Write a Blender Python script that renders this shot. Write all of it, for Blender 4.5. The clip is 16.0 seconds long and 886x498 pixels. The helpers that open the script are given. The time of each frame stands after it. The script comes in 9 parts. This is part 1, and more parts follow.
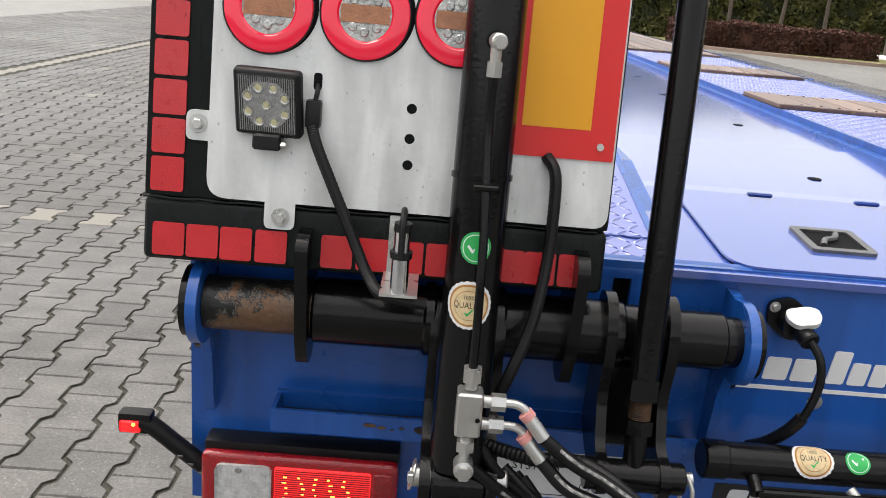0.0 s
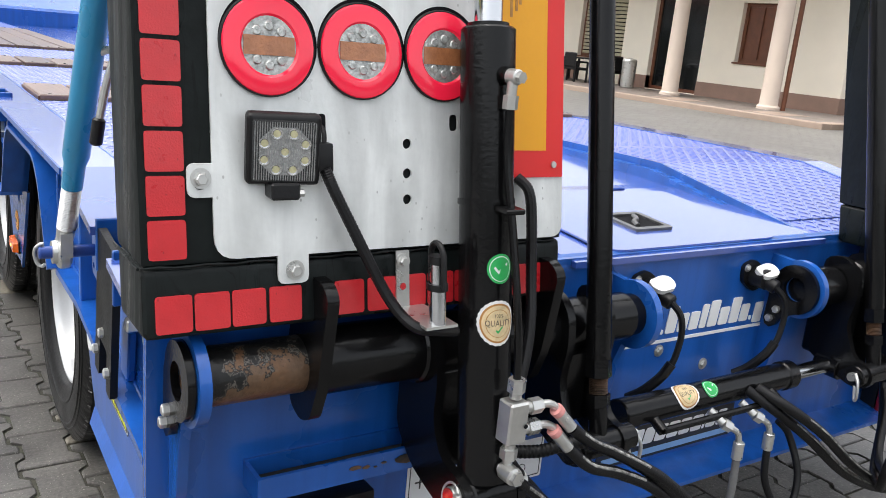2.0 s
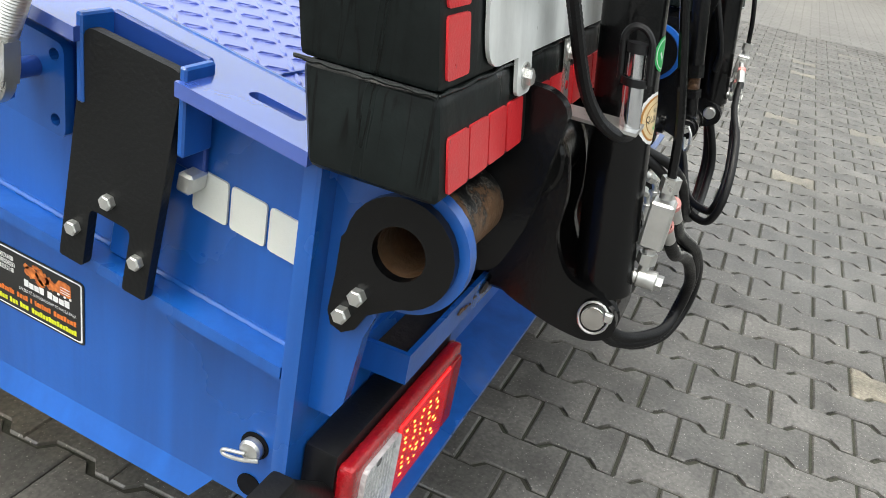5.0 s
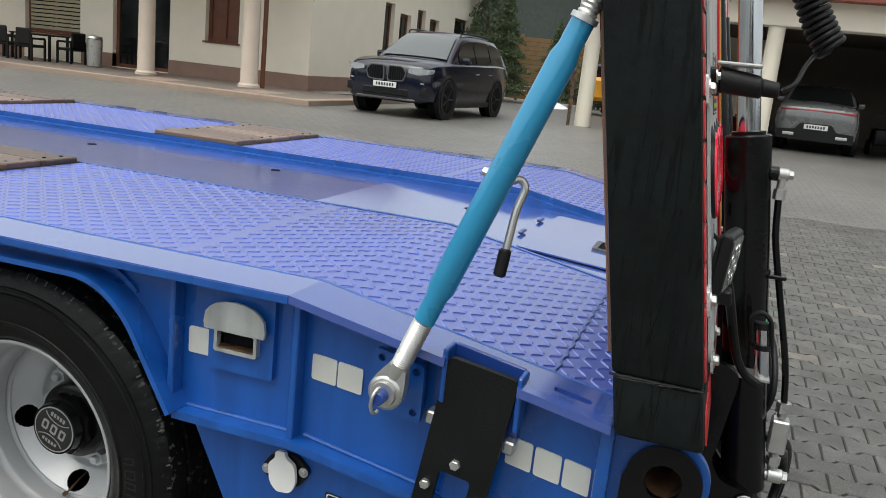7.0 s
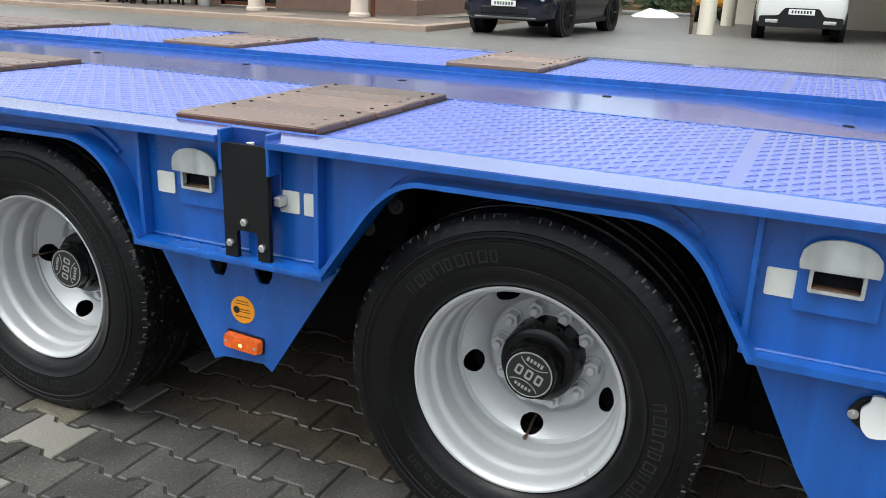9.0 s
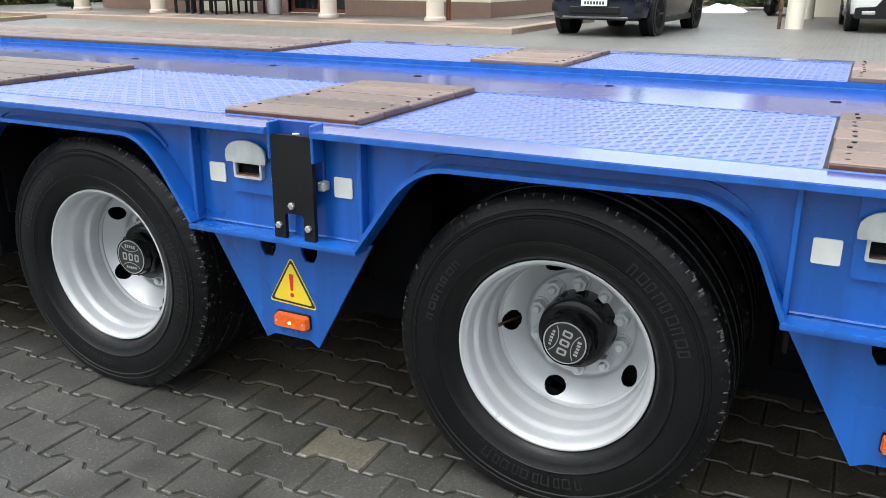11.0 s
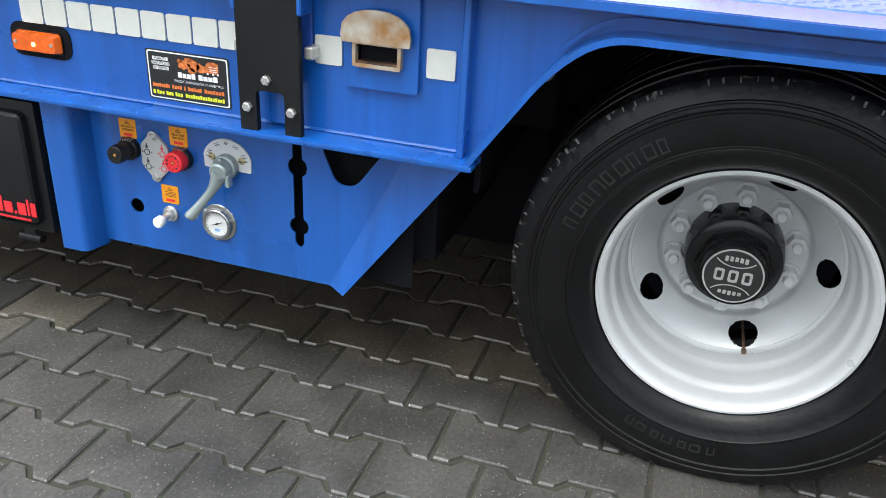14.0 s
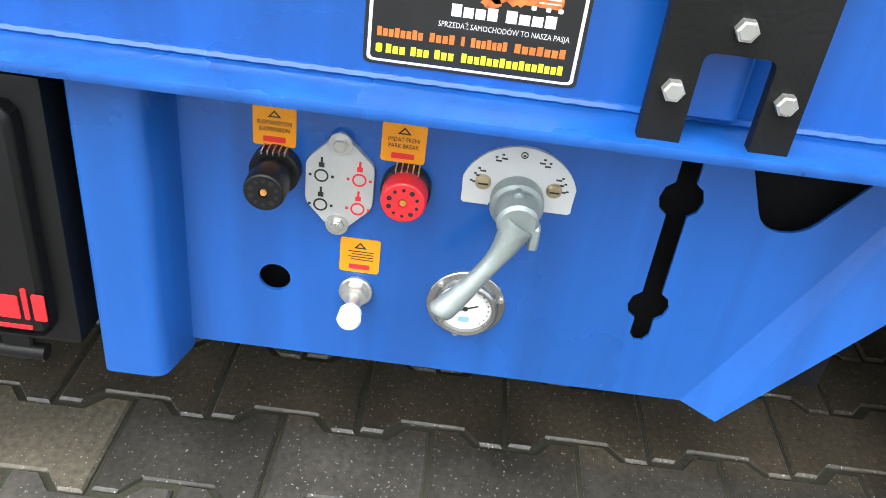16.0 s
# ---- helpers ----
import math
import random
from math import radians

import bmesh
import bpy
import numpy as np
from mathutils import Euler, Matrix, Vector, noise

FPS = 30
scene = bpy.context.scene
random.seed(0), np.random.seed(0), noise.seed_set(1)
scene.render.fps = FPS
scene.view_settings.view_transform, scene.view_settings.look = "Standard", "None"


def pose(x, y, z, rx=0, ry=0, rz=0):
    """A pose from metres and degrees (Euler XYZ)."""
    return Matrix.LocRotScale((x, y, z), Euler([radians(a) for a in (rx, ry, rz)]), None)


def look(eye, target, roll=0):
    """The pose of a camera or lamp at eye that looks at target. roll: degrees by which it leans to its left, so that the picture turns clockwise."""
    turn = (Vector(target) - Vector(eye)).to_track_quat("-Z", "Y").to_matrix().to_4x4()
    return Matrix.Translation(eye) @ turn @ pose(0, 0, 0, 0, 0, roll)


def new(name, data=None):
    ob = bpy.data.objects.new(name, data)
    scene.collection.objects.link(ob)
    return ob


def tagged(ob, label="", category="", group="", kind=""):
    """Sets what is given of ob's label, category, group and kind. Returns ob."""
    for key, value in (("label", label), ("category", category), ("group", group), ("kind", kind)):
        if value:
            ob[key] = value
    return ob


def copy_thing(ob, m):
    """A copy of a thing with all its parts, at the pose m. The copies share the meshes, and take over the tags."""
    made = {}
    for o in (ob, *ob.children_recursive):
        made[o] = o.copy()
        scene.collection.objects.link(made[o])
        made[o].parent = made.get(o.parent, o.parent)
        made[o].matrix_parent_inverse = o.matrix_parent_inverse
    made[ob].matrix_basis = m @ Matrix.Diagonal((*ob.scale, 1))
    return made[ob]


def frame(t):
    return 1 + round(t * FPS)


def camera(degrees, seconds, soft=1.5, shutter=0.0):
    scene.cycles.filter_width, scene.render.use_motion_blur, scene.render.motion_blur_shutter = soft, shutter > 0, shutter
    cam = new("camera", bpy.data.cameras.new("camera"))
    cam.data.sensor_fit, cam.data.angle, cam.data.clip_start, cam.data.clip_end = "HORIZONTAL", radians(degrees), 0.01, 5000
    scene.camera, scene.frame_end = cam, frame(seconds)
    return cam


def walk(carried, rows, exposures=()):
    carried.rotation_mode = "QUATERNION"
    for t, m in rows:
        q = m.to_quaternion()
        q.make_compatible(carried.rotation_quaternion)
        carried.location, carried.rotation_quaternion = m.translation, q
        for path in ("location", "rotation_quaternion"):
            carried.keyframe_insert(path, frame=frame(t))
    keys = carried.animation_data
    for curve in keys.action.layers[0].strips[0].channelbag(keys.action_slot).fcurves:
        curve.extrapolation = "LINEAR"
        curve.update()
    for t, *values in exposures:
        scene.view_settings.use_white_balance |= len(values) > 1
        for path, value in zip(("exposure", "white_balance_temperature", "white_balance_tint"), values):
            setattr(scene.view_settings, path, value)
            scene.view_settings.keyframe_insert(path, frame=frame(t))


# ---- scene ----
cam = camera(56.1, 16.0, soft=0.9)
PATH = [
    (0, (0.396, -1.164, 1.167), (0.444, 0.741, 0.56), 5.1),
    (0.5, (0.224, -1.234, 1.184), (0.434, 0.687, 0.667), 5.3),
    (1, (0.038, -1.147, 1.184), (0.516, 0.744, 0.74), 5.4),
    (1.5, (-0.093, -1.074, 1.204), (0.689, 0.711, 0.757), 5.5),
    (2, (-0.257, -1.002, 1.15), (0.836, 0.598, 0.652), 5.4),
    (2.5, (-0.294, -0.861, 1.095), (0.968, 0.571, 0.498), 5.5),
    (3, (-0.259, -0.631, 1.038), (1.138, 0.6, 0.308), 6.7),
    (3.2, (-0.262, -0.586, 1.023), (1.182, 0.567, 0.257), 7.5),
    (5.3, (-0.67, -0.161, 1.009), (1.067, 0.363, 0.167), 10.9),
    (5.5, (-0.723, -0.126, 1.022), (1.031, 0.392, 0.211), 10.2),
    (6, (-0.927, -0.044, 1.118), (0.906, 0.441, 0.479), 8.3),
    (6.5, (-1.051, -0.033, 1.234), (0.819, 0.489, 0.751), 7.0),
    (7, (-1.133, 0.026, 1.235), (0.723, 0.633, 0.799), 6.0),
    (7.5, (-1.146, 0.189, 1.181), (0.667, 0.875, 0.691), 5.3),
    (8, (-1.155, 0.447, 1.164), (0.613, 1.189, 0.594), 4.0),
    (8.5, (-1.226, 0.622, 1.16), (0.528, 1.366, 0.55), 3.3),
    (9, (-1.349, 0.829, 1.178), (0.386, 1.602, 0.552), 2.0),
    (9.5, (-1.399, 1.064, 1.169), (0.312, 1.893, 0.549), 0.7),
    (10, (-1.428, 1.398, 1.202), (0.258, 2.288, 0.598), -0.1),
    (10.2, (-1.461, 1.524, 1.202), (0.219, 2.424, 0.595), -0.3),
    (12.3, (-1.53, 3.047, 1.137), (0.215, 3.743, 0.453), 1.5),
    (12.5, (-1.534, 3.139, 1.14), (0.205, 3.836, 0.441), 1.4),
    (13, (-1.412, 3.511, 1.102), (0.318, 4.184, 0.357), 1.8),
    (13.5, (-1.304, 3.794, 1.091), (0.418, 4.393, 0.27), 2.7),
    (14, (-1.199, 4.14, 1.047), (0.512, 4.66, 0.152), 3.1),
    (14.5, (-1.078, 4.414, 0.995), (0.626, 4.873, 0.054), 3.8),
    (15, (-0.889, 4.702, 0.963), (0.83, 5.026, -0.007), 5.4),
    (15.5, (-0.733, 4.897, 0.896), (0.983, 5.061, -0.118), 6.7),
    (16, (-0.57, 5.024, 0.834), (1.096, 5.009, -0.271), 7.7),
]
# the filming camera's own brightness, in stops
EXPOSE = [(0.0, -0.12), (0.5, -0.22), (1.0, -0.50), (1.5, -0.46), (2.0, 0.10), (2.5, 0.28), (3.0, 0.3), (5.5, 0.15), (6.0, 0.0), (6.5, -0.3), (7.0, -0.66), (7.5, -0.45), (8.5, -0.18), (9.0, -0.2), (9.5, 0.05), (10.0, 0.08), (12.5, 0.13), (13.0, 0.24), (13.5, 0.21), (14.0, 0.28), (14.5, 0.30), (15.0, 0.42), (15.5, 0.64), (16.0, 0.82)]
# white balance and tint, second by second
WARMTH = [7000, 7000, 6650, 6700, 6700, 6800, 6800, 6700, 6450, 6400, 6350, 6300, 6300, 6300, 6350, 6400, 6650]
TINT = [10, 10, 9, 7, 5] + [4] * 12
walk(cam, [(t, look(eye, target, roll)) for t, eye, target, roll in PATH], [(t, 1.32 + e, WARMTH[int(t)], TINT[int(t)]) for t, e in EXPOSE])

# ---- light ----
world = bpy.data.worlds.new("overcast_sky")
scene.world = world
world.use_nodes = True
wn, wl = world.node_tree.nodes, world.node_tree.links
wn.clear()
sky = wn.new("ShaderNodeTexSky")
sky.sky_type = "NISHITA"
sky.sun_disc = False
sky.sun_elevation = radians(68)
sky.sun_rotation = radians(300)
sky.air_density, sky.dust_density, sky.ozone_density = 1.0, 4.0, 1.5
grey = wn.new("ShaderNodeHueSaturation")
grey.inputs["Saturation"].default_value = 0.28
bg = wn.new("ShaderNodeBackground")
bg.inputs["Strength"].default_value = 0.15
wo = wn.new("ShaderNodeOutputWorld")
wl.new(sky.outputs[0], grey.inputs["Color"])
wl.new(grey.outputs[0], bg.inputs["Color"])
wl.new(bg.outputs[0], wo.inputs["Surface"])
sun_data = bpy.data.lights.new("sun", "SUN")
sun_data.energy, sun_data.angle, sun_data.color = 0.6, radians(100), (1.0, 0.98, 0.96)
sun = new("sun", sun_data)
sun.matrix_world = look((0, 4, 12), (0, 3, 0))

# ---- materials ----


def mk(name, col, rough=0.5, metal=0.0, var=0.15, scale=6.0, bump=0.05, bscale=80.0, coat=0.0, col2=None, stain=0.0,
       emit=None, spec=0.5, coat_ior=1.5):
    """Surface with two scales of change: broad stains and a fine grain."""
    m = bpy.data.materials.new(name)
    m.use_nodes = True
    n, l = m.node_tree.nodes, m.node_tree.links
    b = n["Principled BSDF"]
    tc = n.new("ShaderNodeTexCoord")
    n1, n2 = n.new("ShaderNodeTexNoise"), n.new("ShaderNodeTexNoise")
    n1.inputs["Scale"].default_value, n1.inputs["Detail"].default_value = scale, 5
    n2.inputs["Scale"].default_value, n2.inputs["Detail"].default_value = bscale, 3
    for q in (n1, n2):
        l.new(tc.outputs["Object"], q.inputs["Vector"])
    ramp = n.new("ShaderNodeValToRGB")
    c2 = col2 or tuple(c * (1 - var) for c in col)
    ramp.color_ramp.elements[0].position, ramp.color_ramp.elements[1].position = 0.32, 0.68
    ramp.color_ramp.elements[0].color, ramp.color_ramp.elements[1].color = (*c2, 1), (*col, 1)
    l.new(n1.outputs["Fac"], ramp.inputs["Fac"])
    mixc = n.new("ShaderNodeMix")
    mixc.data_type, mixc.blend_type = "RGBA", "MULTIPLY"
    mixc.inputs["Factor"].default_value = min(1.0, var * 1.5)
    l.new(ramp.outputs["Color"], mixc.inputs["A"])
    l.new(n2.outputs["Color"], mixc.inputs["B"])
    g2 = n.new("ShaderNodeMapRange")
    g2.inputs["From Min"].default_value, g2.inputs["From Max"].default_value = 0.2, 0.8
    g2.inputs["To Min"].default_value, g2.inputs["To Max"].default_value = 1 - var, 1 + var * 0.6
    l.new(n2.outputs["Fac"], g2.inputs["Value"])
    l.new(g2.outputs["Result"], mixc.inputs["B"])
    l.new(mixc.outputs["Result"], b.inputs["Base Color"])
    rr = n.new("ShaderNodeMapRange")
    rr.inputs["From Min"].default_value, rr.inputs["From Max"].default_value = 0.3, 0.7
    rr.inputs["To Min"].default_value, rr.inputs["To Max"].default_value = rough * 0.8, min(1.0, rough * 1.2)
    l.new(n1.outputs["Fac"], rr.inputs["Value"])
    l.new(rr.outputs["Result"], b.inputs["Roughness"])
    b.inputs["Metallic"].default_value = metal
    b.inputs["Specular IOR Level"].default_value = spec
    b.inputs["Coat Weight"].default_value = coat
    b.inputs["Coat Roughness"].default_value = 0.10
    b.inputs["Coat IOR"].default_value = coat_ior
    if bump:
        bp = n.new("ShaderNodeBump")
        bp.inputs["Strength"].default_value, bp.inputs["Distance"].default_value = min(1, bump * 4), 0.002
        l.new(n2.outputs["Fac"], bp.inputs["Height"])
        l.new(bp.outputs["Normal"], b.inputs["Normal"])
    if emit:
        b.inputs["Emission Color"].default_value = (*emit[0], 1)
        b.inputs["Emission Strength"].default_value = emit[1]
    return m


BLUE = mk("blue_paint", (0.009, 0.098, 0.42), 0.30, 0, 0.12, 3.0, 0.03, 140, coat=0.35)
BLUE_DECK = mk("blue_wet_deck_paint", (0.036, 0.092, 0.42), 0.24, 0, 0.15, 2.0, 0.02, 60, coat=1.0, coat_ior=2.0)
BLUE_TREAD = mk("blue_wet_tread_paint", (0.055, 0.105, 0.52), 0.34, 0, 0.15, 2.0, 0.04, 60, coat=1.0, coat_ior=2.0)
BLUE_TREAD.node_tree.nodes["Principled BSDF"].inputs["Coat Roughness"].default_value = 0.24
# darker copy of the blue, standing for shade in pockets; also hinges, seam, pin
BLUE_D = mk("darkened_blue_paint", (0.014, 0.055, 0.28), 0.35, 0, 0.2, 4.0, 0.04, 90, coat=0.2)
BLACK = mk("black_steel_paint", (0.0055, 0.0055, 0.006), 0.20, 0, 0.35, 9.0, 0.05, 160, spec=0.28)
BLACK_M = mk("black_plate_paint", (0.0075, 0.008, 0.0085), 0.5, 0, 0.3, 8.0, 0.08, 200, spec=0.25)
RUBBER = mk("tyre_rubber", (0.0065, 0.0065, 0.007), 0.50, 0, 0.4, 5.0, 0.10, 90, spec=0.25)
PLASTIC = mk("black_plastic", (0.008, 0.008, 0.009), 0.40, 0, 0.2, 10, 0.05, 150, spec=0.3)
HOSE = mk("black_hose", (0.006, 0.006, 0.007), 0.42, 0, 0.25, 20, 0.1, 300, spec=0.3)
GALV = mk("galvanised_plate", (0.58, 0.60, 0.59), 0.40, 0.35, 0.16, 14, 0.05, 120, col2=(0.44, 0.46, 0.45))
ZINC = mk("zinc_fitting", (0.62, 0.62, 0.60), 0.32, 0.8, 0.15, 30, 0.03, 200)
CHROME = mk("bright_rod", (0.62, 0.63, 0.65), 0.16, 1.0, 0.06, 8, 0.01, 100)
RUSTY = mk("worn_rusty_steel", (0.200, 0.110, 0.062), 0.40, 0.2, 0.5, 12, 0.3, 120, col2=(0.012, 0.010, 0.009))
RUSTZINC = mk("rust_stained_zinc", (0.50, 0.48, 0.42), 0.5, 0.3, 0.2, 26, 0.1, 150, col2=(0.33, 0.17, 0.06))
RIM = mk("silver_rim_paint", (0.56, 0.57, 0.58), 0.34, 0.30, 0.12, 7, 0.03, 150, coat=0.2)
REDT = mk("red_reflective_tape", (0.60, 0.022, 0.030), 0.32, 0, 0.12, 30, 0.06, 400, coat=0.3)
WHITET = mk("white_reflective_tape", (0.66, 0.67, 0.62), 0.4, 0, 0.07, 25, 0.06, 420, coat=0.2)
REDB = mk("red_board", (0.72, 0.020, 0.020), 0.38, 0, 0.06, 5, 0.02, 100)
YELB = mk("yellow_board", (0.80, 0.36, 0.008), 0.42, 0, 0.07, 5, 0.02, 140)
REDG = mk("red_lamp_ring", (0.72, 0.012, 0.05), 0.18, 0, 0.05, 10, 0.02, 100, coat=0.6, emit=((0.9, 0.02, 0.05), 0.12))
CLEARL = mk("clear_lamp_lens", (0.66, 0.68, 0.65), 0.15, 0.5, 0.5, 90, 0.3, 220, coat=0.7)
LIGHTDARK = mk("dark_light_glass", (0.045, 0.048, 0.050), 0.18, 0.2, 0.3, 90, 0.2, 300, coat=0.6)
LIGHTRIB = mk("ribbed_light_glass", (0.30, 0.31, 0.31), 0.16, 0.2, 0.3, 90, 0.2, 300, coat=0.6)
LIGHTREF = mk("light_reflector", (0.60, 0.61, 0.60), 0.22, 0.5, 0.5, 140, 0.6, 420, coat=0.6)
CHROMEC = mk("chromed_cup", (0.70, 0.71, 0.70), 0.12, 0.9, 0.2, 90, 0.05, 300)
LEDCHIP = mk("led_chip", (0.66, 0.62, 0.38), 0.2, 0, 0.3, 90, 0.05, 300, coat=0.8)
AMBERL = mk("amber_lens", (0.44, 0.17, 0.07), 0.22, 0, 0.25, 60, 0.15, 220, coat=0.5)
REDLENS = mk("red_tail_lens", (0.36, 0.006, 0.012), 0.18, 0, 0.25, 60, 0.25, 240, coat=0.6)
REDDOT = mk("lit_red_led", (0.8, 0.05, 0.01), 0.3, 0, 0.1, 50, 0.0, 100, emit=((1.0, 0.26, 0.04), 3.4))
WHITEL = mk("reverse_lamp_lens", (0.70, 0.70, 0.70), 0.2, 0.1, 0.3, 80, 0.3, 200, coat=0.6)
ORANGE = mk("orange_marker_lens", (0.58, 0.075, 0.003), 0.24, 0, 0.35, 70, 0.15, 220, coat=0.3, emit=((1, 0.20, 0.01), 0.10))
ORANGELIT = mk("lit_orange_bulb", (1.0, 0.5, 0.1), 0.3, 0, 0.1, 50, 0, 100, emit=((1.0, 0.50, 0.08), 4.0))
ORSTICK = mk("orange_sticker", (0.80, 0.30, 0.010), 0.4, 0, 0.08, 30, 0.02, 200)
YELSIGN = mk("yellow_sign", (0.85, 0.62, 0.03), 0.4, 0, 0.06, 30, 0.02, 200)
WHITE = mk("white_plastic", (0.78, 0.78, 0.76), 0.35, 0, 0.06, 20, 0.03, 150)
PRINTW = mk("white_print", (0.80, 0.80, 0.80), 0.5, 0, 0.05, 20, 0, 100)
PRINTK = mk("black_print", (0.012, 0.012, 0.012), 0.4, 0, 0.2, 20, 0, 100, coat=0.3)
PRINTR = mk("red_print", (0.70, 0.020, 0.030), 0.5, 0, 0.1, 20, 0, 100)
PRINTO = mk("orange_print", (0.80, 0.20, 0.035), 0.5, 0, 0.3, 60, 0, 100)
PRINTY = mk("yellow_print", (0.72, 0.75, 0.03), 0.5, 0, 0.1, 20, 0, 100)
PRINTG = mk("green_label", (0.02, 0.42, 0.10), 0.4, 0, 0.1, 20, 0, 100)
PRINTB = mk("pale_blue_print", (0.25, 0.45, 0.75), 0.5, 0, 0.1, 20, 0, 100)
GOLD = mk("cream_gold_label", (0.80, 0.62, 0.36), 0.45, 0, 0.25, 90, 0.02, 200)
GOLDD = mk("gold_print", (0.48, 0.22, 0.05), 0.45, 0, 0.25, 90, 0.02, 200)
TEAL = mk("blue_turnbuckle_paint", (0.020, 0.27, 0.50), 0.30, 0, 0.12, 8, 0.03, 120, coat=0.5)
REDKNOB = mk("red_knob", (0.70, 0.020, 0.030), 0.4, 0, 0.1, 20, 0.03, 150)
# near-black for the underframe; also colours shade into holes and hollows
UNDER = mk("near_black_frame_and_shade", (0.010, 0.010, 0.012), 0.8, 0, 0.4, 8, 0.1, 80, spec=0.1)
WOOD = mk("weathered_board", (0.235, 0.160, 0.128), 0.36, 0, 0.35, 3.0, 0.25, 90, col2=(0.112, 0.070, 0.054))


def worn_shoulder(m):
    """Pale scuffs on the tyre's shoulder edge."""
    n, l = m.node_tree.nodes, m.node_tree.links
    b = n["Principled BSDF"]
    src = b.inputs["Base Color"].links[0].from_socket
    tc = n.new("ShaderNodeTexCoord")
    sx = n.new("ShaderNodeSeparateXYZ")
    l.new(tc.outputs["Object"], sx.inputs[0])
    cv = n.new("ShaderNodeCombineXYZ")
    l.new(sx.outputs["Y"], cv.inputs[0])
    l.new(sx.outputs["Z"], cv.inputs[1])
    ln = n.new("ShaderNodeVectorMath")
    ln.operation = "LENGTH"
    l.new(cv.outputs[0], ln.inputs[0])
    edge = n.new("ShaderNodeMapRange")
    edge.inputs["From Min"].default_value, edge.inputs["From Max"].default_value = 0.362, 0.378
    l.new(ln.outputs["Value"], edge.inputs["Value"])
    q = n.new("ShaderNodeTexNoise")
    q.inputs["Scale"].default_value, q.inputs["Detail"].default_value = 70.0, 5
    l.new(tc.outputs["Object"], q.inputs["Vector"])
    sp = n.new("ShaderNodeMapRange")
    sp.inputs["From Min"].default_value, sp.inputs["From Max"].default_value = 0.60, 0.66
    l.new(q.outputs["Fac"], sp.inputs["Value"])
    k = n.new("ShaderNodeMath")
    k.operation = "MULTIPLY"
    l.new(edge.outputs["Result"], k.inputs[0])
    l.new(sp.outputs["Result"], k.inputs[1])
    mx = n.new("ShaderNodeMix")
    mx.data_type = "RGBA"
    l.new(k.outputs[0], mx.inputs["Factor"])
    l.new(src, mx.inputs["A"])
    mx.inputs["B"].default_value = (0.10, 0.098, 0.095, 1)
    l.new(mx.outputs["Result"], b.inputs["Base Color"])


TYRE = mk("truck_tyre_rubber", (0.0062, 0.0062, 0.0066), 0.38, 0, 0.5, 7.0, 0.12, 90, spec=0.22)
worn_shoulder(TYRE)


def add_object_random(m, lo, hi, island=False):
    """Alike pieces differ a little in tone."""
    n, l = m.node_tree.nodes, m.node_tree.links
    b = n["Principled BSDF"]
    src = b.inputs["Base Color"].links[0].from_socket
    if island:
        r = n.new("ShaderNodeNewGeometry").outputs["Random Per Island"]
    else:
        r = n.new("ShaderNodeObjectInfo").outputs["Random"]
    mr = n.new("ShaderNodeMapRange")
    mr.inputs["To Min"].default_value, mr.inputs["To Max"].default_value = lo, hi
    l.new(r, mr.inputs["Value"])
    mx = n.new("ShaderNodeMix")
    mx.data_type, mx.blend_type = "RGBA", "MULTIPLY"
    mx.inputs["Factor"].default_value = 1.0
    l.new(src, mx.inputs["A"])
    l.new(mr.outputs["Result"], mx.inputs["B"])
    l.new(mx.outputs["Result"], b.inputs["Base Color"])
    return m


add_object_random(WOOD, 0.62, 1.25)


def wood_grain(m, axis):
    n, l = m.node_tree.nodes, m.node_tree.links
    for q in list(n):
        if q.bl_idname == "ShaderNodeTexNoise":
            mp = n.new("ShaderNodeMapping")
            s = [1.0, 1.0, 1.0]
            for i in range(3):
                s[i] = 0.12 if i == axis else 1.6
            mp.inputs["Scale"].default_value = s
            src = q.inputs["Vector"].links[0].from_socket
            l.new(src, mp.inputs["Vector"])
            l.new(mp.outputs["Vector"], q.inputs["Vector"])


wood_grain(WOOD, 1)
STAIN = mk("stained_plank_edge", (0.120, 0.048, 0.024), 0.4, 0, 0.4, 8.0, 0.2, 60, col2=(0.050, 0.022, 0.014))
BOARD = mk("brown_ramp_board", (0.20, 0.10, 0.055), 0.5, 0, 0.3, 3.0, 0.2, 90, col2=(0.11, 0.055, 0.03))
wood_grain(BOARD, 2)


def drip_streaks(m, lo, hi):
    """Faint runs of water and dirt down upright paint."""
    n, l = m.node_tree.nodes, m.node_tree.links
    b = n["Principled BSDF"]
    src = b.inputs["Base Color"].links[0].from_socket
    tc = n.new("ShaderNodeTexCoord")
    mp = n.new("ShaderNodeMapping")
    mp.inputs["Scale"].default_value = (22, 22, 1.3)
    l.new(tc.outputs["Object"], mp.inputs["Vector"])
    q = n.new("ShaderNodeTexNoise")
    q.inputs["Scale"].default_value, q.inputs["Detail"].default_value, q.inputs["Distortion"].default_value = 1.0, 5, 0.4
    l.new(mp.outputs["Vector"], q.inputs["Vector"])
    r = n.new("ShaderNodeMapRange")
    r.inputs["From Min"].default_value, r.inputs["From Max"].default_value = 0.35, 0.62
    r.inputs["To Min"].default_value, r.inputs["To Max"].default_value = lo, hi
    l.new(q.outputs["Fac"], r.inputs["Value"])
    mx = n.new("ShaderNodeMix")
    mx.data_type, mx.blend_type = "RGBA", "MULTIPLY"
    mx.inputs["Factor"].default_value = 1.0
    l.new(src, mx.inputs["A"])
    l.new(r.outputs["Result"], mx.inputs["B"])
    l.new(mx.outputs["Result"], b.inputs["Base Color"])


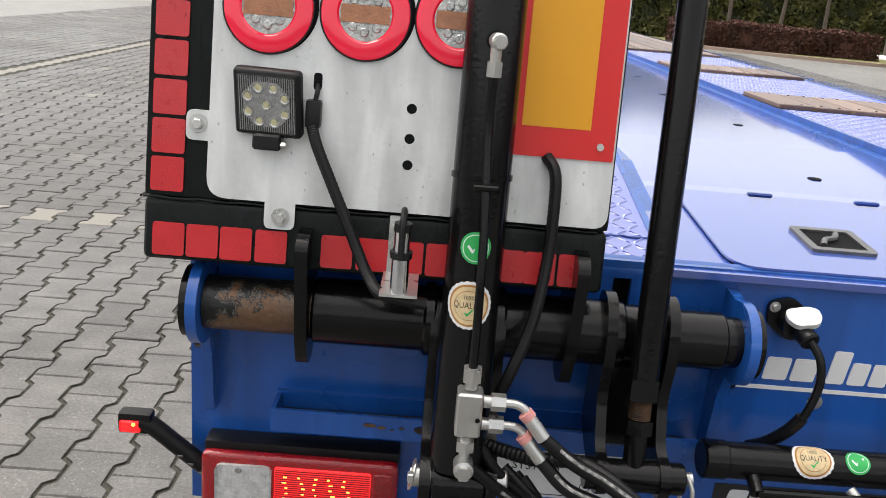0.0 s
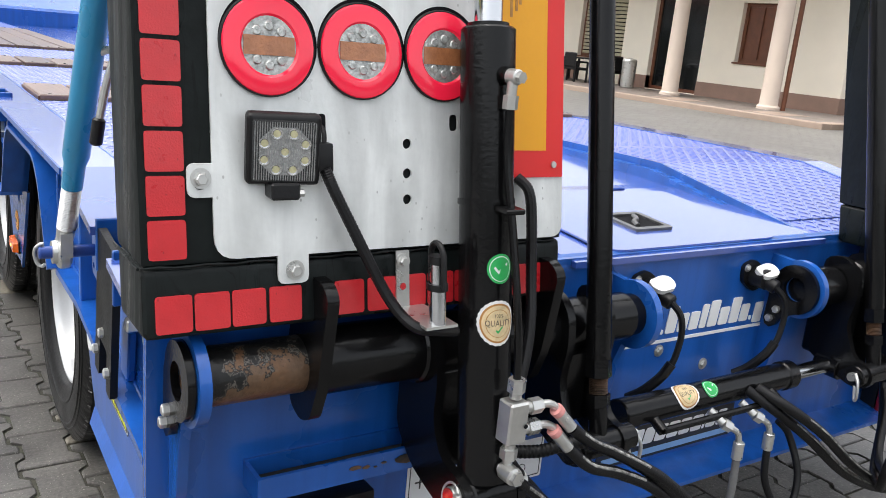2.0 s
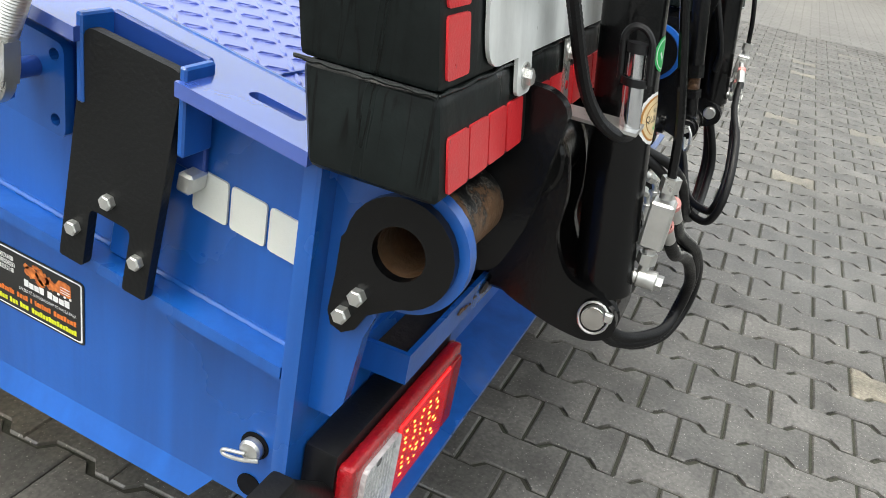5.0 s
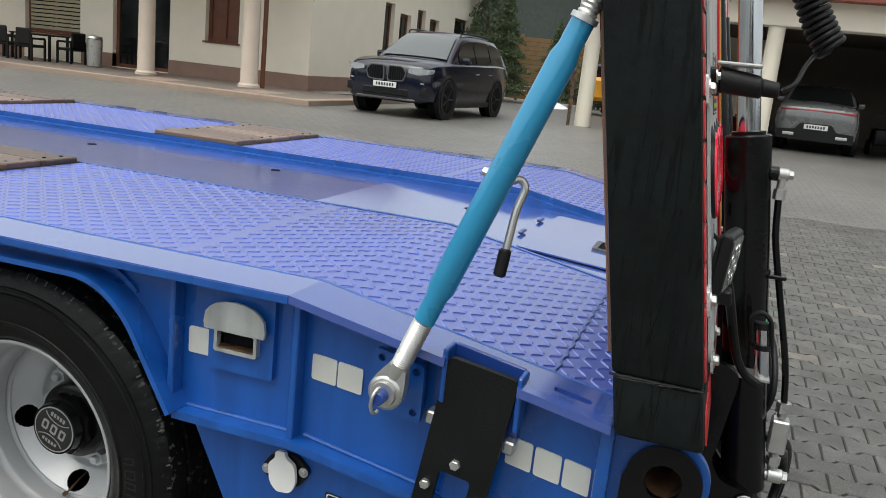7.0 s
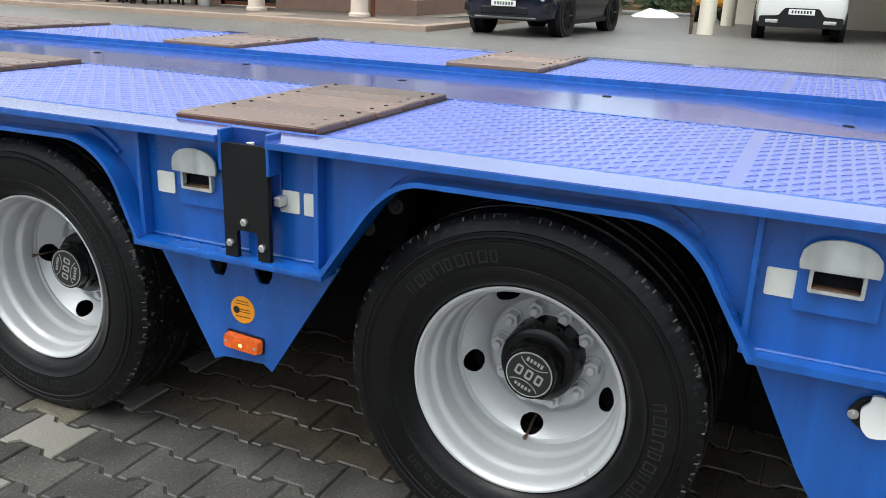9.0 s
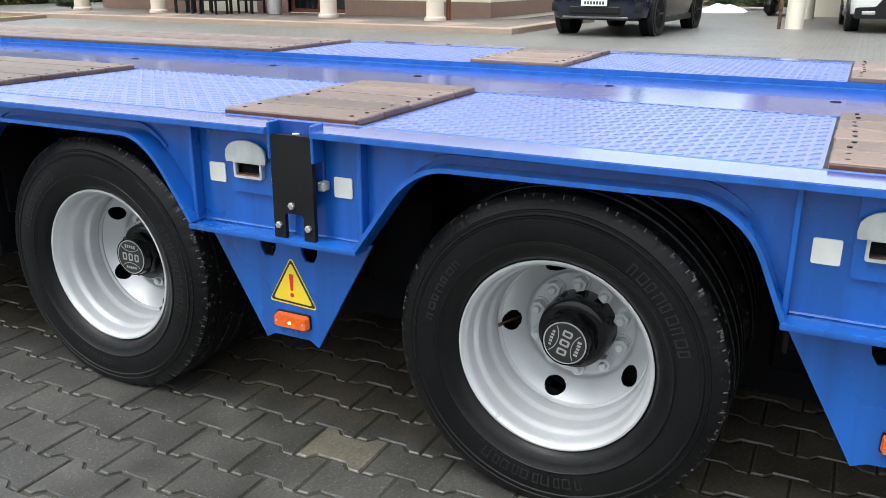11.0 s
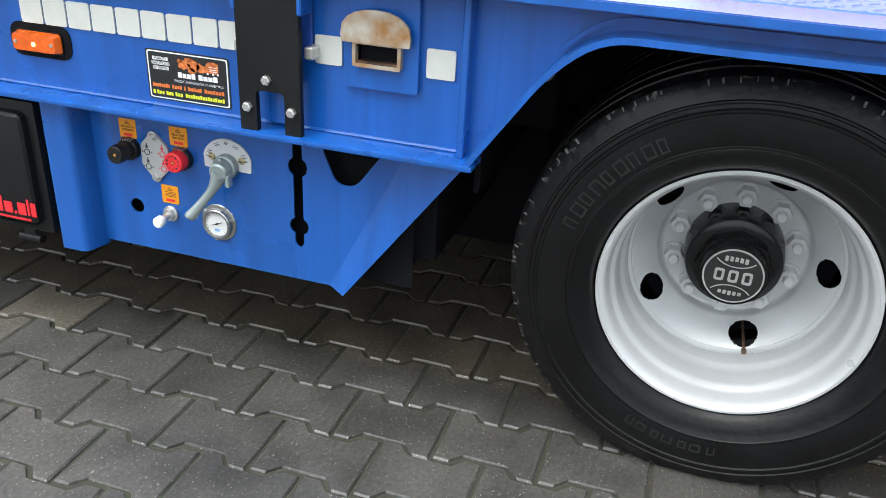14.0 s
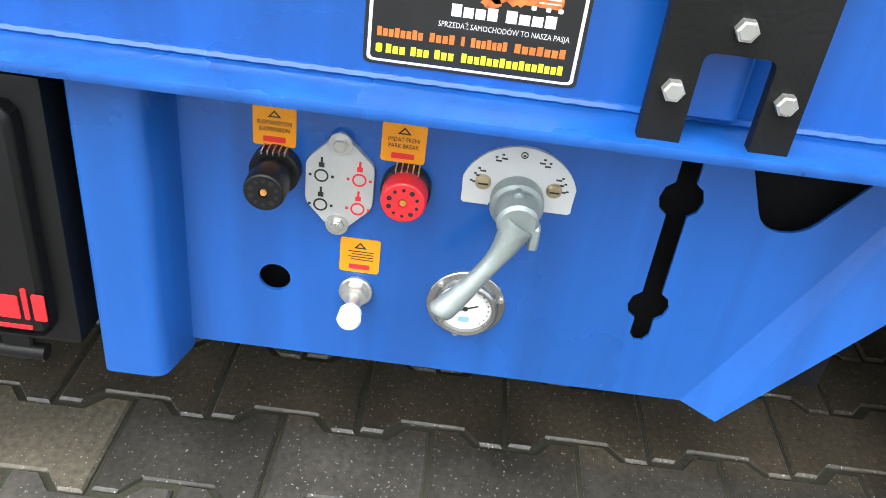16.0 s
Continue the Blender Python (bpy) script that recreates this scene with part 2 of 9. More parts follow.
drip_streaks(BLUE, 0.80, 1.06)
drip_streaks(GALV, 0.78, 1.07)
FLAKED = mk("flaked_black_over_rust", (0.150, 0.076, 0.036), 0.36, 0.25, 0.45, 16, 0.35, 90, col2=(0.13, 0.085, 0.055))


def flaked_paint(m):
    """Black paint left in patches on the upper side, thin pale flake edges, bare rust below."""
    n, l = m.node_tree.nodes, m.node_tree.links
    b = n["Principled BSDF"]
    src = b.inputs["Base Color"].links[0].from_socket
    tc = n.new("ShaderNodeTexCoord")
    q = n.new("ShaderNodeTexNoise")
    q.inputs["Scale"].default_value, q.inputs["Detail"].default_value, q.inputs["Roughness"].default_value = 19.0, 6, 0.66
    l.new(tc.outputs["Object"], q.inputs["Vector"])
    s = n.new("ShaderNodeSeparateXYZ")
    l.new(tc.outputs["Object"], s.inputs[0])
    up = n.new("ShaderNodeMapRange")
    up.inputs["From Min"].default_value, up.inputs["From Max"].default_value = 0.645, 0.712
    up.inputs["To Min"].default_value, up.inputs["To Max"].default_value = -0.12, 0.13
    l.new(s.outputs["Z"], up.inputs["Value"])
    left = n.new("ShaderNodeMapRange")
    left.inputs["From Min"].default_value, left.inputs["From Max"].default_value = 0.08, 0.23
    left.inputs["To Min"].default_value, left.inputs["To Max"].default_value = 0.07, -0.07
    l.new(s.outputs["X"], left.inputs["Value"])
    a1, a2 = n.new("ShaderNodeMath"), n.new("ShaderNodeMath")
    l.new(q.outputs["Fac"], a1.inputs[0])
    l.new(up.outputs["Result"], a1.inputs[1])
    l.new(a1.outputs[0], a2.inputs[0])
    l.new(left.outputs["Result"], a2.inputs[1])
    ramp_ = n.new("ShaderNodeValToRGB")
    e = ramp_.color_ramp.elements
    e[0].position, e[0].color = 0.515, (0, 0, 0, 1)
    e[1].position, e[1].color = 0.535, (1, 1, 1, 1)
    l.new(a2.outputs[0], ramp_.inputs["Fac"])
    mx = n.new("ShaderNodeMix")
    mx.data_type = "RGBA"
    l.new(ramp_.outputs["Color"], mx.inputs["Factor"])
    l.new(src, mx.inputs["A"])
    mx.inputs["B"].default_value = (0.010, 0.010, 0.010, 1)
    edge = n.new("ShaderNodeValToRGB")
    e = edge.color_ramp.elements
    e[0].position, e[0].color = 0.545, (0, 0, 0, 1)
    e[1].position, e[1].color = 0.575, (0, 0, 0, 1)
    k = e.new(0.556)
    k.color = (0.5, 0.5, 0.5, 1)
    l.new(a2.outputs[0], edge.inputs["Fac"])
    mx2 = n.new("ShaderNodeMix")
    mx2.data_type = "RGBA"
    l.new(edge.outputs["Color"], mx2.inputs["Factor"])
    l.new(mx.outputs["Result"], mx2.inputs["A"])
    mx2.inputs["B"].default_value = (0.30, 0.27, 0.23, 1)
    l.new(mx2.outputs["Result"], b.inputs["Base Color"])


flaked_paint(FLAKED)
COVER = mk("wet_galvanised_cover", (0.80, 0.82, 0.81), 0.34, 0.15, 0.14, 9, 0.05, 120, col2=(0.66, 0.68, 0.67))
drip_streaks(COVER, 0.80, 1.05)


def droplets(m, scale, lo, hi, tone):
    """Rain drops and specks of dirt on a sheet."""
    n, l = m.node_tree.nodes, m.node_tree.links
    b = n["Principled BSDF"]
    src = b.inputs["Base Color"].links[0].from_socket
    tc = n.new("ShaderNodeTexCoord")
    mp = n.new("ShaderNodeMapping")
    mp.inputs["Scale"].default_value = (1.0, 1.0, 0.6)
    l.new(tc.outputs["Object"], mp.inputs["Vector"])
    v = n.new("ShaderNodeTexVoronoi")
    v.inputs["Scale"].default_value = scale
    l.new(mp.outputs["Vector"], v.inputs["Vector"])
    r_ = n.new("ShaderNodeMapRange")
    r_.inputs["From Min"].default_value, r_.inputs["From Max"].default_value = lo, hi
    r_.inputs["To Min"].default_value, r_.inputs["To Max"].default_value = 1.0, 0.0
    l.new(v.outputs["Distance"], r_.inputs["Value"])
    sel = n.new("ShaderNodeSeparateColor")
    l.new(v.outputs["Color"], sel.inputs[0])
    few = n.new("ShaderNodeMath")
    few.operation = "GREATER_THAN"
    few.inputs[1].default_value = 0.72
    l.new(sel.outputs[0], few.inputs[0])
    k = n.new("ShaderNodeMath")
    k.operation = "MULTIPLY"
    l.new(r_.outputs["Result"], k.inputs[0])
    l.new(few.outputs[0], k.inputs[1])
    mx = n.new("ShaderNodeMix")
    mx.data_type = "RGBA"
    l.new(k.outputs[0], mx.inputs["Factor"])
    l.new(src, mx.inputs["A"])
    mx.inputs["B"].default_value = (*tone, 1)
    l.new(mx.outputs["Result"], b.inputs["Base Color"])


droplets(COVER, 95, 0.10, 0.16, (0.48, 0.49, 0.48))
droplets(REDT, 130, 0.10, 0.16, (0.34, 0.012, 0.016))
BLACK_R = mk("black_ramp_paint", (0.0080, 0.0114, 0.0114), 0.42, 0, 0.4, 14.0, 0.10, 60, spec=0.2)


def wet_streaks(m):
    """Water running down: long glossy streaks over the dull paint."""
    n, l = m.node_tree.nodes, m.node_tree.links
    b = n["Principled BSDF"]
    tc = n.new("ShaderNodeTexCoord")
    mp = n.new("ShaderNodeMapping")
    mp.inputs["Scale"].default_value = (26, 26, 1.6)
    l.new(tc.outputs["Object"], mp.inputs["Vector"])
    q = n.new("ShaderNodeTexNoise")
    q.inputs["Scale"].default_value, q.inputs["Detail"].default_value, q.inputs["Distortion"].default_value = 1.0, 4, 0.6
    l.new(mp.outputs["Vector"], q.inputs["Vector"])
    r = n.new("ShaderNodeMapRange")
    r.inputs["From Min"].default_value, r.inputs["From Max"].default_value = 0.44, 0.66
    r.inputs["To Min"].default_value, r.inputs["To Max"].default_value = 0.50, 0.24
    l.new(q.outputs["Fac"], r.inputs["Value"])
    l.new(r.outputs["Result"], b.inputs["Roughness"])


wet_streaks(BLACK_R)


def water_runs(m, depth):
    """Thin wavering runs of water that darken dull paint, in patches."""
    n, l = m.node_tree.nodes, m.node_tree.links
    b = n["Principled BSDF"]
    src = b.inputs["Base Color"].links[0].from_socket
    tc = n.new("ShaderNodeTexCoord")
    mp = n.new("ShaderNodeMapping")
    mp.inputs["Scale"].default_value = (30, 30, 1.7)
    l.new(tc.outputs["Object"], mp.inputs["Vector"])
    q = n.new("ShaderNodeTexNoise")
    q.inputs["Scale"].default_value, q.inputs["Detail"].default_value, q.inputs["Distortion"].default_value = 1.0, 6, 0.5
    l.new(mp.outputs["Vector"], q.inputs["Vector"])
    band = n.new("ShaderNodeValToRGB")
    e = band.color_ramp.elements
    e[0].position, e[0].color = 0.0, (0, 0, 0, 1)
    e[1].position, e[1].color = 1.0, (0, 0, 0, 1)
    for at, c in ((0.468, 0), (0.480, 1), (0.490, 1), (0.502, 0), (0.585, 0), (0.592, 1), (0.600, 1), (0.607, 0)):
        k = e.new(at)
        k.color = (c, c, c, 1)
    l.new(q.outputs["Fac"], band.inputs["Fac"])
    p = n.new("ShaderNodeTexNoise")
    p.inputs["Scale"].default_value, p.inputs["Detail"].default_value = 7.0, 3
    l.new(tc.outputs["Object"], p.inputs["Vector"])
    patch = n.new("ShaderNodeMapRange")
    patch.inputs["From Min"].default_value, patch.inputs["From Max"].default_value = 0.44, 0.54
    patch.inputs["To Max"].default_value = depth
    l.new(p.outputs["Fac"], patch.inputs["Value"])
    f = n.new("ShaderNodeMath")
    f.operation = "MULTIPLY"
    l.new(band.outputs["Color"], f.inputs[0])
    l.new(patch.outputs["Result"], f.inputs[1])
    mx = n.new("ShaderNodeMix")
    mx.data_type = "RGBA"
    l.new(f.outputs[0], mx.inputs["Factor"])
    l.new(src, mx.inputs["A"])
    mx.inputs["B"].default_value = (0.001, 0.001, 0.001, 1)
    l.new(mx.outputs["Result"], b.inputs["Base Color"])


water_runs(BLACK_R, 0.85)


def paver_material(name, island):
    """Wet grey concrete: worn speckle, patchy gloss, darkening along y, sandy stains."""
    m = bpy.data.materials.new(name)
    m.use_nodes = True
    n, l = m.node_tree.nodes, m.node_tree.links
    b = n["Principled BSDF"]
    g = n.new("ShaderNodeNewGeometry")
    big, mid, fine, spk = (n.new("ShaderNodeTexNoise") for _ in range(4))
    for q, s, d in ((big, 0.9, 3), (mid, 7.0, 4), (fine, 110.0, 5), (spk, 230.0, 1)):
        q.inputs["Scale"].default_value, q.inputs["Detail"].default_value = s, d
        l.new(g.outputs["Position"], q.inputs["Vector"])
    r1 = n.new("ShaderNodeValToRGB")
    r1.color_ramp.elements[0].position, r1.color_ramp.elements[1].position = 0.3, 0.72
    r1.color_ramp.elements[0].color, r1.color_ramp.elements[1].color = (0.046, 0.044, 0.041, 1), (0.116, 0.112, 0.105, 1)
    l.new(mid.outputs["Fac"], r1.inputs["Fac"])
    rnd = g.outputs["Random Per Island"] if island else n.new("ShaderNodeObjectInfo").outputs["Random"]
    mr = n.new("ShaderNodeValToRGB")
    mr.color_ramp.interpolation = "LINEAR"
    e = mr.color_ramp.elements
    e[0].position, e[0].color = 0.0, (0.76, 0.75, 0.735, 1)
    e[1].position, e[1].color = 1.0, (2.0, 1.85, 1.5, 1)
    k = e.new(0.972)
    k.color = (1.12, 1.1, 1.08, 1)
    k = e.new(0.5)
    k.color = (0.92, 0.91, 0.90, 1)
    l.new(rnd, mr.inputs["Fac"])
    m1 = n.new("ShaderNodeMix")
    m1.data_type, m1.blend_type = "RGBA", "MULTIPLY"
    m1.inputs["Factor"].default_value = 1.0
    l.new(r1.outputs["Color"], m1.inputs["A"])
    l.new(mr.outputs["Color"], m1.inputs["B"])
    f = n.new("ShaderNodeMapRange")
    f.inputs["From Min"].default_value, f.inputs["From Max"].default_value = 0.25, 0.75
    f.inputs["To Min"].default_value, f.inputs["To Max"].default_value = 0.55, 1.45
    l.new(fine.outputs["Fac"], f.inputs["Value"])
    m2 = n.new("ShaderNodeMix")
    m2.data_type, m2.blend_type = "RGBA", "MULTIPLY"
    m2.inputs["Factor"].default_value = 1.0
    l.new(m1.outputs["Result"], m2.inputs["A"])
    l.new(f.outputs["Result"], m2.inputs["B"])
    sp = n.new("ShaderNodeMapRange")
    sp.inputs["From Min"].default_value, sp.inputs["From Max"].default_value = 0.685, 0.75
    l.new(spk.outputs["Fac"], sp.inputs["Value"])
    m3 = n.new("ShaderNodeMix")
    m3.data_type = "RGBA"
    l.new(sp.outputs["Result"], m3.inputs["Factor"])
    m3.inputs["B"].default_value = (0.34, 0.33, 0.30, 1)
    sx = n.new("ShaderNodeSeparateXYZ")
    l.new(g.outputs["Position"], sx.inputs[0])
    # darker further up the yard, lighter behind the trailer, with a noisy edge
    tone_y = n.new("ShaderNodeMath")
    tone_y.operation = "MULTIPLY_ADD"
    l.new(big.outputs["Fac"], tone_y.inputs[0])
    tone_y.inputs[1].default_value = 2.4
    l.new(sx.outputs["Y"], tone_y.inputs[2])
    damp = n.new("ShaderNodeMapRange")
    damp.inputs["From Min"].default_value, damp.inputs["From Max"].default_value = 1.2, 4.2
    damp.inputs["To Min"].default_value, damp.inputs["To Max"].default_value = 1.20, 0.68
    l.new(tone_y.outputs[0], damp.inputs["Value"])
    wet = n.new("ShaderNodeMix")
    wet.data_type, wet.blend_type = "RGBA", "MULTIPLY"
    wet.inputs["Factor"].default_value = 1.0
    l.new(m2.outputs["Result"], wet.inputs["A"])
    l.new(damp.outputs["Result"], wet.inputs["B"])
    l.new(wet.outputs["Result"], m3.inputs["A"])
    # the stones under the trailer stayed dry and sandy
    wob = n.new("ShaderNodeMath")
    wob.operation = "MULTIPLY_ADD"
    l.new(mid.outputs["Fac"], wob.inputs[0])
    wob.inputs[1].default_value = 0.10
    l.new(sx.outputs["X"], wob.inputs[2])
    dx = n.new("ShaderNodeMapRange")
    dx.inputs["From Min"].default_value, dx.inputs["From Max"].default_value = 0.25, 0.29
    l.new(wob.outputs[0], dx.inputs["Value"])
    dy = n.new("ShaderNodeMapRange")
    dy.inputs["From Min"].default_value, dy.inputs["From Max"].default_value = 0.5, 0.9
    l.new(sx.outputs["Y"], dy.inputs["Value"])
    dz = n.new("ShaderNodeMapRange")
    dz.inputs["From Min"].default_value, dz.inputs["From Max"].default_value = 2.5, 2.4
    l.new(sx.outputs["X"], dz.inputs["Value"])
    dry = n.new("ShaderNodeMath")
    dry.operation = "MULTIPLY"
    l.new(dx.outputs["Result"], dry.inputs[0])
    l.new(dy.outputs["Result"], dry.inputs[1])
    dry2 = n.new("ShaderNodeMath")
    dry2.operation = "MULTIPLY"
    l.new(dry.outputs[0], dry2.inputs[0])
    l.new(dz.outputs["Result"], dry2.inputs[1])
    m4 = n.new("ShaderNodeMix")
    m4.data_type, m4.blend_type = "RGBA", "MULTIPLY"
    l.new(dry2.outputs[0], m4.inputs["Factor"])
    l.new(m3.outputs["Result"], m4.inputs["A"])
    m4.inputs["B"].default_value = (1.25, 1.12, 0.90, 1)
    l.new(m4.outputs["Result"], b.inputs["Base Color"])
    rr = n.new("ShaderNodeMapRange")
    rr.inputs["From Min"].default_value, rr.inputs["From Max"].default_value = 0.35, 0.65
    rr.inputs["To Min"].default_value, rr.inputs["To Max"].default_value = 0.30, 0.52
    b.inputs["Specular IOR Level"].default_value = 0.65
    l.new(big.outputs["Fac"], rr.inputs["Value"])
    l.new(rr.outputs["Result"], b.inputs["Roughness"])
    bp = n.new("ShaderNodeBump")
    bp.inputs["Strength"].default_value, bp.inputs["Distance"].default_value = 0.5, 0.002
    l.new(fine.outputs["Fac"], bp.inputs["Height"])
    l.new(bp.outputs["Normal"], b.inputs["Normal"])
    return m


PAVER = paver_material("damp_grey_paver", False)
PAVER_J = paver_material("damp_grey_paving", True)


def yard_material():
    """Yard sheet: dark joint sand under the laid stones, worn grey paving further out."""
    m = bpy.data.materials.new("yard_paving")
    m.use_nodes = True
    n, l = m.node_tree.nodes, m.node_tree.links
    b = n["Principled BSDF"]
    g = n.new("ShaderNodeNewGeometry")
    mp = n.new("ShaderNodeMapping")
    mp.inputs["Rotation"].default_value = (0, 0, radians(90))
    l.new(g.outputs["Position"], mp.inputs["Vector"])
    br = n.new("ShaderNodeTexBrick")
    br.inputs["Scale"].default_value = 1.0
    br.inputs["Brick Width"].default_value, br.inputs["Row Height"].default_value = 0.2, 0.14
    br.inputs["Mortar Size"].default_value = 0.006
    br.inputs["Color1"].default_value, br.inputs["Color2"].default_value = (0.150, 0.145, 0.136, 1), (0.190, 0.184, 0.173, 1)
    br.inputs["Mortar"].default_value = (0.075, 0.068, 0.055, 1)
    l.new(mp.outputs["Vector"], br.inputs["Vector"])
    big, mid = n.new("ShaderNodeTexNoise"), n.new("ShaderNodeTexNoise")
    for q, s, d in ((big, 0.25, 4), (mid, 5.0, 5)):
        q.inputs["Scale"].default_value, q.inputs["Detail"].default_value = s, d
        l.new(g.outputs["Position"], q.inputs["Vector"])
    f = n.new("ShaderNodeMapRange")
    f.inputs["From Min"].default_value, f.inputs["From Max"].default_value = 0.3, 0.7
    f.inputs["To Min"].default_value, f.inputs["To Max"].default_value = 0.78, 1.18
    l.new(big.outputs["Fac"], f.inputs["Value"])
    f2 = n.new("ShaderNodeMapRange")
    f2.inputs["To Min"].default_value, f2.inputs["To Max"].default_value = 0.75, 1.25
    l.new(mid.outputs["Fac"], f2.inputs["Value"])
    mul = n.new("ShaderNodeMath")
    mul.operation = "MULTIPLY"
    l.new(f.outputs["Result"], mul.inputs[0])
    l.new(f2.outputs["Result"], mul.inputs[1])
    m1 = n.new("ShaderNodeMix")
    m1.data_type, m1.blend_type = "RGBA", "MULTIPLY"
    m1.inputs["Factor"].default_value = 1.0
    l.new(br.outputs["Color"], m1.inputs["A"])
    l.new(mul.outputs["Value"], m1.inputs["B"])
    l.new(m1.outputs["Result"], b.inputs["Base Color"])
    b.inputs["Roughness"].default_value = 0.42
    b.inputs["Specular IOR Level"].default_value = 0.65
    bp = n.new("ShaderNodeBump")
    bp.inputs["Strength"].default_value, bp.inputs["Distance"].default_value = 0.5, 0.004
    l.new(br.outputs["Fac"], bp.inputs["Height"])
    bp.invert = True
    l.new(bp.outputs["Normal"], b.inputs["Normal"])
    return m


YARD = yard_material()
SAND = mk("joint_sand", (0.040, 0.037, 0.029), 0.85, 0, 0.4, 6, 0.3, 90, col2=(0.032, 0.036, 0.021))
PLASTER = mk("cream_plaster", (0.86, 0.79, 0.66), 0.8, 0, 0.05, 1.5, 0.1, 60)
PLINTH = mk("brown_plinth_plaster", (0.30, 0.19, 0.145), 0.8, 0, 0.2, 3, 0.15, 60)
COLUMN = mk("pinkish_column_plaster", (0.66, 0.55, 0.46), 0.7, 0, 0.08, 2, 0.08, 60)
BROWN = mk("brown_frame", (0.16, 0.055, 0.025), 0.45, 0, 0.25, 5, 0.05, 60)
GLASSD = mk("dark_window_glass", (0.012, 0.014, 0.015), 0.08, 0, 0.2, 1, 0, 30, coat=0.1, spec=0.35)
KERB = mk("pinkish_kerb_slab", (0.36, 0.27, 0.21), 0.6, 0, 0.15, 3, 0.08, 60)
TERR = mk("terrace_paving", (0.20, 0.165, 0.145), 0.6, 0, 0.25, 2, 0.1, 50)
ROOF = mk("red_roof_tile", (0.24, 0.060, 0.042), 0.55, 0, 0.2, 4, 0.1, 40)
SOFFIT = mk("soffit_board", (0.40, 0.30, 0.21), 0.6, 0, 0.12, 4, 0.05, 40)
SNOW = mk("dirty_snow", (0.80, 0.82, 0.85), 0.7, 0, 0.08, 4, 0.3, 20)
CARBLUE = mk("dark_blue_car_paint", (0.0022, 0.0042, 0.016), 0.20, 0.0, 0.1, 3, 0, 60, coat=0.55, spec=0.4)
CARWHITE = mk("white_car_paint", (0.72, 0.72, 0.70), 0.22, 0, 0.04, 3, 0, 60, coat=1.0)
CARGREY = mk("silver_car_paint", (0.15, 0.155, 0.16), 0.28, 0.3, 0.06, 3, 0, 60, coat=1.0)
CARYEL = mk("yellow_machine_paint", (0.75, 0.36, 0.02), 0.4, 0, 0.1, 3, 0, 60)
LAMPG = mk("headlamp_glass", (0.62, 0.65, 0.68), 0.1, 0.3, 0.3, 20, 0.1, 60, coat=1.0)
GRASS = mk("winter_grass", (0.20, 0.19, 0.06), 0.9, 0, 0.35, 3, 0.5, 40, col2=(0.12, 0.13, 0.04))
LEAF = add_object_random(mk("thuja_leaf", (0.16, 0.15, 0.035), 0.7, 0, 0.4, 2.0, 0.1, 30, col2=(0.05, 0.065, 0.02)), 0.8, 1.1)
LEAFD = mk("conifer_needle", (0.085, 0.125, 0.055), 0.75, 0, 0.4, 1.2, 0.1, 30)
SHRUB = mk("reddish_shrub", (0.115, 0.045, 0.032), 0.8, 0, 0.4, 3.0, 0.2, 30)
BARK = mk("bark", (0.13, 0.105, 0.085), 0.85, 0, 0.3, 12, 0.3, 60)
WOODS = mk("far_woods", (0.060, 0.075, 0.065), 0.9, 0, 0.4, 0.25, 0.2, 3, col2=(0.035, 0.047, 0.042))
FENCE = mk("dark_fence_paint", (0.02, 0.02, 0.022), 0.5, 0, 0.2, 5, 0.05, 60)
PALESTONE = mk("pale_line_stone", (0.225, 0.215, 0.19), 0.6, 0, 0.25, 6.0, 0.3, 120, col2=(0.19, 0.18, 0.155))
PALEWALL = mk("pale_house_wall", (0.55, 0.56, 0.56), 0.8, 0, 0.06, 1.0, 0.1, 40)
TIMBER = mk("yellow_timber_fence", (0.24, 0.145, 0.060), 0.6, 0, 0.25, 4, 0.1, 40)
CABWHITE = mk("truck_paint_white", (0.70, 0.71, 0.72), 0.3, 0, 0.05, 3, 0, 60, coat=0.6)

# ---- builders ----


def finish(bm, angle=32):
    bm.normal_update()
    lim = radians(angle)
    for f in bm.faces:
        f.smooth = True
    for e in bm.edges:
        if len(e.link_faces) != 2 or e.calc_face_angle(0) > lim:
            e.smooth = False


def mesh_of(name, bm, material, closed=True):
    if closed:
        bmesh.ops.recalc_face_normals(bm, faces=bm.faces[:])
    finish(bm)
    me = bpy.data.meshes.new(name)
    bm.to_mesh(me)
    bm.free()
    me.materials.append(material)
    return me


def part(name, bm, material, parent, label="", closed=True):
    ob = new(name, mesh_of(name, bm, material, closed))
    ob.parent = parent
    return tagged(ob, label) if label else ob


def thing(name, label, category, at=(0, 0, 0), rz=0, group="", kind=""):
    ob = new(name)
    ob.matrix_basis = pose(*at, 0, 0, rz)
    return tagged(ob, label, category, group, kind)


def B():
    return bmesh.new()


def box(bm, x0, x1, y0, y1, z0, z1, bev=0.0, seg=1):
    vs = [bm.verts.new((x, y, z)) for x in (x0, x1) for y in (y0, y1) for z in (z0, z1)]
    fs = [bm.faces.new([vs[i] for i in q]) for q in ((0, 1, 3, 2), (4, 6, 7, 5), (0, 4, 5, 1), (2, 3, 7, 6), (0, 2, 6, 4), (1, 5, 7, 3))]
    if bev:
        es = list({e for f in fs for e in f.edges})
        bmesh.ops.bevel(bm, geom=es, offset=bev, segments=seg, affect="EDGES", profile=0.6)
    return bm


def frame_of(d):
    d = Vector(d).normalized()
    a = Vector((0, 0, 1)) if abs(d.z) < 0.9 else Vector((1, 0, 0))
    u = d.cross(a).normalized()
    return d, u, d.cross(u)


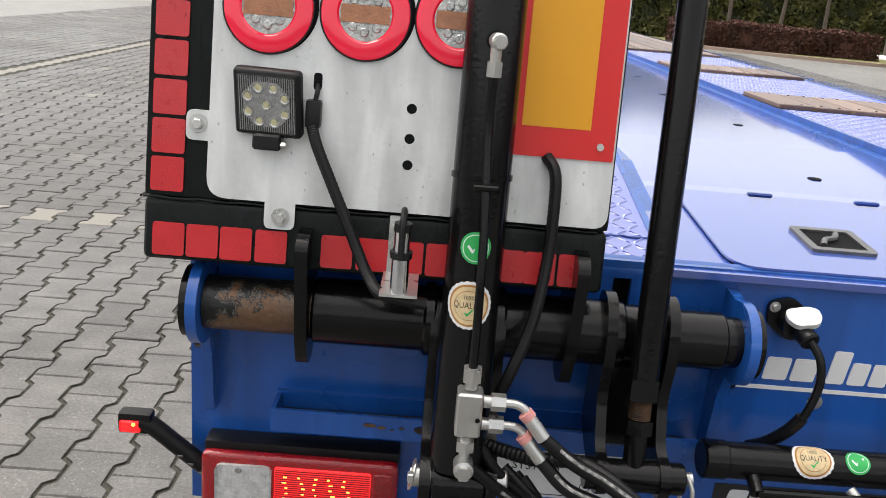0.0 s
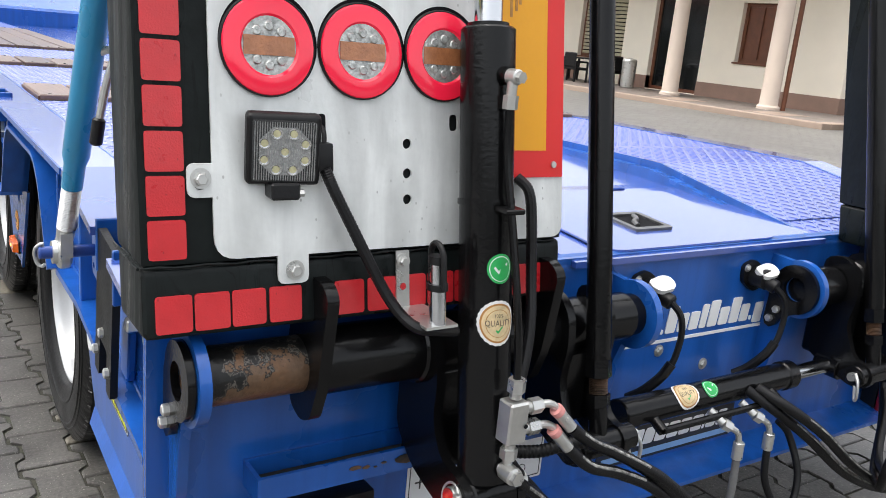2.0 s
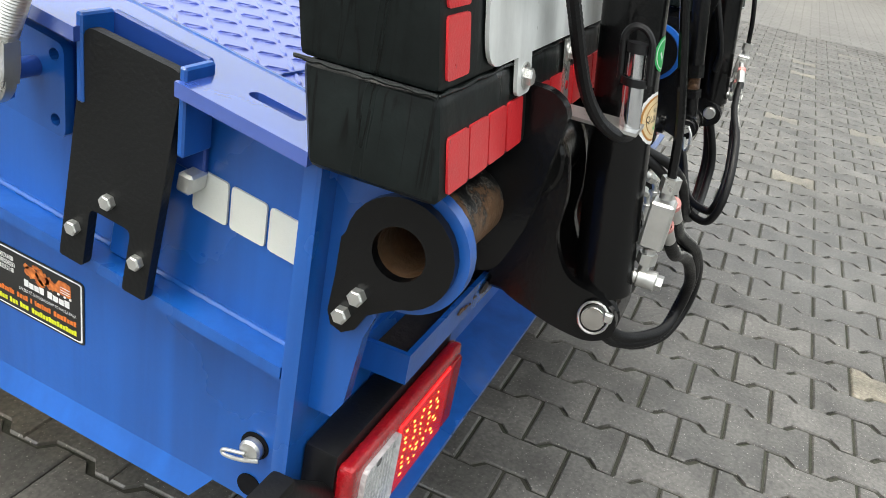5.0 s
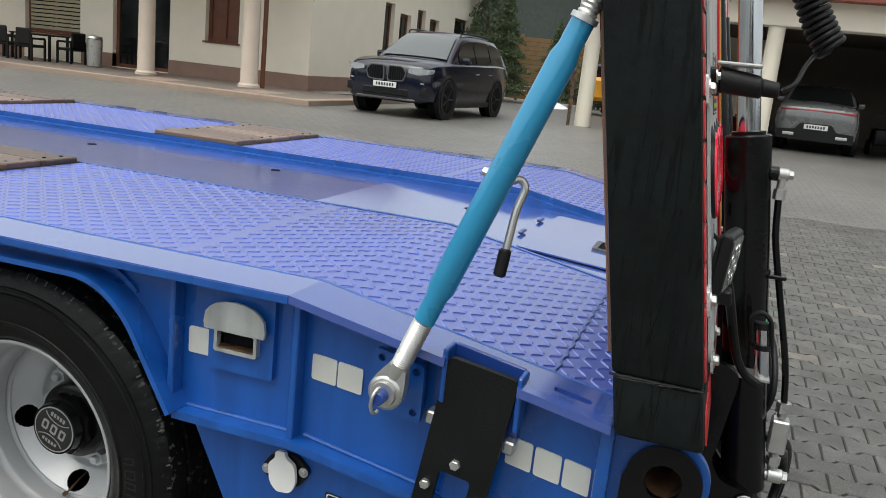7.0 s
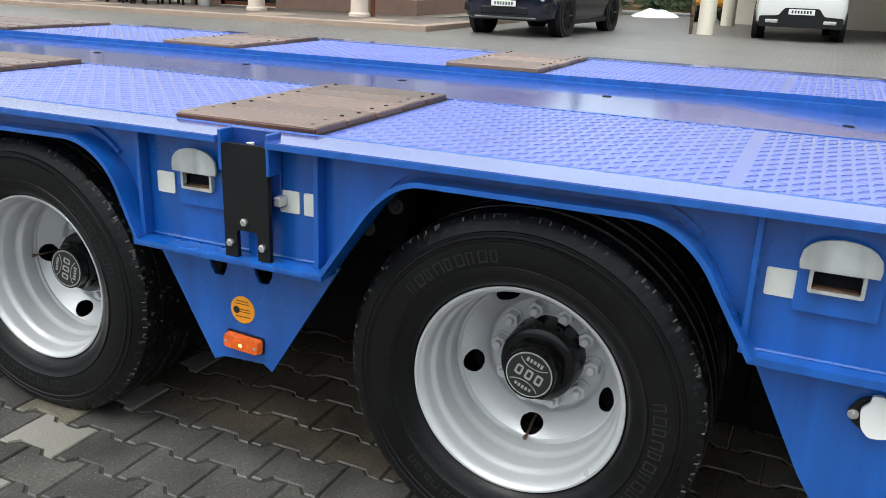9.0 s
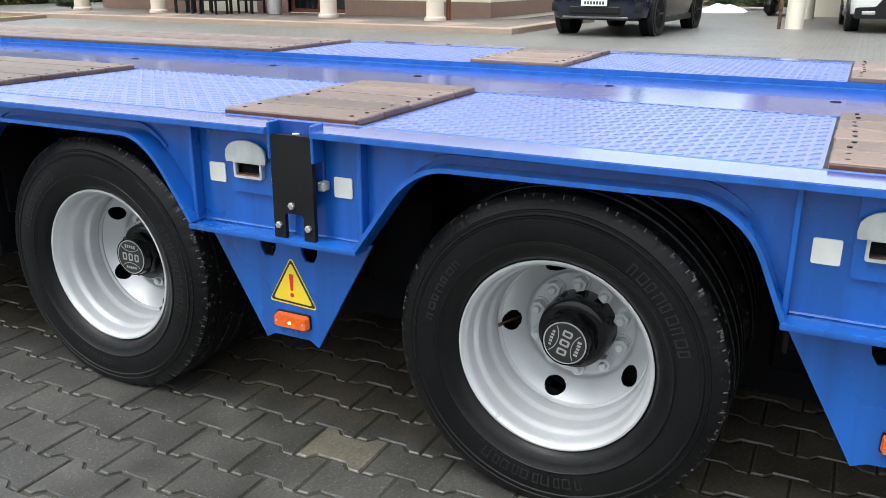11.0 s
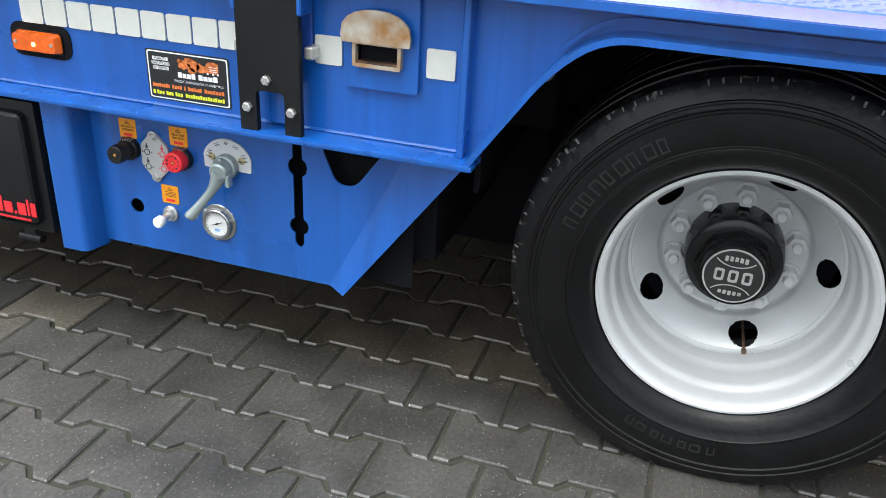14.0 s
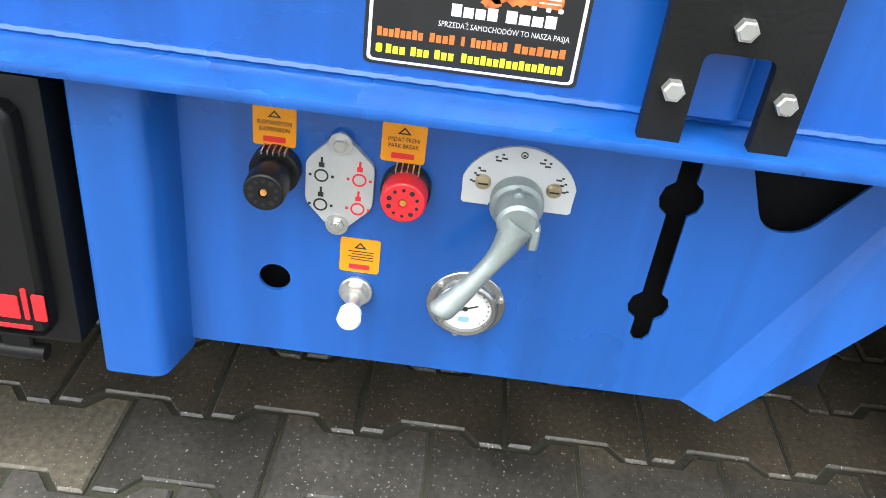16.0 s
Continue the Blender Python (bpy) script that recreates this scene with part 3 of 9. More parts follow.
def cyl(bm, p0, p1, r, seg=20, r2=None, bev=0.0):
    p0, p1 = Vector(p0), Vector(p1)
    r2 = r if r2 is None else r2
    d, u, v = frame_of(p1 - p0)
    rings = [(p0, r), (p1, r2)]
    if bev:
        rings = [(p0, r - bev), (p0 + d * bev, r), (p1 - d * bev, r2), (p1, r2 - bev)]
    loops = [[bm.verts.new(c + (u * math.cos(a) + v * math.sin(a)) * q) for a in (2 * math.pi * i / seg for i in range(seg))] for c, q in rings]
    for a, b in zip(loops, loops[1:]):
        for i in range(seg):
            bm.faces.new((a[i], a[(i + 1) % seg], b[(i + 1) % seg], b[i]))
    bm.faces.new(loops[0][::-1])
    bm.faces.new(loops[-1])
    return bm


def lathe(bm, prof, origin, axis, seg=48, closed=False):
    """Turn a profile of (along, radius) round an axis."""
    o = Vector(origin)
    d, u, v = frame_of(axis)
    loops = [[bm.verts.new(o + d * a + (u * math.cos(t) + v * math.sin(t)) * max(r, 1e-4)) for t in (2 * math.pi * i / seg for i in range(seg))] for a, r in prof]
    pairs = list(zip(loops, loops[1:]))
    if closed:
        pairs.append((loops[-1], loops[0]))
    for a, b in pairs:
        for i in range(seg):
            bm.faces.new((a[i], a[(i + 1) % seg], b[(i + 1) % seg], b[i]))
    return bm


def smooth_line(pts, n=8):
    pts = [Vector(p) for p in pts]
    q = [2 * pts[0] - pts[1], *pts, 2 * pts[-1] - pts[-2]]
    out = []
    for i in range(1, len(q) - 2):
        a, b, c, d = q[i - 1:i + 3]
        for k in range(n):
            t = k / n
            out.append(0.5 * (2 * b + (c - a) * t + (2 * a - 5 * b + 4 * c - d) * t * t + (3 * b - a - 3 * c + d) * t ** 3))
    out.append(pts[-1])
    return out


def tube(bm, pts, r, seg=12, n=8, ribs=0.0):
    """A hose along a smooth line; ribs: corrugation depth."""
    line = smooth_line(pts, n) if n > 1 else [Vector(p) for p in pts]
    u = None
    loops = []
    for i, p in enumerate(line):
        d = (line[min(i + 1, len(line) - 1)] - line[max(i - 1, 0)]).normalized()
        if u is None:
            u = frame_of(d)[1]
        u = (u - d * u.dot(d)).normalized()
        v = d.cross(u)
        q = r - (ribs if i % 2 else 0)
        loops.append([bm.verts.new(p + (u * math.cos(a) + v * math.sin(a)) * q) for a in (2 * math.pi * k / seg for k in range(seg))])
    for a, b in zip(loops, loops[1:]):
        for i in range(seg):
            bm.faces.new((a[i], a[(i + 1) % seg], b[(i + 1) % seg], b[i]))
    bm.faces.new(loops[0][::-1])
    bm.faces.new(loops[-1])
    return bm


def rounded(pts, r, n=4):
    """Outline with its corners rounded; r may be one number or one a corner."""
    rs = r if isinstance(r, (list, tuple)) else [r] * len(pts)
    out = []
    for i, p in enumerate(pts):
        p, a, b = Vector(p), Vector(pts[i - 1]), Vector(pts[(i + 1) % len(pts)])
        q = min(rs[i], (a - p).length * 0.49, (b - p).length * 0.49)
        if q <= 0:
            out.append(tuple(p))
            continue
        s, e = p + (a - p).normalized() * q, p + (b - p).normalized() * q
        for k in range(n + 1):
            t = k / n
            out.append(tuple(s * (1 - t) ** 2 + p * 2 * t * (1 - t) + e * t * t))
    return out


def circle(cx, cy, r, n=24, ry=None, a0=0.0):
    return [(cx + r * math.cos(a0 + 2 * math.pi * i / n), cy + (ry or r) * math.sin(a0 + 2 * math.pi * i / n)) for i in range(n)]


def plate(bm, outer, holes=(), axis="x", a0=0.0, a1=0.01):
    """A flat plate from an outline, with holes through it, between two planes along an axis."""
    def place(p, a):
        return {"x": (a, p[0], p[1]), "y": (p[0], a, p[1]), "z": (p[0], p[1], a)}[axis]
    loops = []
    edges = []
    for ring in (outer, *holes):
        vs = [bm.verts.new(place(p, a0)) for p in ring]
        edges += [bm.edges.new((vs[i], vs[(i + 1) % len(vs)])) for i in range(len(vs))]
        loops.append((vs, ring))
    res = bmesh.ops.triangle_fill(bm, edges=edges, use_beauty=True, use_dissolve=False)
    low = [f for f in res["geom"] if isinstance(f, bmesh.types.BMFace)]
    top = {}
    for vs, ring in loops:
        for v, p in zip(vs, ring):
            top[v] = bm.verts.new(place(p, a1))
    for f in low:
        bm.faces.new([top[v] for v in f.verts][::-1])
    for vs, _ in loops:
        for i in range(len(vs)):
            a, b = vs[i], vs[(i + 1) % len(vs)]
            bm.faces.new((a, b, top[b], top[a]))
    return bm


def rect(x0, x1, y0, y1, r=0.0, n=3):
    p = [(x0, y0), (x1, y0), (x1, y1), (x0, y1)]
    return rounded(p, r, n) if r else p


def bolt(bm, p, d, r=0.008, h=0.007, washer=True):
    """A hexagon head with its washer, standing at p along d."""
    p, d = Vector(p), Vector(d).normalized()
    if washer:
        cyl(bm, p, p + d * 0.002, r * 1.5, 16)
    cyl(bm, p, p + d * (h * 0.85), r, 6)
    cyl(bm, p + d * (h * 0.85), p + d * h, r * 0.9, 6, r2=r * 0.75)
    return bm


def move(bm, m):
    bmesh.ops.transform(bm, matrix=m, verts=bm.verts[:])
    return bm


def words(name, text, size, m, material, parent, align="CENTER", squeeze=1.0, depth=0.0004):
    """Writing as a mesh, laid by the pose m (its face looks along local z)."""
    c = bpy.data.curves.new(name, "FONT")
    c.body, c.size, c.align_x, c.align_y, c.extrude = text, size, align, "CENTER", depth
    c.resolution_u = 2
    tmp = bpy.data.objects.new(name, c)
    me = bpy.data.meshes.new_from_object(tmp)
    bpy.data.objects.remove(tmp)
    me.transform(m @ Matrix.Diagonal((squeeze, 1, 1, 1)))
    me.materials.clear()
    me.materials.append(material)
    ob = new(name, me)
    ob.parent = parent
    return ob


def cloud(name, pts, size, material, parent=None, rnd=None, flat=0.5):
    """Many small leaf quads at the given points."""
    rnd = rnd or np.random.RandomState(3)
    pts = np.asarray(pts, float)
    k = len(pts)
    a = rnd.normal(size=(k, 3))
    a /= np.linalg.norm(a, axis=1)[:, None]
    b = np.cross(a, rnd.normal(size=(k, 3)))
    b /= np.linalg.norm(b, axis=1)[:, None]
    s = size * (0.6 + 0.8 * rnd.rand(k))[:, None]
    v = np.empty((k * 4, 3))
    v[0::4], v[1::4], v[2::4], v[3::4] = pts - a * s, pts + b * s * flat, pts + a * s, pts - b * s * flat
    me = bpy.data.meshes.new(name)
    me.from_pydata(v.tolist(), [], np.arange(k * 4).reshape(k, 4).tolist())
    me.materials.append(material)
    ob = new(name, me)
    ob.parent = parent
    return ob

# ---- trailer ----
W = 2.40          # deck width
WR = 2.335        # sum of x of mirrored rear hardware
DZ = 0.85         # deck height
YB = 0.645        # where the tail begins to slope
SLOPE = 0.178


def deck_z(y):
    return DZ - max(0.0, YB - y) * SLOPE


def bend(bm):
    """Let a part that was laid flat follow the sloping tail."""
    for v in bm.verts:
        v.co.z += deck_z(v.co.y) - DZ
    return bm


trailer = thing("lowbed_trailer", "wet blue painted lowbed trailer with raised black loading ramps", "trailer")

ARCH = [(0.875, 0.585, 0.974, 0.752, 1.045, 0.800, 1.517, 0.800, 1.583, 0.750, 1.700, 0.585),
        (2.200, 0.585, 2.266, 0.740, 2.348, 0.795, 2.915, 0.790, 2.985, 0.745, 3.100, 0.585),
        (3.590, 0.585, 3.687, 0.735, 3.756, 0.792, 4.285, 0.792, 4.356, 0.735, 4.476, 0.563)]
ARCH = [[(a[i], a[i + 1]) for i in range(0, 12, 2)] for a in ARCH]
HUBS = [1.308, 2.661, 4.027]
STOPS = [1.890, 3.272, 4.827]
YF = 12.4         # front end of the low deck


def flipx(bm):
    for v in bm.verts:
        v.co.x = W - v.co.x
    return bm


def arch_line(a):
    pts = rounded(a, [0, 0.06, 0.09, 0.09, 0.06, 0], 5)
    return pts


def side_web(bm):
    low = [(0.12, 0.505), (0.64, 0.583), (0.870, 0.585)]
    for a in ARCH:
        low += arch_line(a)
    low += [(4.478, 0.566), (YF, 0.566)]
    top = [(YF, DZ - 0.012), (YB, DZ - 0.012), (0.12, deck_z(0.12) - 0.012)]
    return plate(bm, low + top, (), "x", 0.060, 0.072)


def strip_along(bm, pts, x0, x1, th):
    """A bent flat bar that follows a line in the side view."""
    n = len(pts)
    up = []
    for i in range(n):
        a, b = Vector(pts[max(i - 1, 0)]), Vector(pts[min(i + 1, n - 1)])
        d = (b - a).normalized()
        up.append(Vector(pts[i]) + Vector((-d.y, d.x)) * th)
    rows = []
    for p, q in zip(pts, up):
        rows.append([bm.verts.new((x, *c)) for x, c in ((x0, p), (x1, p), (x1, q), (x0, q))])
    for a, b in zip(rows, rows[1:]):
        for i in range(4):
            bm.faces.new((a[i], a[(i + 1) % 4], b[(i + 1) % 4], b[i]))
    bm.faces.new(rows[0][::-1])
    bm.faces.new(rows[-1])
    return bm


def rail_side(flip):
    f = flipx if flip else (lambda q: q)
    part("side_web", f(side_web(B())), BLUE, trailer)
    for a in ARCH:
        part("wheel_arch_flange", f(strip_along(B(), arch_line(a), 0.004, 0.074, 0.010)), BLUE, trailer)
        pts = [(p[0], p[1] + 0.022) for p in arch_line(a)[4:-4]]
        part("arch_weld_bead", f(strip_along(B(), pts, 0.052, 0.060, 0.008)), BLUE, trailer)
    for y0, y1, z0, z1 in ((1.700, 2.200, 0.574, 0.588), (3.100, 3.590, 0.574, 0.588), (4.465, YF, 0.562, 0.572)):
        part("lower_ledge", f(box(B(), 0.0, 0.06, y0, y1, z0, z1, 0.003, 2)), BLUE, trailer)
    b = B()
    plate(b, [(0.64, 0.575), (0.875, 0.575), (0.875, 0.589), (0.64, 0.589), (0.134, 0.512), (0.134, 0.498)], (), "x", 0.022, 0.06)
    part("lower_ledge", f(b), BLUE, trailer)
    for y in (0.645, 0.887, 1.730, 2.197, 3.103, 3.590, 4.495, 5.95, 7.2):
        part("stiffener_rib", f(box(B(), 0.030, 0.06, y - 0.006, y + 0.006, 0.588 if y < 4.4 else 0.571, deck_z(y) - 0.014, 0.002)), BLUE, trailer)
    for y0, y1, z in ((0.652, 0.868, 0.590), (1.737, 2.190, 0.590), (3.110, 3.583, 0.590), (4.502, 5.94, 0.574)):
        k = int((y1 - y0) / 0.007)
        pts = [(0.0585, y0 + (y1 - y0) * i / k, z + 0.0004 * math.sin(i * 2.3)) for i in range(k + 1)]
        part("weld_bead", f(tube(B(), pts, 0.0042, 6, 1, 0.0006)), BLUE, trailer)
    k = 70
    pts = [(0.0585, 0.135 + 0.495 * i / k, 0.5125 + 0.0775 * i / k + 0.0004 * math.sin(i * 2.3)) for i in range(k + 1)]
    part("weld_bead", f(tube(B(), pts, 0.0042, 6, 1, 0.0006)), BLUE, trailer)
    # rear end post
    part("rear_corner_post", f(box(B(), 0.0215, 0.075, 0.1145, 0.134, 0.262, 0.752, 0.006, 2)), BLUE, trailer)


def deck_edge(flip):
    """The flat outer flange of the deck, with the notches of the stop plates."""
    f = flipx if flip else (lambda q: q)
    out = [(0.0, YB)]
    for c in STOPS:
        out += [(0.0, c - 0.062), (0.052, c - 0.062), (0.052, c + 0.062), (0.0, c + 0.062)]
    out += [(0.0, YF), (0.122, YF), (0.122, YB)]
    part("deck_edge", f(plate(B(), out, (), "z", DZ - 0.014, DZ)), BLUE_DECK, trailer)
    c = 0.318
    out = [(0.0, 0.118), (0.0, c - 0.058), (0.052, c - 0.058), (0.052, c + 0.058), (0.0, c + 0.058), (0.0, YB), (0.122, YB), (0.122, 0.118)]
    hole = rounded([(0.045, 0.155), (0.062, 0.155), (0.062, 0.215), (0.045, 0.215)], 0.008, 3)
    part("deck_edge", f(bend(plate(B(), out, [hole], "z", DZ - 0.014, DZ))), BLUE_DECK, trailer)
    # pocket backs carry their shade as a darker blue
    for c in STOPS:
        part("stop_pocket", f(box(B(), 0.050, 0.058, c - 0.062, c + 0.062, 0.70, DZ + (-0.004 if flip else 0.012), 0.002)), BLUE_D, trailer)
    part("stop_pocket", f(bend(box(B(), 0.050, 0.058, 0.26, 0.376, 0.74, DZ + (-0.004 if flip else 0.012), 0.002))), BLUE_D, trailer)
    for c in STOPS + [0.318]:
        for s in (-1, 1):
            part("pocket_cheek", f(bend(box(B(), 0.008, 0.052, c + s * 0.060 - 0.004, c + s * 0.060 + 0.004, 0.775, DZ + (-0.004 if flip else 0.012), 0.002))), BLUE, trailer)
    # upright front face of the deck edge
    ends = [YB] + [y for c in STOPS for y in (c - 0.062, c + 0.062)] + [YF]
    for a, b_ in zip(ends[::2], ends[1::2]):
        part("deck_edge_face", f(box(B(), -0.002, 0.0, a + 0.001, b_ - 0.001, DZ - 0.0145, DZ - 0.002)), BLUE, trailer)


def tread_sheet(x0, x1, y0, y1):
    b = B()
    ys = [y for y in (y0, YB, y1) if y0 <= y <= y1]
    ys = sorted(set(ys))
    for a, c in zip(ys, ys[1:]):
        box(b, x0, x1, a, c, DZ - 0.012, DZ - 0.003)
    bmesh.ops.remove_doubles(b, verts=b.verts[:], dist=1e-5)
    bend(b)
    return b


def lugs(name, x0, x1, y0, y1, pitch, length, width, skip, parent):
    """Raised lozenges of the tread plate, crossed in turn."""
    vs, fs = [], []
    nx, ny = int((x1 - x0) / pitch), int((y1 - y0) / pitch)
    for i in range(nx + 1):
        for j in range(ny + 1):
            x, y = x0 + (i + 0.5) * pitch, y0 + (j + 0.5) * pitch
            if x > x1 - 0.004 or y > y1 - 0.004 or any(a < y < b for a, b in skip):
                continue
            s = 1 if (i + j) % 2 else -1
            d = Vector((0.72, 0.69 * s, 0))
            p = Vector((-0.69 * s, 0.72, 0))
            z = deck_z(y) - 0.003
            k = len(vs)
            c = Vector((x, y, z))
            for u, w, h in ((-1, -0.45, 0), (0, -1, 0), (1, -0.45, 0), (1, 0.45, 0), (0, 1, 0), (-1, 0.45, 0), (-0.72, -0.25, 1), (0.72, -0.25, 1), (0.72, 0.25, 1), (-0.72, 0.25, 1)):
                v = c + d * (length * u) + p * (width * w)
                vs.append((v.x, v.y, deck_z(v.y) - 0.003 + h * 0.0021))
            fs += [(k, k + 1, k + 7, k + 6), (k + 1, k + 2, k + 7), (k + 2, k + 3, k + 8, k + 7), (k + 3, k + 4, k + 8), (k + 4, k + 5, k + 9, k + 8), (k + 5, k, k + 6, k + 9), (k + 6, k + 7, k + 8, k + 9)]
    me = bpy.data.meshes.new(name)
    me.from_pydata(vs, [], fs)
    me.materials.append(BLUE_TREAD)
    ob = new(name, me)
    ob.parent = parent
    return tagged(ob, "raised lozenge pattern of the tread plate", kind="stuff")


WOODS_Y = [(1.785, 2.165), (3.162, 3.555), (4.540, 7.30)]


def wood_panel(x0, x1, y0, y1, n, label):
    b = B()
    box(b, x0 - 0.004, x1 + 0.004, y0 - 0.006, y1 + 0.006, DZ - 0.016, DZ - 0.001, 0.002)
    base = part("wood_panel", b, BLACK_M, trailer, label)
    w = (x1 - x0) / n
    for i in range(n):
        a = x0 + i * w
        rv = random.Random(i * 7 + int(y0 * 10))
        pl = B()
        box(pl, a + 0.0060, a + w - 0.0060, y0 + rv.uniform(0, 0.003), y1 - rv.uniform(0, 0.003), DZ - 0.006, DZ + 0.013 + rv.uniform(-0.001, 0.0015), 0.003)
        part("plank", pl, WOOD, base)
        if i == (0 if x0 < 1 else n - 1):
            xe = a + 0.0055 if i == 0 else a + w - 0.0055
            part("plank_edge", box(B(), xe - 0.004, xe + 0.004, y0 + 0.004, y1 - 0.004, DZ - 0.004, DZ + 0.0095, 0.001), STAIN, base, "reddish brown stained plank edge")
        for y in (y0 + 0.035, y1 - 0.035):
            for k in (0.28, 0.72):
                yy = y + rv.uniform(-0.006, 0.006)
                part("bolt_head", cyl(B(), (a + w * k, yy, DZ + 0.012), (a + w * k, yy, DZ + 0.0150), 0.0052, 8), BLACK_M, base)


def deck_half(flip):
    x0, x1 = (0.118, 0.80) if not flip else (W - 0.80, W - 0.118)
    part("tread_deck", tread_sheet(x0, x1, 0.118, YF), BLUE_TREAD, trailer, "wet blue tread plate")
    for y0, y1 in ((0.13, YB), (YB, 4.5)):
        k = int((y1 - y0) / 0.02)
        x = 0.116 if not flip else W - 0.116
        bead = [(x + 0.0006 * math.sin(i * 1.7), y0 + (y1 - y0) * i / k, deck_z(y0 + (y1 - y0) * i / k) - 0.001) for i in range(k + 1)]
        part("deck_weld_bead", tube(B(), bead, 0.0030, 6, 1, 0.0004), BLUE, trailer)
    lugs("tread_pattern", x0 + 0.008, x1 - 0.008, 0.125, 0.930, 0.0262, 0.0142, 0.0040, [(0.219, 0.236)], trailer)
    sx = [(x0 + (x1 - x0) * i / 60, 0.2275 + 0.0025 * math.sin(i * 1.3), deck_z(0.2275) - 0.0020 + 0.0006 * math.sin(i * 2.9)) for i in range(61)]
    part("sheet_seam", tube(B(), sx, 0.0024, 6, 1), BLUE_D, trailer)
    skip = [(a - 0.01, c + 0.01) for a, c in WOODS_Y]
    lugs("tread_pattern", x0 + 0.008, x1 - 0.008, 0.962, 4.60, 0.0270, 0.0142, 0.0048, skip, trailer)
    for a, c in WOODS_Y:
        wood_panel(x0 + 0.003, x1 - 0.006, a, c, 5, "weathered wooden boards bolted into the deck")


rail_side(False)
rail_side(True)
deck_edge(False)
deck_edge(True)
deck_half(False)
deck_half(True)

# centre trough between the two tracks
def trough_z(y):
    return 0.797 - max(0.0, 0.55 - y) * 0.08 + 0.022 * min(max((y - 0.60) / 0.5, 0.0), 1.0)


b = B()
for a, c in ((0.10, 0.55), (0.55, 0.60), (0.60, 1.10), (1.10, YF)):
    box(b, 0.80, W - 0.80, a, c, -0.012, 0.0)
bmesh.ops.remove_doubles(b, verts=b.verts[:], dist=1e-5)
for v in b.verts:
    v.co.z += trough_z(v.co.y)
part("centre_trough", b, BLUE_DECK, trailer, "glossy wet blue centre plate")
for s in (0, 1):
    b = B()
    for a, c in ((0.118, YB), (YB, YF)):
        box(b, 0.792, 0.804, a, c, DZ - 0.075, DZ - 0.001)
    bmesh.ops.remove_doubles(b, verts=b.verts[:], dist=1e-5)
    bend(b)
    part("trough_side", flipx(b) if s else b, BLUE, trailer)
    b = B()
    for a, c in ((0.15, YB), (YB, YF)):
        box(b, 0.804, 0.840, a, c, DZ - 0.062, DZ - 0.020)
    bmesh.ops.remove_doubles(b, verts=b.verts[:], dist=1e-5)
    bend(b)
    part("trough_step", flipx(b) if s else b, BLUE, trailer)
for i in range(9):
    x, y = 1.30 + 0.06 * (i % 2), 0.75 + i * 0.72
    part("trough_drain", cyl(B(), (x, y, trough_z(y) - 0.001), (x, y, trough_z(y) + 0.0015), 0.016, 14), UNDER, trailer)

# hatch in the tail
zh = lambda y: 0.797 - max(0, 0.55 - y) * 0.08 + 0.003
b = B()
plate(b, rounded([(0.902, 0.122), (1.46, 0.122), (1.46, 0.50), (0.902, 0.50)], [0.06, 0.06, 0.02, 0.02], 5), (), "z", 0, 0.004)
for v in b.verts:
    v.co.z += zh(v.co.y)
part("tail_hatch", b, BLUE_DECK, trailer)
for x in (1.088, 1.315):
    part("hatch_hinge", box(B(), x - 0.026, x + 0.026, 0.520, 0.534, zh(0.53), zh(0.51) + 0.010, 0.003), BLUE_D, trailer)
b = B()
plate(b, rect(1.072, 1.190, 0.214, 0.330, 0.010), [rect(1.086, 1.176, 0.228, 0.316, 0.004)], "z", 0.004, 0.010)
for v in b.verts:
    v.co.z += zh(v.co.y)
DULLZ = mk("dull_steel", (0.20, 0.20, 0.20), 0.42, 0.8, 0.25, 30, 0.05, 200)
latch = part("latch_plate", b, DULLZ, trailer, "dull steel recessed latch plate")
b = box(B(), 1.086, 1.176, 0.228, 0.316, 0.0045, 0.0055)
for v in b.verts:
    v.co.z += zh(v.co.y)
# dark sheet stands for the shade in the latch's hollow
part("latch_recess", b, UNDER, latch)
b = B()
tube(b, [(1.102, 0.240, zh(0.24) + 0.008), (1.114, 0.264, zh(0.26) + 0.010), (1.136, 0.278, zh(0.28) + 0.009), (1.150, 0.302, zh(0.30) + 0.009)], 0.006, 8)
part("latch_handle", b, DULLZ, latch)

# rear wall of the chassis
b = B()
holes = [circle(0.20, 0.722, 0.017, 16), circle(0.26, 0.722, 0.017, 16), rect(0.71, 0.74, 0.665, 0.745, 0.014, 4)]
plate(b, [(0.022, 0.262), (W - 0.022, 0.262), (W - 0.022, 0.745), (W - 0.12, 0.765), (0.12, 0.765), (0.022, 0.745)], holes, "y", 0.114, 0.126)
part("rear_wall", b, BLUE, trailer)
# dark sheet behind the wall's holes stands for the shade inside
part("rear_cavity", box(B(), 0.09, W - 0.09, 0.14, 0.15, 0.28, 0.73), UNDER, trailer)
b = B()
plate(b, [(0.1165, 0.278), (0.030, 0.259), (0.030, 0.250), (0.1165, 0.268)], (), "x", 0.10, W - 0.10)
part("rear_lower_lip", b, BLUE, trailer)
part("rear_top_beam", plate(B(), [(0.1136, 0.735), (0.1128, 0.744), (0.1138, 0.752), (0.1164, 0.7585), (0.1205, 0.7625), (0.126, 0.7655), (0.135, 0.7680), (0.135, 0.752), (0.1262, 0.740)], (), "x", 0.115, W - 0.115), BLUE, trailer)
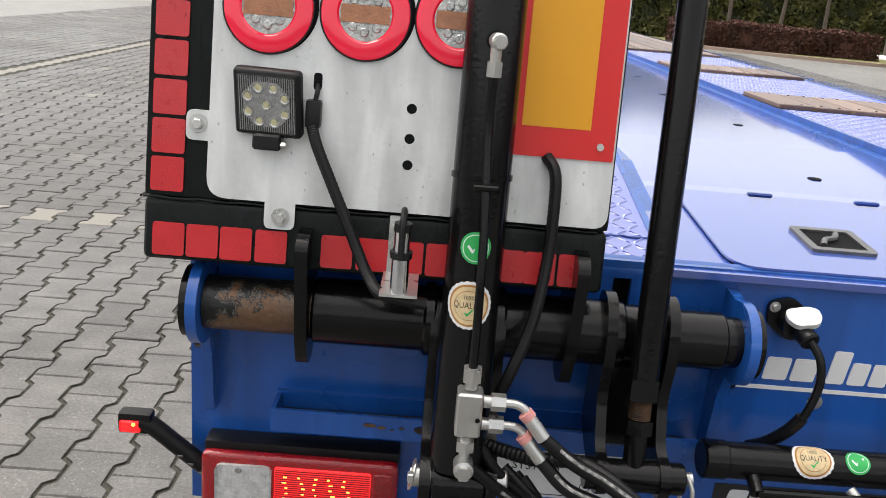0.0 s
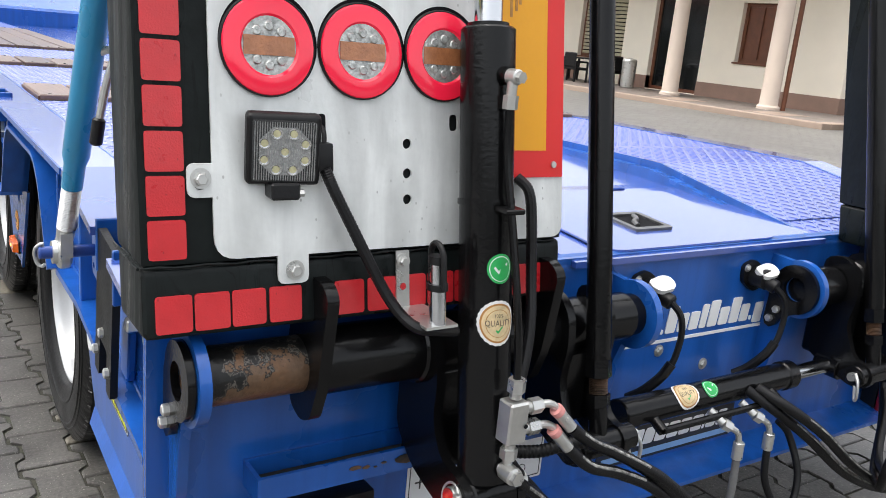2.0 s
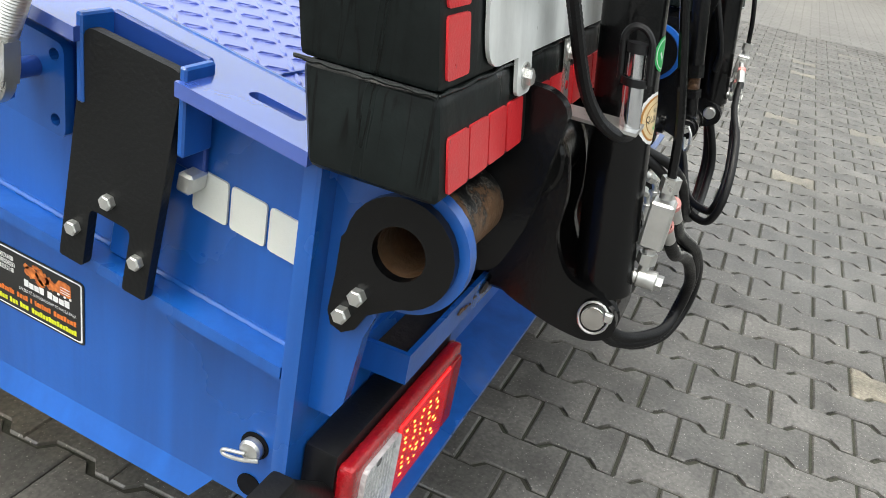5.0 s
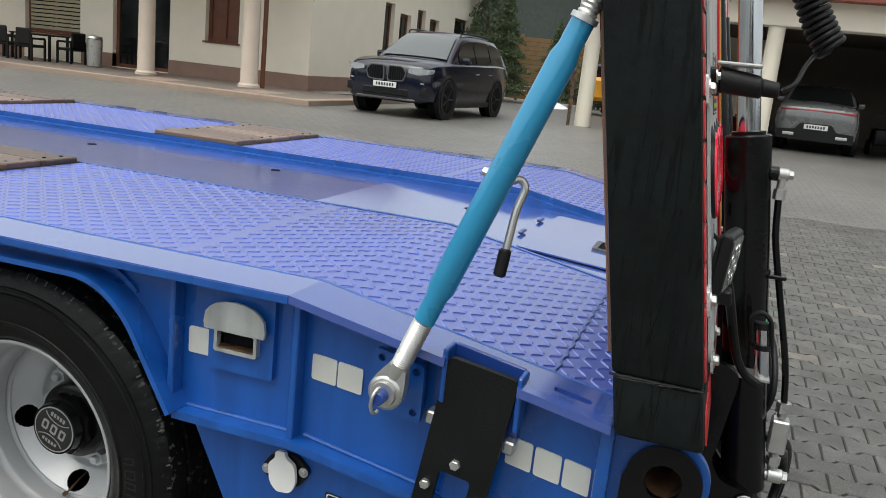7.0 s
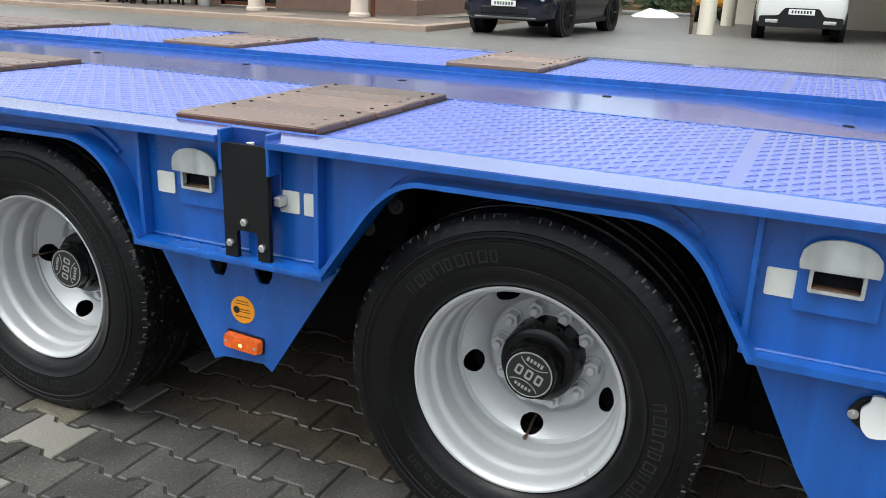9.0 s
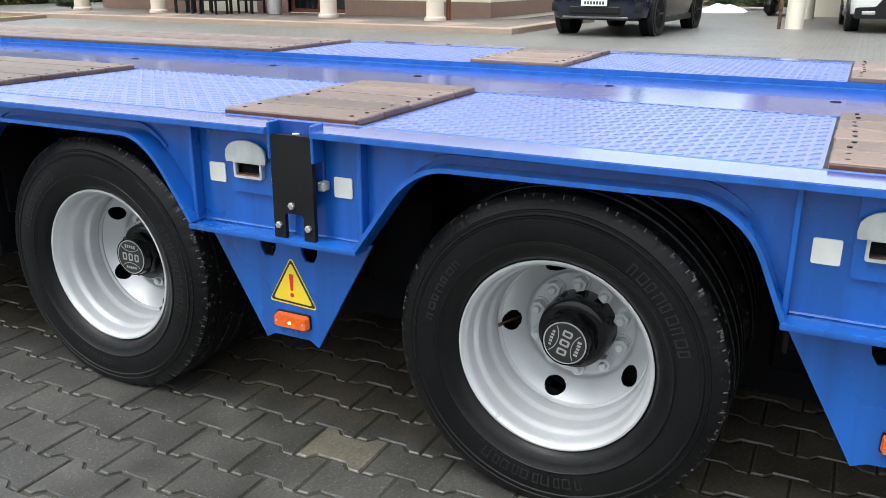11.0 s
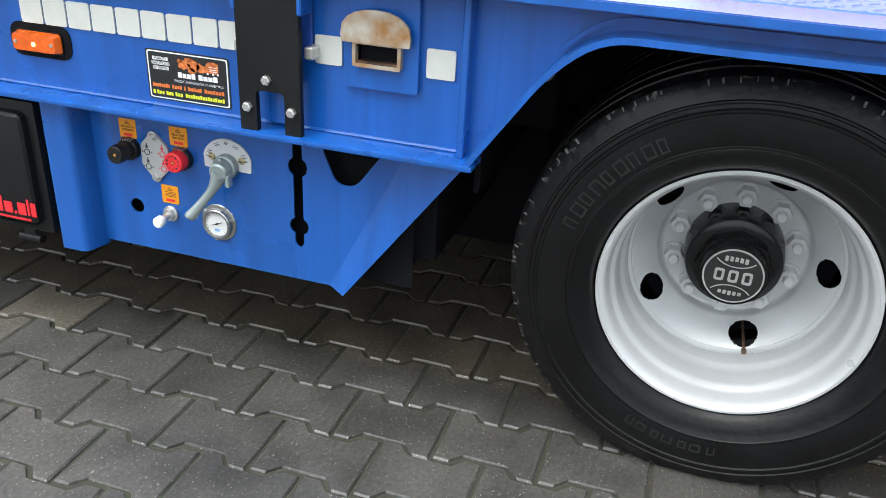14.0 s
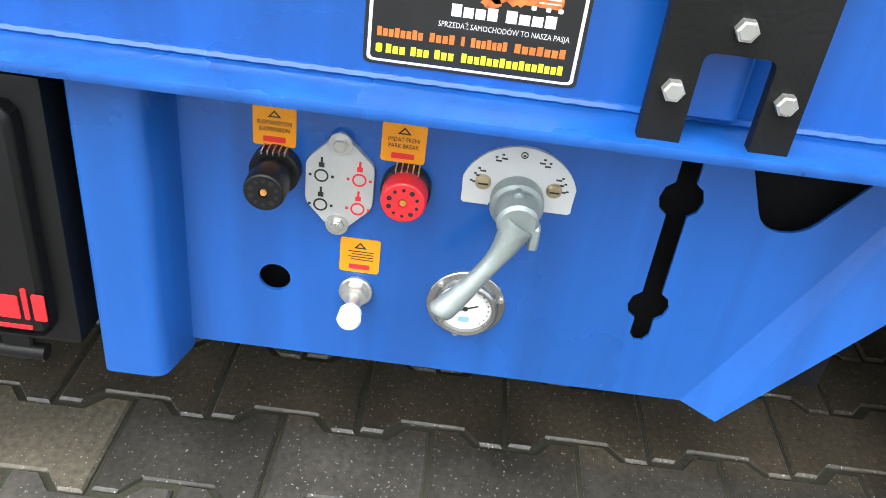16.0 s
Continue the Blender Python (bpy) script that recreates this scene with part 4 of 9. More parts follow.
# ledge box above the tail lamp
b = B()
plate(b, [(0.051, 0.442), (0.114, 0.442), (0.114, 0.449), (0.058, 0.449), (0.058, 0.482), (0.051, 0.482)], (), "x", 0.176, 0.88)
box(b, 0.169, 0.176, 0.051, 0.114, 0.442, 0.482)
box(b, 0.169, 0.88, 0.1085, 0.1138, 0.482, 0.487)
part("rear_ledge", b, BLUE, trailer)
part("ledge_dirt", box(B(), 0.178, 0.87, 0.059, 0.1125, 0.4495, 0.454), mk("rusty_dirt", (0.050, 0.032, 0.022), 0.8, 0, 0.5, 9, 0.3, 90, col2=(0.018, 0.016, 0.015)), trailer, "rusty dirt lying in the ledge")
for x, z, s in ((0.332, 0.467, 0.012), (0.352, 0.464, 0.008), (0.369, 0.461, 0.004), (0.385, 0.465, 0.006), (0.425, 0.463, 0.022)):
    b = plate(B(), [(x + s * random.uniform(0.7, 1) * math.cos(k), z + s * 0.35 * random.uniform(0.6, 1.2) * math.sin(k)) for k in (0, 0.7, 1.4, 2.1, 2.8, 3.5, 4.2, 4.9, 5.6)], (), "y", 0.0485, 0.0505)
    part("paint_chip", b, RUSTY, trailer)

# underframe; beams and cross members run deep to keep far-side light out
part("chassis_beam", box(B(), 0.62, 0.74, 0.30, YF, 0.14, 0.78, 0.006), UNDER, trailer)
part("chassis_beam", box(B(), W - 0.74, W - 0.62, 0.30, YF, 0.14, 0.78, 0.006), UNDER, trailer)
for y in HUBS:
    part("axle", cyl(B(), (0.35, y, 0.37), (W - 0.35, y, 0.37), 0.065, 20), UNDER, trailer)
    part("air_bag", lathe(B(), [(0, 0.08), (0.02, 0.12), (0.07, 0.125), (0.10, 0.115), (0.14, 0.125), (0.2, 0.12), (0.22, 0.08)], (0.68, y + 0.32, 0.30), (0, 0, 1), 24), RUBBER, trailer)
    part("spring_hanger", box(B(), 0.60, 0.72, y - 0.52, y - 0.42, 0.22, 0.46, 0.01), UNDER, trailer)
# added plates that darken the space behind the wheels
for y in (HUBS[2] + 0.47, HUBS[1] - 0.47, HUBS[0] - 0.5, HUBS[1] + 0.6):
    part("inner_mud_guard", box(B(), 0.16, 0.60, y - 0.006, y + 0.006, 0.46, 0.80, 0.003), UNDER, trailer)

# added boxes that block light coming under from the other side
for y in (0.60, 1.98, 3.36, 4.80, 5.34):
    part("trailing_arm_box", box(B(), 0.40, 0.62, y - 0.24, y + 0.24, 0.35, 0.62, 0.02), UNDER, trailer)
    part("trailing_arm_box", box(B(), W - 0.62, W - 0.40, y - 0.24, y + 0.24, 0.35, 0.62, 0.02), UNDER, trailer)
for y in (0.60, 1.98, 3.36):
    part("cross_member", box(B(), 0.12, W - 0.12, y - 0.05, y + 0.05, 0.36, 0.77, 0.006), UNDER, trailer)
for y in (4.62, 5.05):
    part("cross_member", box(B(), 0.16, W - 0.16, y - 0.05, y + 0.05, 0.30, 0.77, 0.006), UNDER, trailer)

for c in (HUBS[2] + 0.40, HUBS[2] - 0.46, HUBS[0] + 0.40):
    for dy, z in ((0.0, 0.655), (0.075, 0.590)):
        part("guard_bolt", bolt(B(), (0.34, c + dy, z), (-1, 0, 0), 0.014, 0.014), DULLZ, trailer)
    part("guard_bracket", box(B(), 0.34, 0.40, c - 0.03, c + 0.11, 0.54, 0.72, 0.006), UNDER, trailer)

# skirts below the side web
def skirt(outer, holes=(), x=0.072, th=0.008):
    return plate(B(), outer, holes, "x", x, x + th)


def half_hole(y, z, w=0.026, h=0.040):
    return [(y - w, z), (y - w * 0.85, z - h * 0.55), (y - w * 0.45, z - h), (y + w * 0.45, z - h), (y + w * 0.85, z - h * 0.55), (y + w, z)]


for s in (0, 1):
    f = flipx if s else (lambda q: q)
    part("skirt", f(skirt([(1.700, 0.580), (1.882, 0.296), (1.908, 0.312), (2.018, 0.306), (2.046, 0.294), (2.205, 0.580)], [half_hole(2.02, 0.55), half_hole(1.896, 0.55)])), BLUE, trailer)
    part("skirt", f(skirt([(3.098, 0.580), (3.262, 0.284), (3.288, 0.300), (3.395, 0.300), (3.422, 0.286), (3.592, 0.580)], [half_hole(3.402, 0.55), half_hole(3.278, 0.55)])), BLUE, trailer)
    part("skirt", f(skirt([(0.118, 0.505), (0.118, 0.262), (0.239, 0.274), (0.735, 0.316), (0.766, 0.364), (0.880, 0.590), (0.64, 0.580)])), BLUE, trailer)
    b = B()
    q = [(0.072, 0.237, 0.276), (0.072, 0.737, 0.318), (0.058, 0.722, 0.286), (0.058, 0.262, 0.247)]
    lo, hi = [b.verts.new(p) for p in q], [b.verts.new((p[0] + 0.008, p[1], p[2])) for p in q]
    b.faces.new(lo), b.faces.new(hi[::-1])
    for i in range(4):
        b.faces.new((lo[i], lo[(i + 1) % 4], hi[(i + 1) % 4], hi[i]))
    part("skirt_flare", f(b), BLUE, trailer)

# control panel ahead of the front wheel
key = []
cy = 4.815
for z, w in ((0.325, 0.004), (0.333, 0.0095), (0.352, 0.0095), (0.358, 0.017), (0.368, 0.020), (0.378, 0.017), (0.384, 0.0095), (0.470, 0.0095), (0.476, 0.017), (0.487, 0.020), (0.498, 0.017), (0.504, 0.0095), (0.560, 0.0095)):
    key.append((w, z))
keyhole = [(cy - w, z) for w, z in key] + [(cy + w, z) for w, z in reversed(key)]
trap = rounded([(4.632, 0.560), (4.700, 0.467), (4.738, 0.467), (4.776, 0.560)], [0.004, 0.02, 0.02, 0.004], 4)
round_hole = circle(5.177, 0.345, 0.0155, 20)
part("control_panel", skirt([(4.585, 0.580), (4.752, 0.254), (5.290, 0.254), (5.290, 0.580)], [keyhole, trap, round_hole], 0.080, 0.0035), BLUE, trailer)
# dark sheet behind the panel's openings puts their shade into colour
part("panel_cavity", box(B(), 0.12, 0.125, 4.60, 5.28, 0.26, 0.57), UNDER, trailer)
b = B()
q = [(0.080, 4.586, 0.580), (0.080, 4.753, 0.254), (0.062, 4.718, 0.247), (0.050, 4.470, 0.578)]
lo, hi = [b.verts.new(p) for p in q], [b.verts.new((p[0] + 0.008, p[1], p[2])) for p in q]
b.faces.new(lo), b.faces.new(hi[::-1])
for i in range(4):
    b.faces.new((lo[i], lo[(i + 1) % 4], hi[(i + 1) % 4], hi[i]))
part("panel_wing", b, BLUE, trailer)
b = B()
plate(b, rounded([(0.028, 5.335), (0.028, 5.275), (0.078, 5.262), (0.086, 5.262), (0.086, 5.335)], [0.008, 0.012, 0, 0, 0], 4), (), "z", 0.243, 0.563)
part("panel_post", b, BLUE, trailer)

# ---- wheels ----
TYRE_P = [(0.112, 0.222), (0.104, 0.229), (0.094, 0.2345), (0.086, 0.242), (0.0795, 0.256), (0.0750, 0.270), (0.0724, 0.2725), (0.0722, 0.2755), (0.0744, 0.2775), (0.0728, 0.284), (0.0715, 0.300), (0.0718, 0.318), (0.0728, 0.3275), (0.0708, 0.3300), (0.0708, 0.3335), (0.0740, 0.3360), (0.0752, 0.3420), (0.0735, 0.3440), (0.0740, 0.3470), (0.0768, 0.3485),
          (0.0785, 0.352), (0.0840, 0.3655), (0.0905, 0.3755), (0.0945, 0.3800), (0.104, 0.3825), (0.132, 0.3840),
          (0.135, 0.374), (0.142, 0.374), (0.145, 0.3845), (0.188, 0.385), (0.191, 0.374), (0.199, 0.374), (0.202, 0.385), (0.246, 0.3845), (0.249, 0.374), (0.256, 0.374), (0.259, 0.3840), (0.290, 0.3825),
          (0.302, 0.378), (0.314, 0.360), (0.326, 0.318), (0.324, 0.27), (0.306, 0.225)]


def tyre_mesh():
    b = B()
    seg = 360
    lathe(b, TYRE_P, (0, 0, 0), (1, 0, 0), seg)
    for v in b.verts:
        r = math.hypot(v.co.y, v.co.z)
        a = math.atan2(v.co.z, v.co.y) / (2 * math.pi) * seg + seg * 4 + 0.5
        k = int(a)
        if 0.3645 < r < 0.3850 and (v.co.x < 0.112 or v.co.x > 0.285) and k % 6 == 0:   # fine shoulder notches
            f = 0.9945 if k % 18 == 0 else 0.9975
            v.co.y *= f
            v.co.z *= f
            v.co.x += 0.001 if v.co.x < 0.2 else -0.001
        if v.co.z < -0.3705:                 # the tyre sits flat on the ground
            v.co.z = -0.3705 + (v.co.z + 0.3705) * 0.05
    return mesh_of("tyre", b, TYRE, False)


RIM_P = [(0.118, 0.2160), (0.108, 0.2200), (0.101, 0.2260), (0.0985, 0.2290), (0.0970, 0.2275), (0.0975, 0.2230), (0.1040, 0.2165), (0.116, 0.2125), (0.134, 0.2105), (0.142, 0.2075), (0.147, 0.2030), (0.156, 0.2010), (0.188, 0.1990), (0.197, 0.1975), (0.203, 0.1930), (0.210, 0.1905), (0.238, 0.1888), (0.2395, 0.1925), (0.2450, 0.1930), (0.2462, 0.1860), (0.2472, 0.1840), (0.2492, 0.1835), (0.2515, 0.1850)]
DISH_K = len(RIM_P)
DISH_A, DISH_B = (0.254, 0.1865), (0.302, 0.1412)
RIM_P += [(DISH_A[0] + (DISH_B[0] - DISH_A[0]) * k / 24, DISH_A[1] + (DISH_B[1] - DISH_A[1]) * k / 24) for k in range(25)]
RIM_P += [(0.308, 0.1385), (0.314, 0.1365), (0.3175, 0.1330), (0.3185, 0.1290), (0.3185, 0.070)]
HOLE_R = 0.1660        # radius at which the hand holes sit


def rim_mesh():
    """Outer rim and deep dish; five round hand holes go through the dish."""
    b = B()
    seg = 360
    loops = []
    for a, r in RIM_P:
        loops.append([b.verts.new((a, r * math.cos(t), r * math.sin(t))) for t in (2 * math.pi * i / seg for i in range(seg))])
    hole = 0.0270

    def place(co):
        r, t = math.hypot(co.y, co.z), math.atan2(co.z, co.y)
        q = ((t + 4 * math.pi) % (2 * math.pi / 5)) - math.pi / 5
        return r, t, q * r, (r - HOLE_R) * 1.45
    slope = (DISH_B[0] - DISH_A[0]) / (DISH_B[1] - DISH_A[1])
    for u in loops[DISH_K:DISH_K + 25]:
        for v in u:
            r, t, du, dv = place(v.co)
            m = math.hypot(du, dv)
            if 1e-6 < m and abs(m - hole) < 0.0017:
                t2, r2 = t + du * (hole / m - 1) / r, r + dv * (hole / m - 1) / 1.45
                v.co = Vector((v.co.x + (r2 - r) * slope, r2 * math.cos(t2), r2 * math.sin(t2)))
    for k, (u, v) in enumerate(zip(loops, loops[1:])):
        for i in range(seg):
            f = (u[i], u[(i + 1) % seg], v[(i + 1) % seg], v[i])
            if DISH_K - 1 <= k <= DISH_K + 25:
                r, t, du, dv = place(sum((w.co for w in f), Vector()) / 4)
                if math.hypot(du, dv) < hole - 0.0004:
                    continue
            b.faces.new(f)
    return mesh_of("rim", b, RIM, False)


def wheel_meshes():
    out = {"tyre": tyre_mesh(), "rim": rim_mesh()}
    b = B()
    cyl(b, (0.3185, 0, 0), (0.3145, 0, 0), 0.0225, 18)
    cyl(b, (0.3145, 0, 0), (0.2900, 0, 0), 0.0185, 6)
    cyl(b, (0.2920, 0, 0), (0.2770, 0, 0), 0.0100, 12, bev=0.002)
    out["wheel_nut"] = mesh_of("wheel_nut", b, RIM)
    b = B()
    lathe(b, [(0.322, 0.090), (0.262, 0.0885), (0.246, 0.0850), (0.2410, 0.0780), (0.2400, 0.0640)], (0, 0, 0), (1, 0, 0), 48)
    cyl(b, (0.241, 0, 0), (0.212, 0, 0), 0.068, 8)
    cyl(b, (0.212, 0, 0), (0.190, 0, 0), 0.060, 40, r2=0.057)
    out["hub_cap"] = mesh_of("hub_cap", b, BLACK)
    b = B()
    cyl(b, (0.190, 0, 0), (0.1890, 0, 0), 0.0525, 40)
    out["cap_badge_edge"] = mesh_of("cap_badge_edge", b, BADGE)
    b = B()
    cyl(b, (0.1892, 0, 0), (0.1886, 0, 0), 0.0495, 40)
    out["cap_badge"] = mesh_of("cap_badge", b, PRINTK)
    b = B()
    for s in (-1, 1):                       # arcs and bars of the maker's mark
        tube(b, [(0.1884, 0.041 * math.sin(q), s * (0.048 - 0.030 * math.cos(q))) for q in [x / 8 * 0.95 for x in range(-8, 9)]], 0.0011, 5, 1)
        for k in range(-2, 3):
            box(b, 0.1880, 0.1885, k * 0.0085 - 0.0028, k * 0.0085 + 0.0028, s * 0.0335 - 0.0042 + abs(k) * s * -0.0008, s * 0.0335 + 0.0042)
    for y in (-0.024, 0.0, 0.024):
        plate(b, rect(y - 0.0085, y + 0.0085, -0.0120, 0.0120, 0.005), [rect(y - 0.0040, y + 0.0040, -0.0070, 0.0070, 0.002)], "x", 0.1880, 0.1885)
    out["cap_mark"] = mesh_of("cap_mark", b, BADGE)
    b = B()
    cyl(b, (0.335, 0, 0), (0.42, 0, 0), 0.19, 40)
    cyl(b, (0.33, 0, 0), (0.50, 0, 0), 0.09, 30)
    out["brake_drum"] = mesh_of("brake_drum", b, UNDER)
    b = B()
    va = Vector((0, math.cos(radians(-108)), math.sin(radians(-108))))
    tube(b, [Vector((0.330, 0, 0)) + va * 0.150, Vector((0.285, 0, 0)) + va * 0.163, Vector((0.250, 0, 0)) + va * 0.178, Vector((0.236, 0, 0)) + va * 0.181], 0.0026, 8)
    cyl(b, Vector((0.240, 0, 0)) + va * 0.180, Vector((0.232, 0, 0)) + va * 0.182, 0.0052, 10)
    out["valve"] = mesh_of("valve", b, RUSTY)
    # raised marks on the tyre wall, as plain bars
    b = B()

    def wall_block(ta, tb, ra, rb, x):
        q = [Vector((x, rr * math.cos(tt), rr * math.sin(tt))) for tt, rr in ((ta, ra), (tb, ra), (tb, rb), (ta, rb))]
        lo = [b.verts.new(p - Vector((0.0005, 0, 0))) for p in q]
        hi = [b.verts.new(p + Vector((0.003, 0, 0))) for p in q]
        b.faces.new(lo), b.faces.new(hi[::-1])
        for i in range(4):
            b.faces.new((lo[i], lo[(i + 1) % 4], hi[(i + 1) % 4], hi[i]))
    rv = random.Random(5)
    for t0, cnt, r0, r1 in ((0.30, 9, 0.286, 0.312), (2.55, 10, 0.286, 0.312), (4.6, 7, 0.290, 0.306)):
        for k in range(cnt):
            t = t0 + k * 0.086
            t1 = t + 0.050 + 0.016 * (k % 2)
            wall_block(t, t + 0.011, r0, r1, 0.0720)
            wall_block(t1 - 0.011, t1, r0, r1, 0.0720)
            wall_block(t + 0.011, t1 - 0.011, r1 - 0.0035, r1, 0.0720)
            if k % 3:
                wall_block(t + 0.011, t1 - 0.011, r0, r0 + 0.0035, 0.0720)
    for k in range(36):
        t = k * math.pi / 18 + rv.uniform(-0.01, 0.01)
        wall_block(t, t + 0.006, 0.341, 0.349, 0.0775)
    out["tyre_mark"] = mesh_of("tyre_mark", b, RUBBER2)
    # pale slivers paint the light caught by the worn shoulder block edges
    b = B()
    rs_ = random.Random(17)
    for k in range(104):
        if rs_.random() < 0.50:
            continue
        t = k * 2 * math.pi / 104 + rs_.uniform(-0.008, 0.008)
        w = rs_.uniform(0.0008, 0.0022)
        r0, r1 = 0.3700 + rs_.uniform(0, 0.004), 0.3785
        x0_, x1_ = 0.0874 - 0.0006, 0.0925 - 0.0006
        q = [Vector((x, rr * math.cos(t) - s * w * math.sin(t), rr * math.sin(t) + s * w * math.cos(t))) for x, rr, s in ((x0_, r0, -1), (x1_, r1, -1), (x1_, r1, 1), (x0_, r0, 1))]
        lo, hi = [b.verts.new(p) for p in q], [b.verts.new(p + Vector((0.003, 0, 0))) for p in q]
        b.faces.new(lo), b.faces.new(hi[::-1])
        for i in range(4):
            b.faces.new((lo[i], lo[(i + 1) % 4], hi[(i + 1) % 4], hi[i]))
    out["shoulder_wear"] = mesh_of("shoulder_wear", b, NOTCH_PALE)
    return out


BADGE = mk("badge_silver_print", (0.45, 0.45, 0.44), 0.4, 0.3, 0.2, 40, 0.05, 200)
RUBBER2 = mk("tyre_raised_mark", (0.017, 0.017, 0.0168), 0.46, 0, 0.3, 20, 0.1, 120, spec=0.3)
NOTCH_PALE = mk("pale_notch_edge", (0.15, 0.145, 0.14), 0.7, 0, 0.4, 60, 0.1, 200)
WM = wheel_meshes()


def wheel(x, y, side, spin, second=True):
    m = pose(x, y, 0.37, 0, 0, 0 if side == 0 else 180)
    hub = new("wheel", WM["tyre"])
    hub.parent = trailer
    hub.matrix_basis = m
    tagged(hub, "black truck tyre on a silver dished rim")
    for k in range(10):
        t = radians(18 + 36 * k)
        o = new("wheel_nut", WM["wheel_nut"])
        o.parent = hub
        o.matrix_basis = pose(0, 0, 0, spin, 0, 0) @ Matrix.Translation((0, 0.1100 * math.cos(t), 0.1100 * math.sin(t)))
    for name in ("rim", "hub_cap", "cap_badge_edge", "cap_badge", "cap_mark", "brake_drum", "valve", "tyre_mark", "shoulder_wear"):
        o = new(name, WM[name])
        o.parent = hub
        o.matrix_basis = pose(0, 0, 0, spin, 0, 0)
        if name in ("tyre_mark", "shoulder_wear"):
            tagged(o, kind="stuff")
    if second:
        o = new("inner_tyre", WM["tyre"])
        o.parent = hub
        o.matrix_basis = pose(0.29, 0, 0)


for y, s in zip(HUBS, (22, 106, 1)):
    wheel(0.012, y, 0, s)
    wheel(W - 0.012, y, 1, s + 40)

# ---- side fittings ----
def stop_plate(c, zt, tilt=0.0, leg=0.0):
    """Folding black stop plate with its fork foot, bolts and side lugs."""
    w, h = 0.0575, 0.257
    out = rounded([(-w, -h - leg), (-w + 0.030, -h - leg), (-w + 0.030, -h + 0.072), (w - 0.032, -h + 0.072), (w - 0.032, -h - leg), (w, -h - leg), (w, 0), (-w, 0)], [0.004, 0.004, 0.008, 0.008, 0.004, 0.004, 0.012, 0.012], 3)
    R = Matrix.Translation((0.019, c, zt)) @ Matrix.Rotation(radians(tilt), 4, "X")
    b = plate(B(), out, (), "x", -0.008, 0.004)
    o = part("stop_plate", move(b, R), BLACK_M, trailer, "black folding stop plate")
    for y, z in ((0.003, -h + 0.092), (-w + 0.016, -h + 0.042), (w - 0.016, -h + 0.042)):
        part("bolt", move(bolt(B(), (-0.008, y, z), (-1, 0, 0), 0.0085, 0.008, False), R), ZINC, o)
    for s in (-1, 1):
        q = B()
        box(q, 0.010, 0.038, s * (w + 0.008) - 0.009, s * (w + 0.008) + 0.009, -0.128, -0.106, 0.003)
        part("hinge_lug", move(q, R), ZINC, o)
    part("foot_bracket", move(box(B(), 0.026, 0.040, -0.024, 0.024, -h + 0.006, -h + 0.10, 0.003), R), BLUE, o)
    return o


for c in STOPS:
    stop_plate(c, 0.835 if c < 4 else 0.829, leg=0.0 if c < 4 else 0.006)
stop_plate(0.316, 0.795, 8.5)
for c in STOPS + [0.319]:
    part("pocket_cap", cyl(B(), (0.042, c + 0.005, deck_z(c) - 0.045), (0.042, c + 0.005, deck_z(c) - 0.016), 0.0085, 14), WHITE, trailer)


def tile(y0, y1, z0, z1, z2=None, z3=None):
    z2 = z0 if z2 is None else z2
    z3 = z1 if z3 is None else z3
    part("white_reflector", plate(B(), rounded([(y0, z0), (y1, z2), (y1, z3), (y0, z1)], 0.004, 2), (), "x", 0.0565, 0.0595), WHITET, trailer)


for y in (0.8195, 2.118, 1.786, 1.7345, 3.507, 3.138, 4.714, 4.517):
    tile(y, y + 0.049 - (0.008 if y == 1.7345 else 0), 0.691, 0.739)
for k in range(9):
    y = 4.896 + k * 0.0525
    tile(y, y + 0.0485, 0.694, 0.742)
for y0 in (0.1415, 0.188, 0.2345):
    y1 = y0 + 0.0425
    z = lambda y: 0.6095 + (y - 0.1415) * 0.172
    tile(y0, y1, z(y0), z(y0) + 0.047, z(y1), z(y1) + 0.047)
for y0 in (0.530, 0.578):
    y1 = y0 + 0.0455
    z = lambda y: 0.686 + (y - 0.53) * 0.10
    tile(y0, y1, z(y0), z(y0) + 0.045, z(y1), z(y1) + 0.045)


def stake_pocket(c, rust=False, dz=0.013):
    base = part("stake_pocket", plate(B(), rect(c - 0.068, c + 0.060, 0.662 + dz, 0.815 + dz, 0.006), [rect(c - 0.036, c + 0.036, 0.7055 + dz, 0.737 + dz, 0.003)], "x", 0.048, 0.0585), BLUE, trailer, "stake pocket with a pivoting metal flap")
    fl = [(c - 0.058, 0.740 + dz), (c + 0.058, 0.740 + dz), (c + 0.060, 0.752 + dz), (c + 0.057, 0.770 + dz)]
    fl += [(c + 0.052 * math.cos(a), 0.772 + dz + 0.022 * math.sin(a)) for a in [math.pi * k / 8 for k in range(1, 8)]]
    fl += [(c - 0.057, 0.770 + dz), (c - 0.060, 0.752 + dz)]
    part("flap", plate(B(), fl, (), "x", 0.030, 0.036), RUSTZINC if rust else GALV, base)
    part("socket_sleeve", plate(B(), rect(c - 0.042, c + 0.042, 0.700 + dz, 0.742 + dz, 0.005), [rect(c - 0.036, c + 0.036, 0.7055 + dz, 0.737 + dz, 0.003)], "x", 0.036, 0.060), RUSTZINC if rust else GALV, base)
    part("socket_floor", box(B(), 0.040, 0.0585, c - 0.036, c + 0.036, 0.7050 + dz, 0.7090 + dz), RUSTY, base)
    # dark sheet paints in the shade within the socket
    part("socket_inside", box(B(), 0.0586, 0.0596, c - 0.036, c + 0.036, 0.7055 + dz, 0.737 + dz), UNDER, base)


stake_pocket(0.7620)
stake_pocket(2.040)
stake_pocket(3.421)
stake_pocket(4.645, True, 0.0)


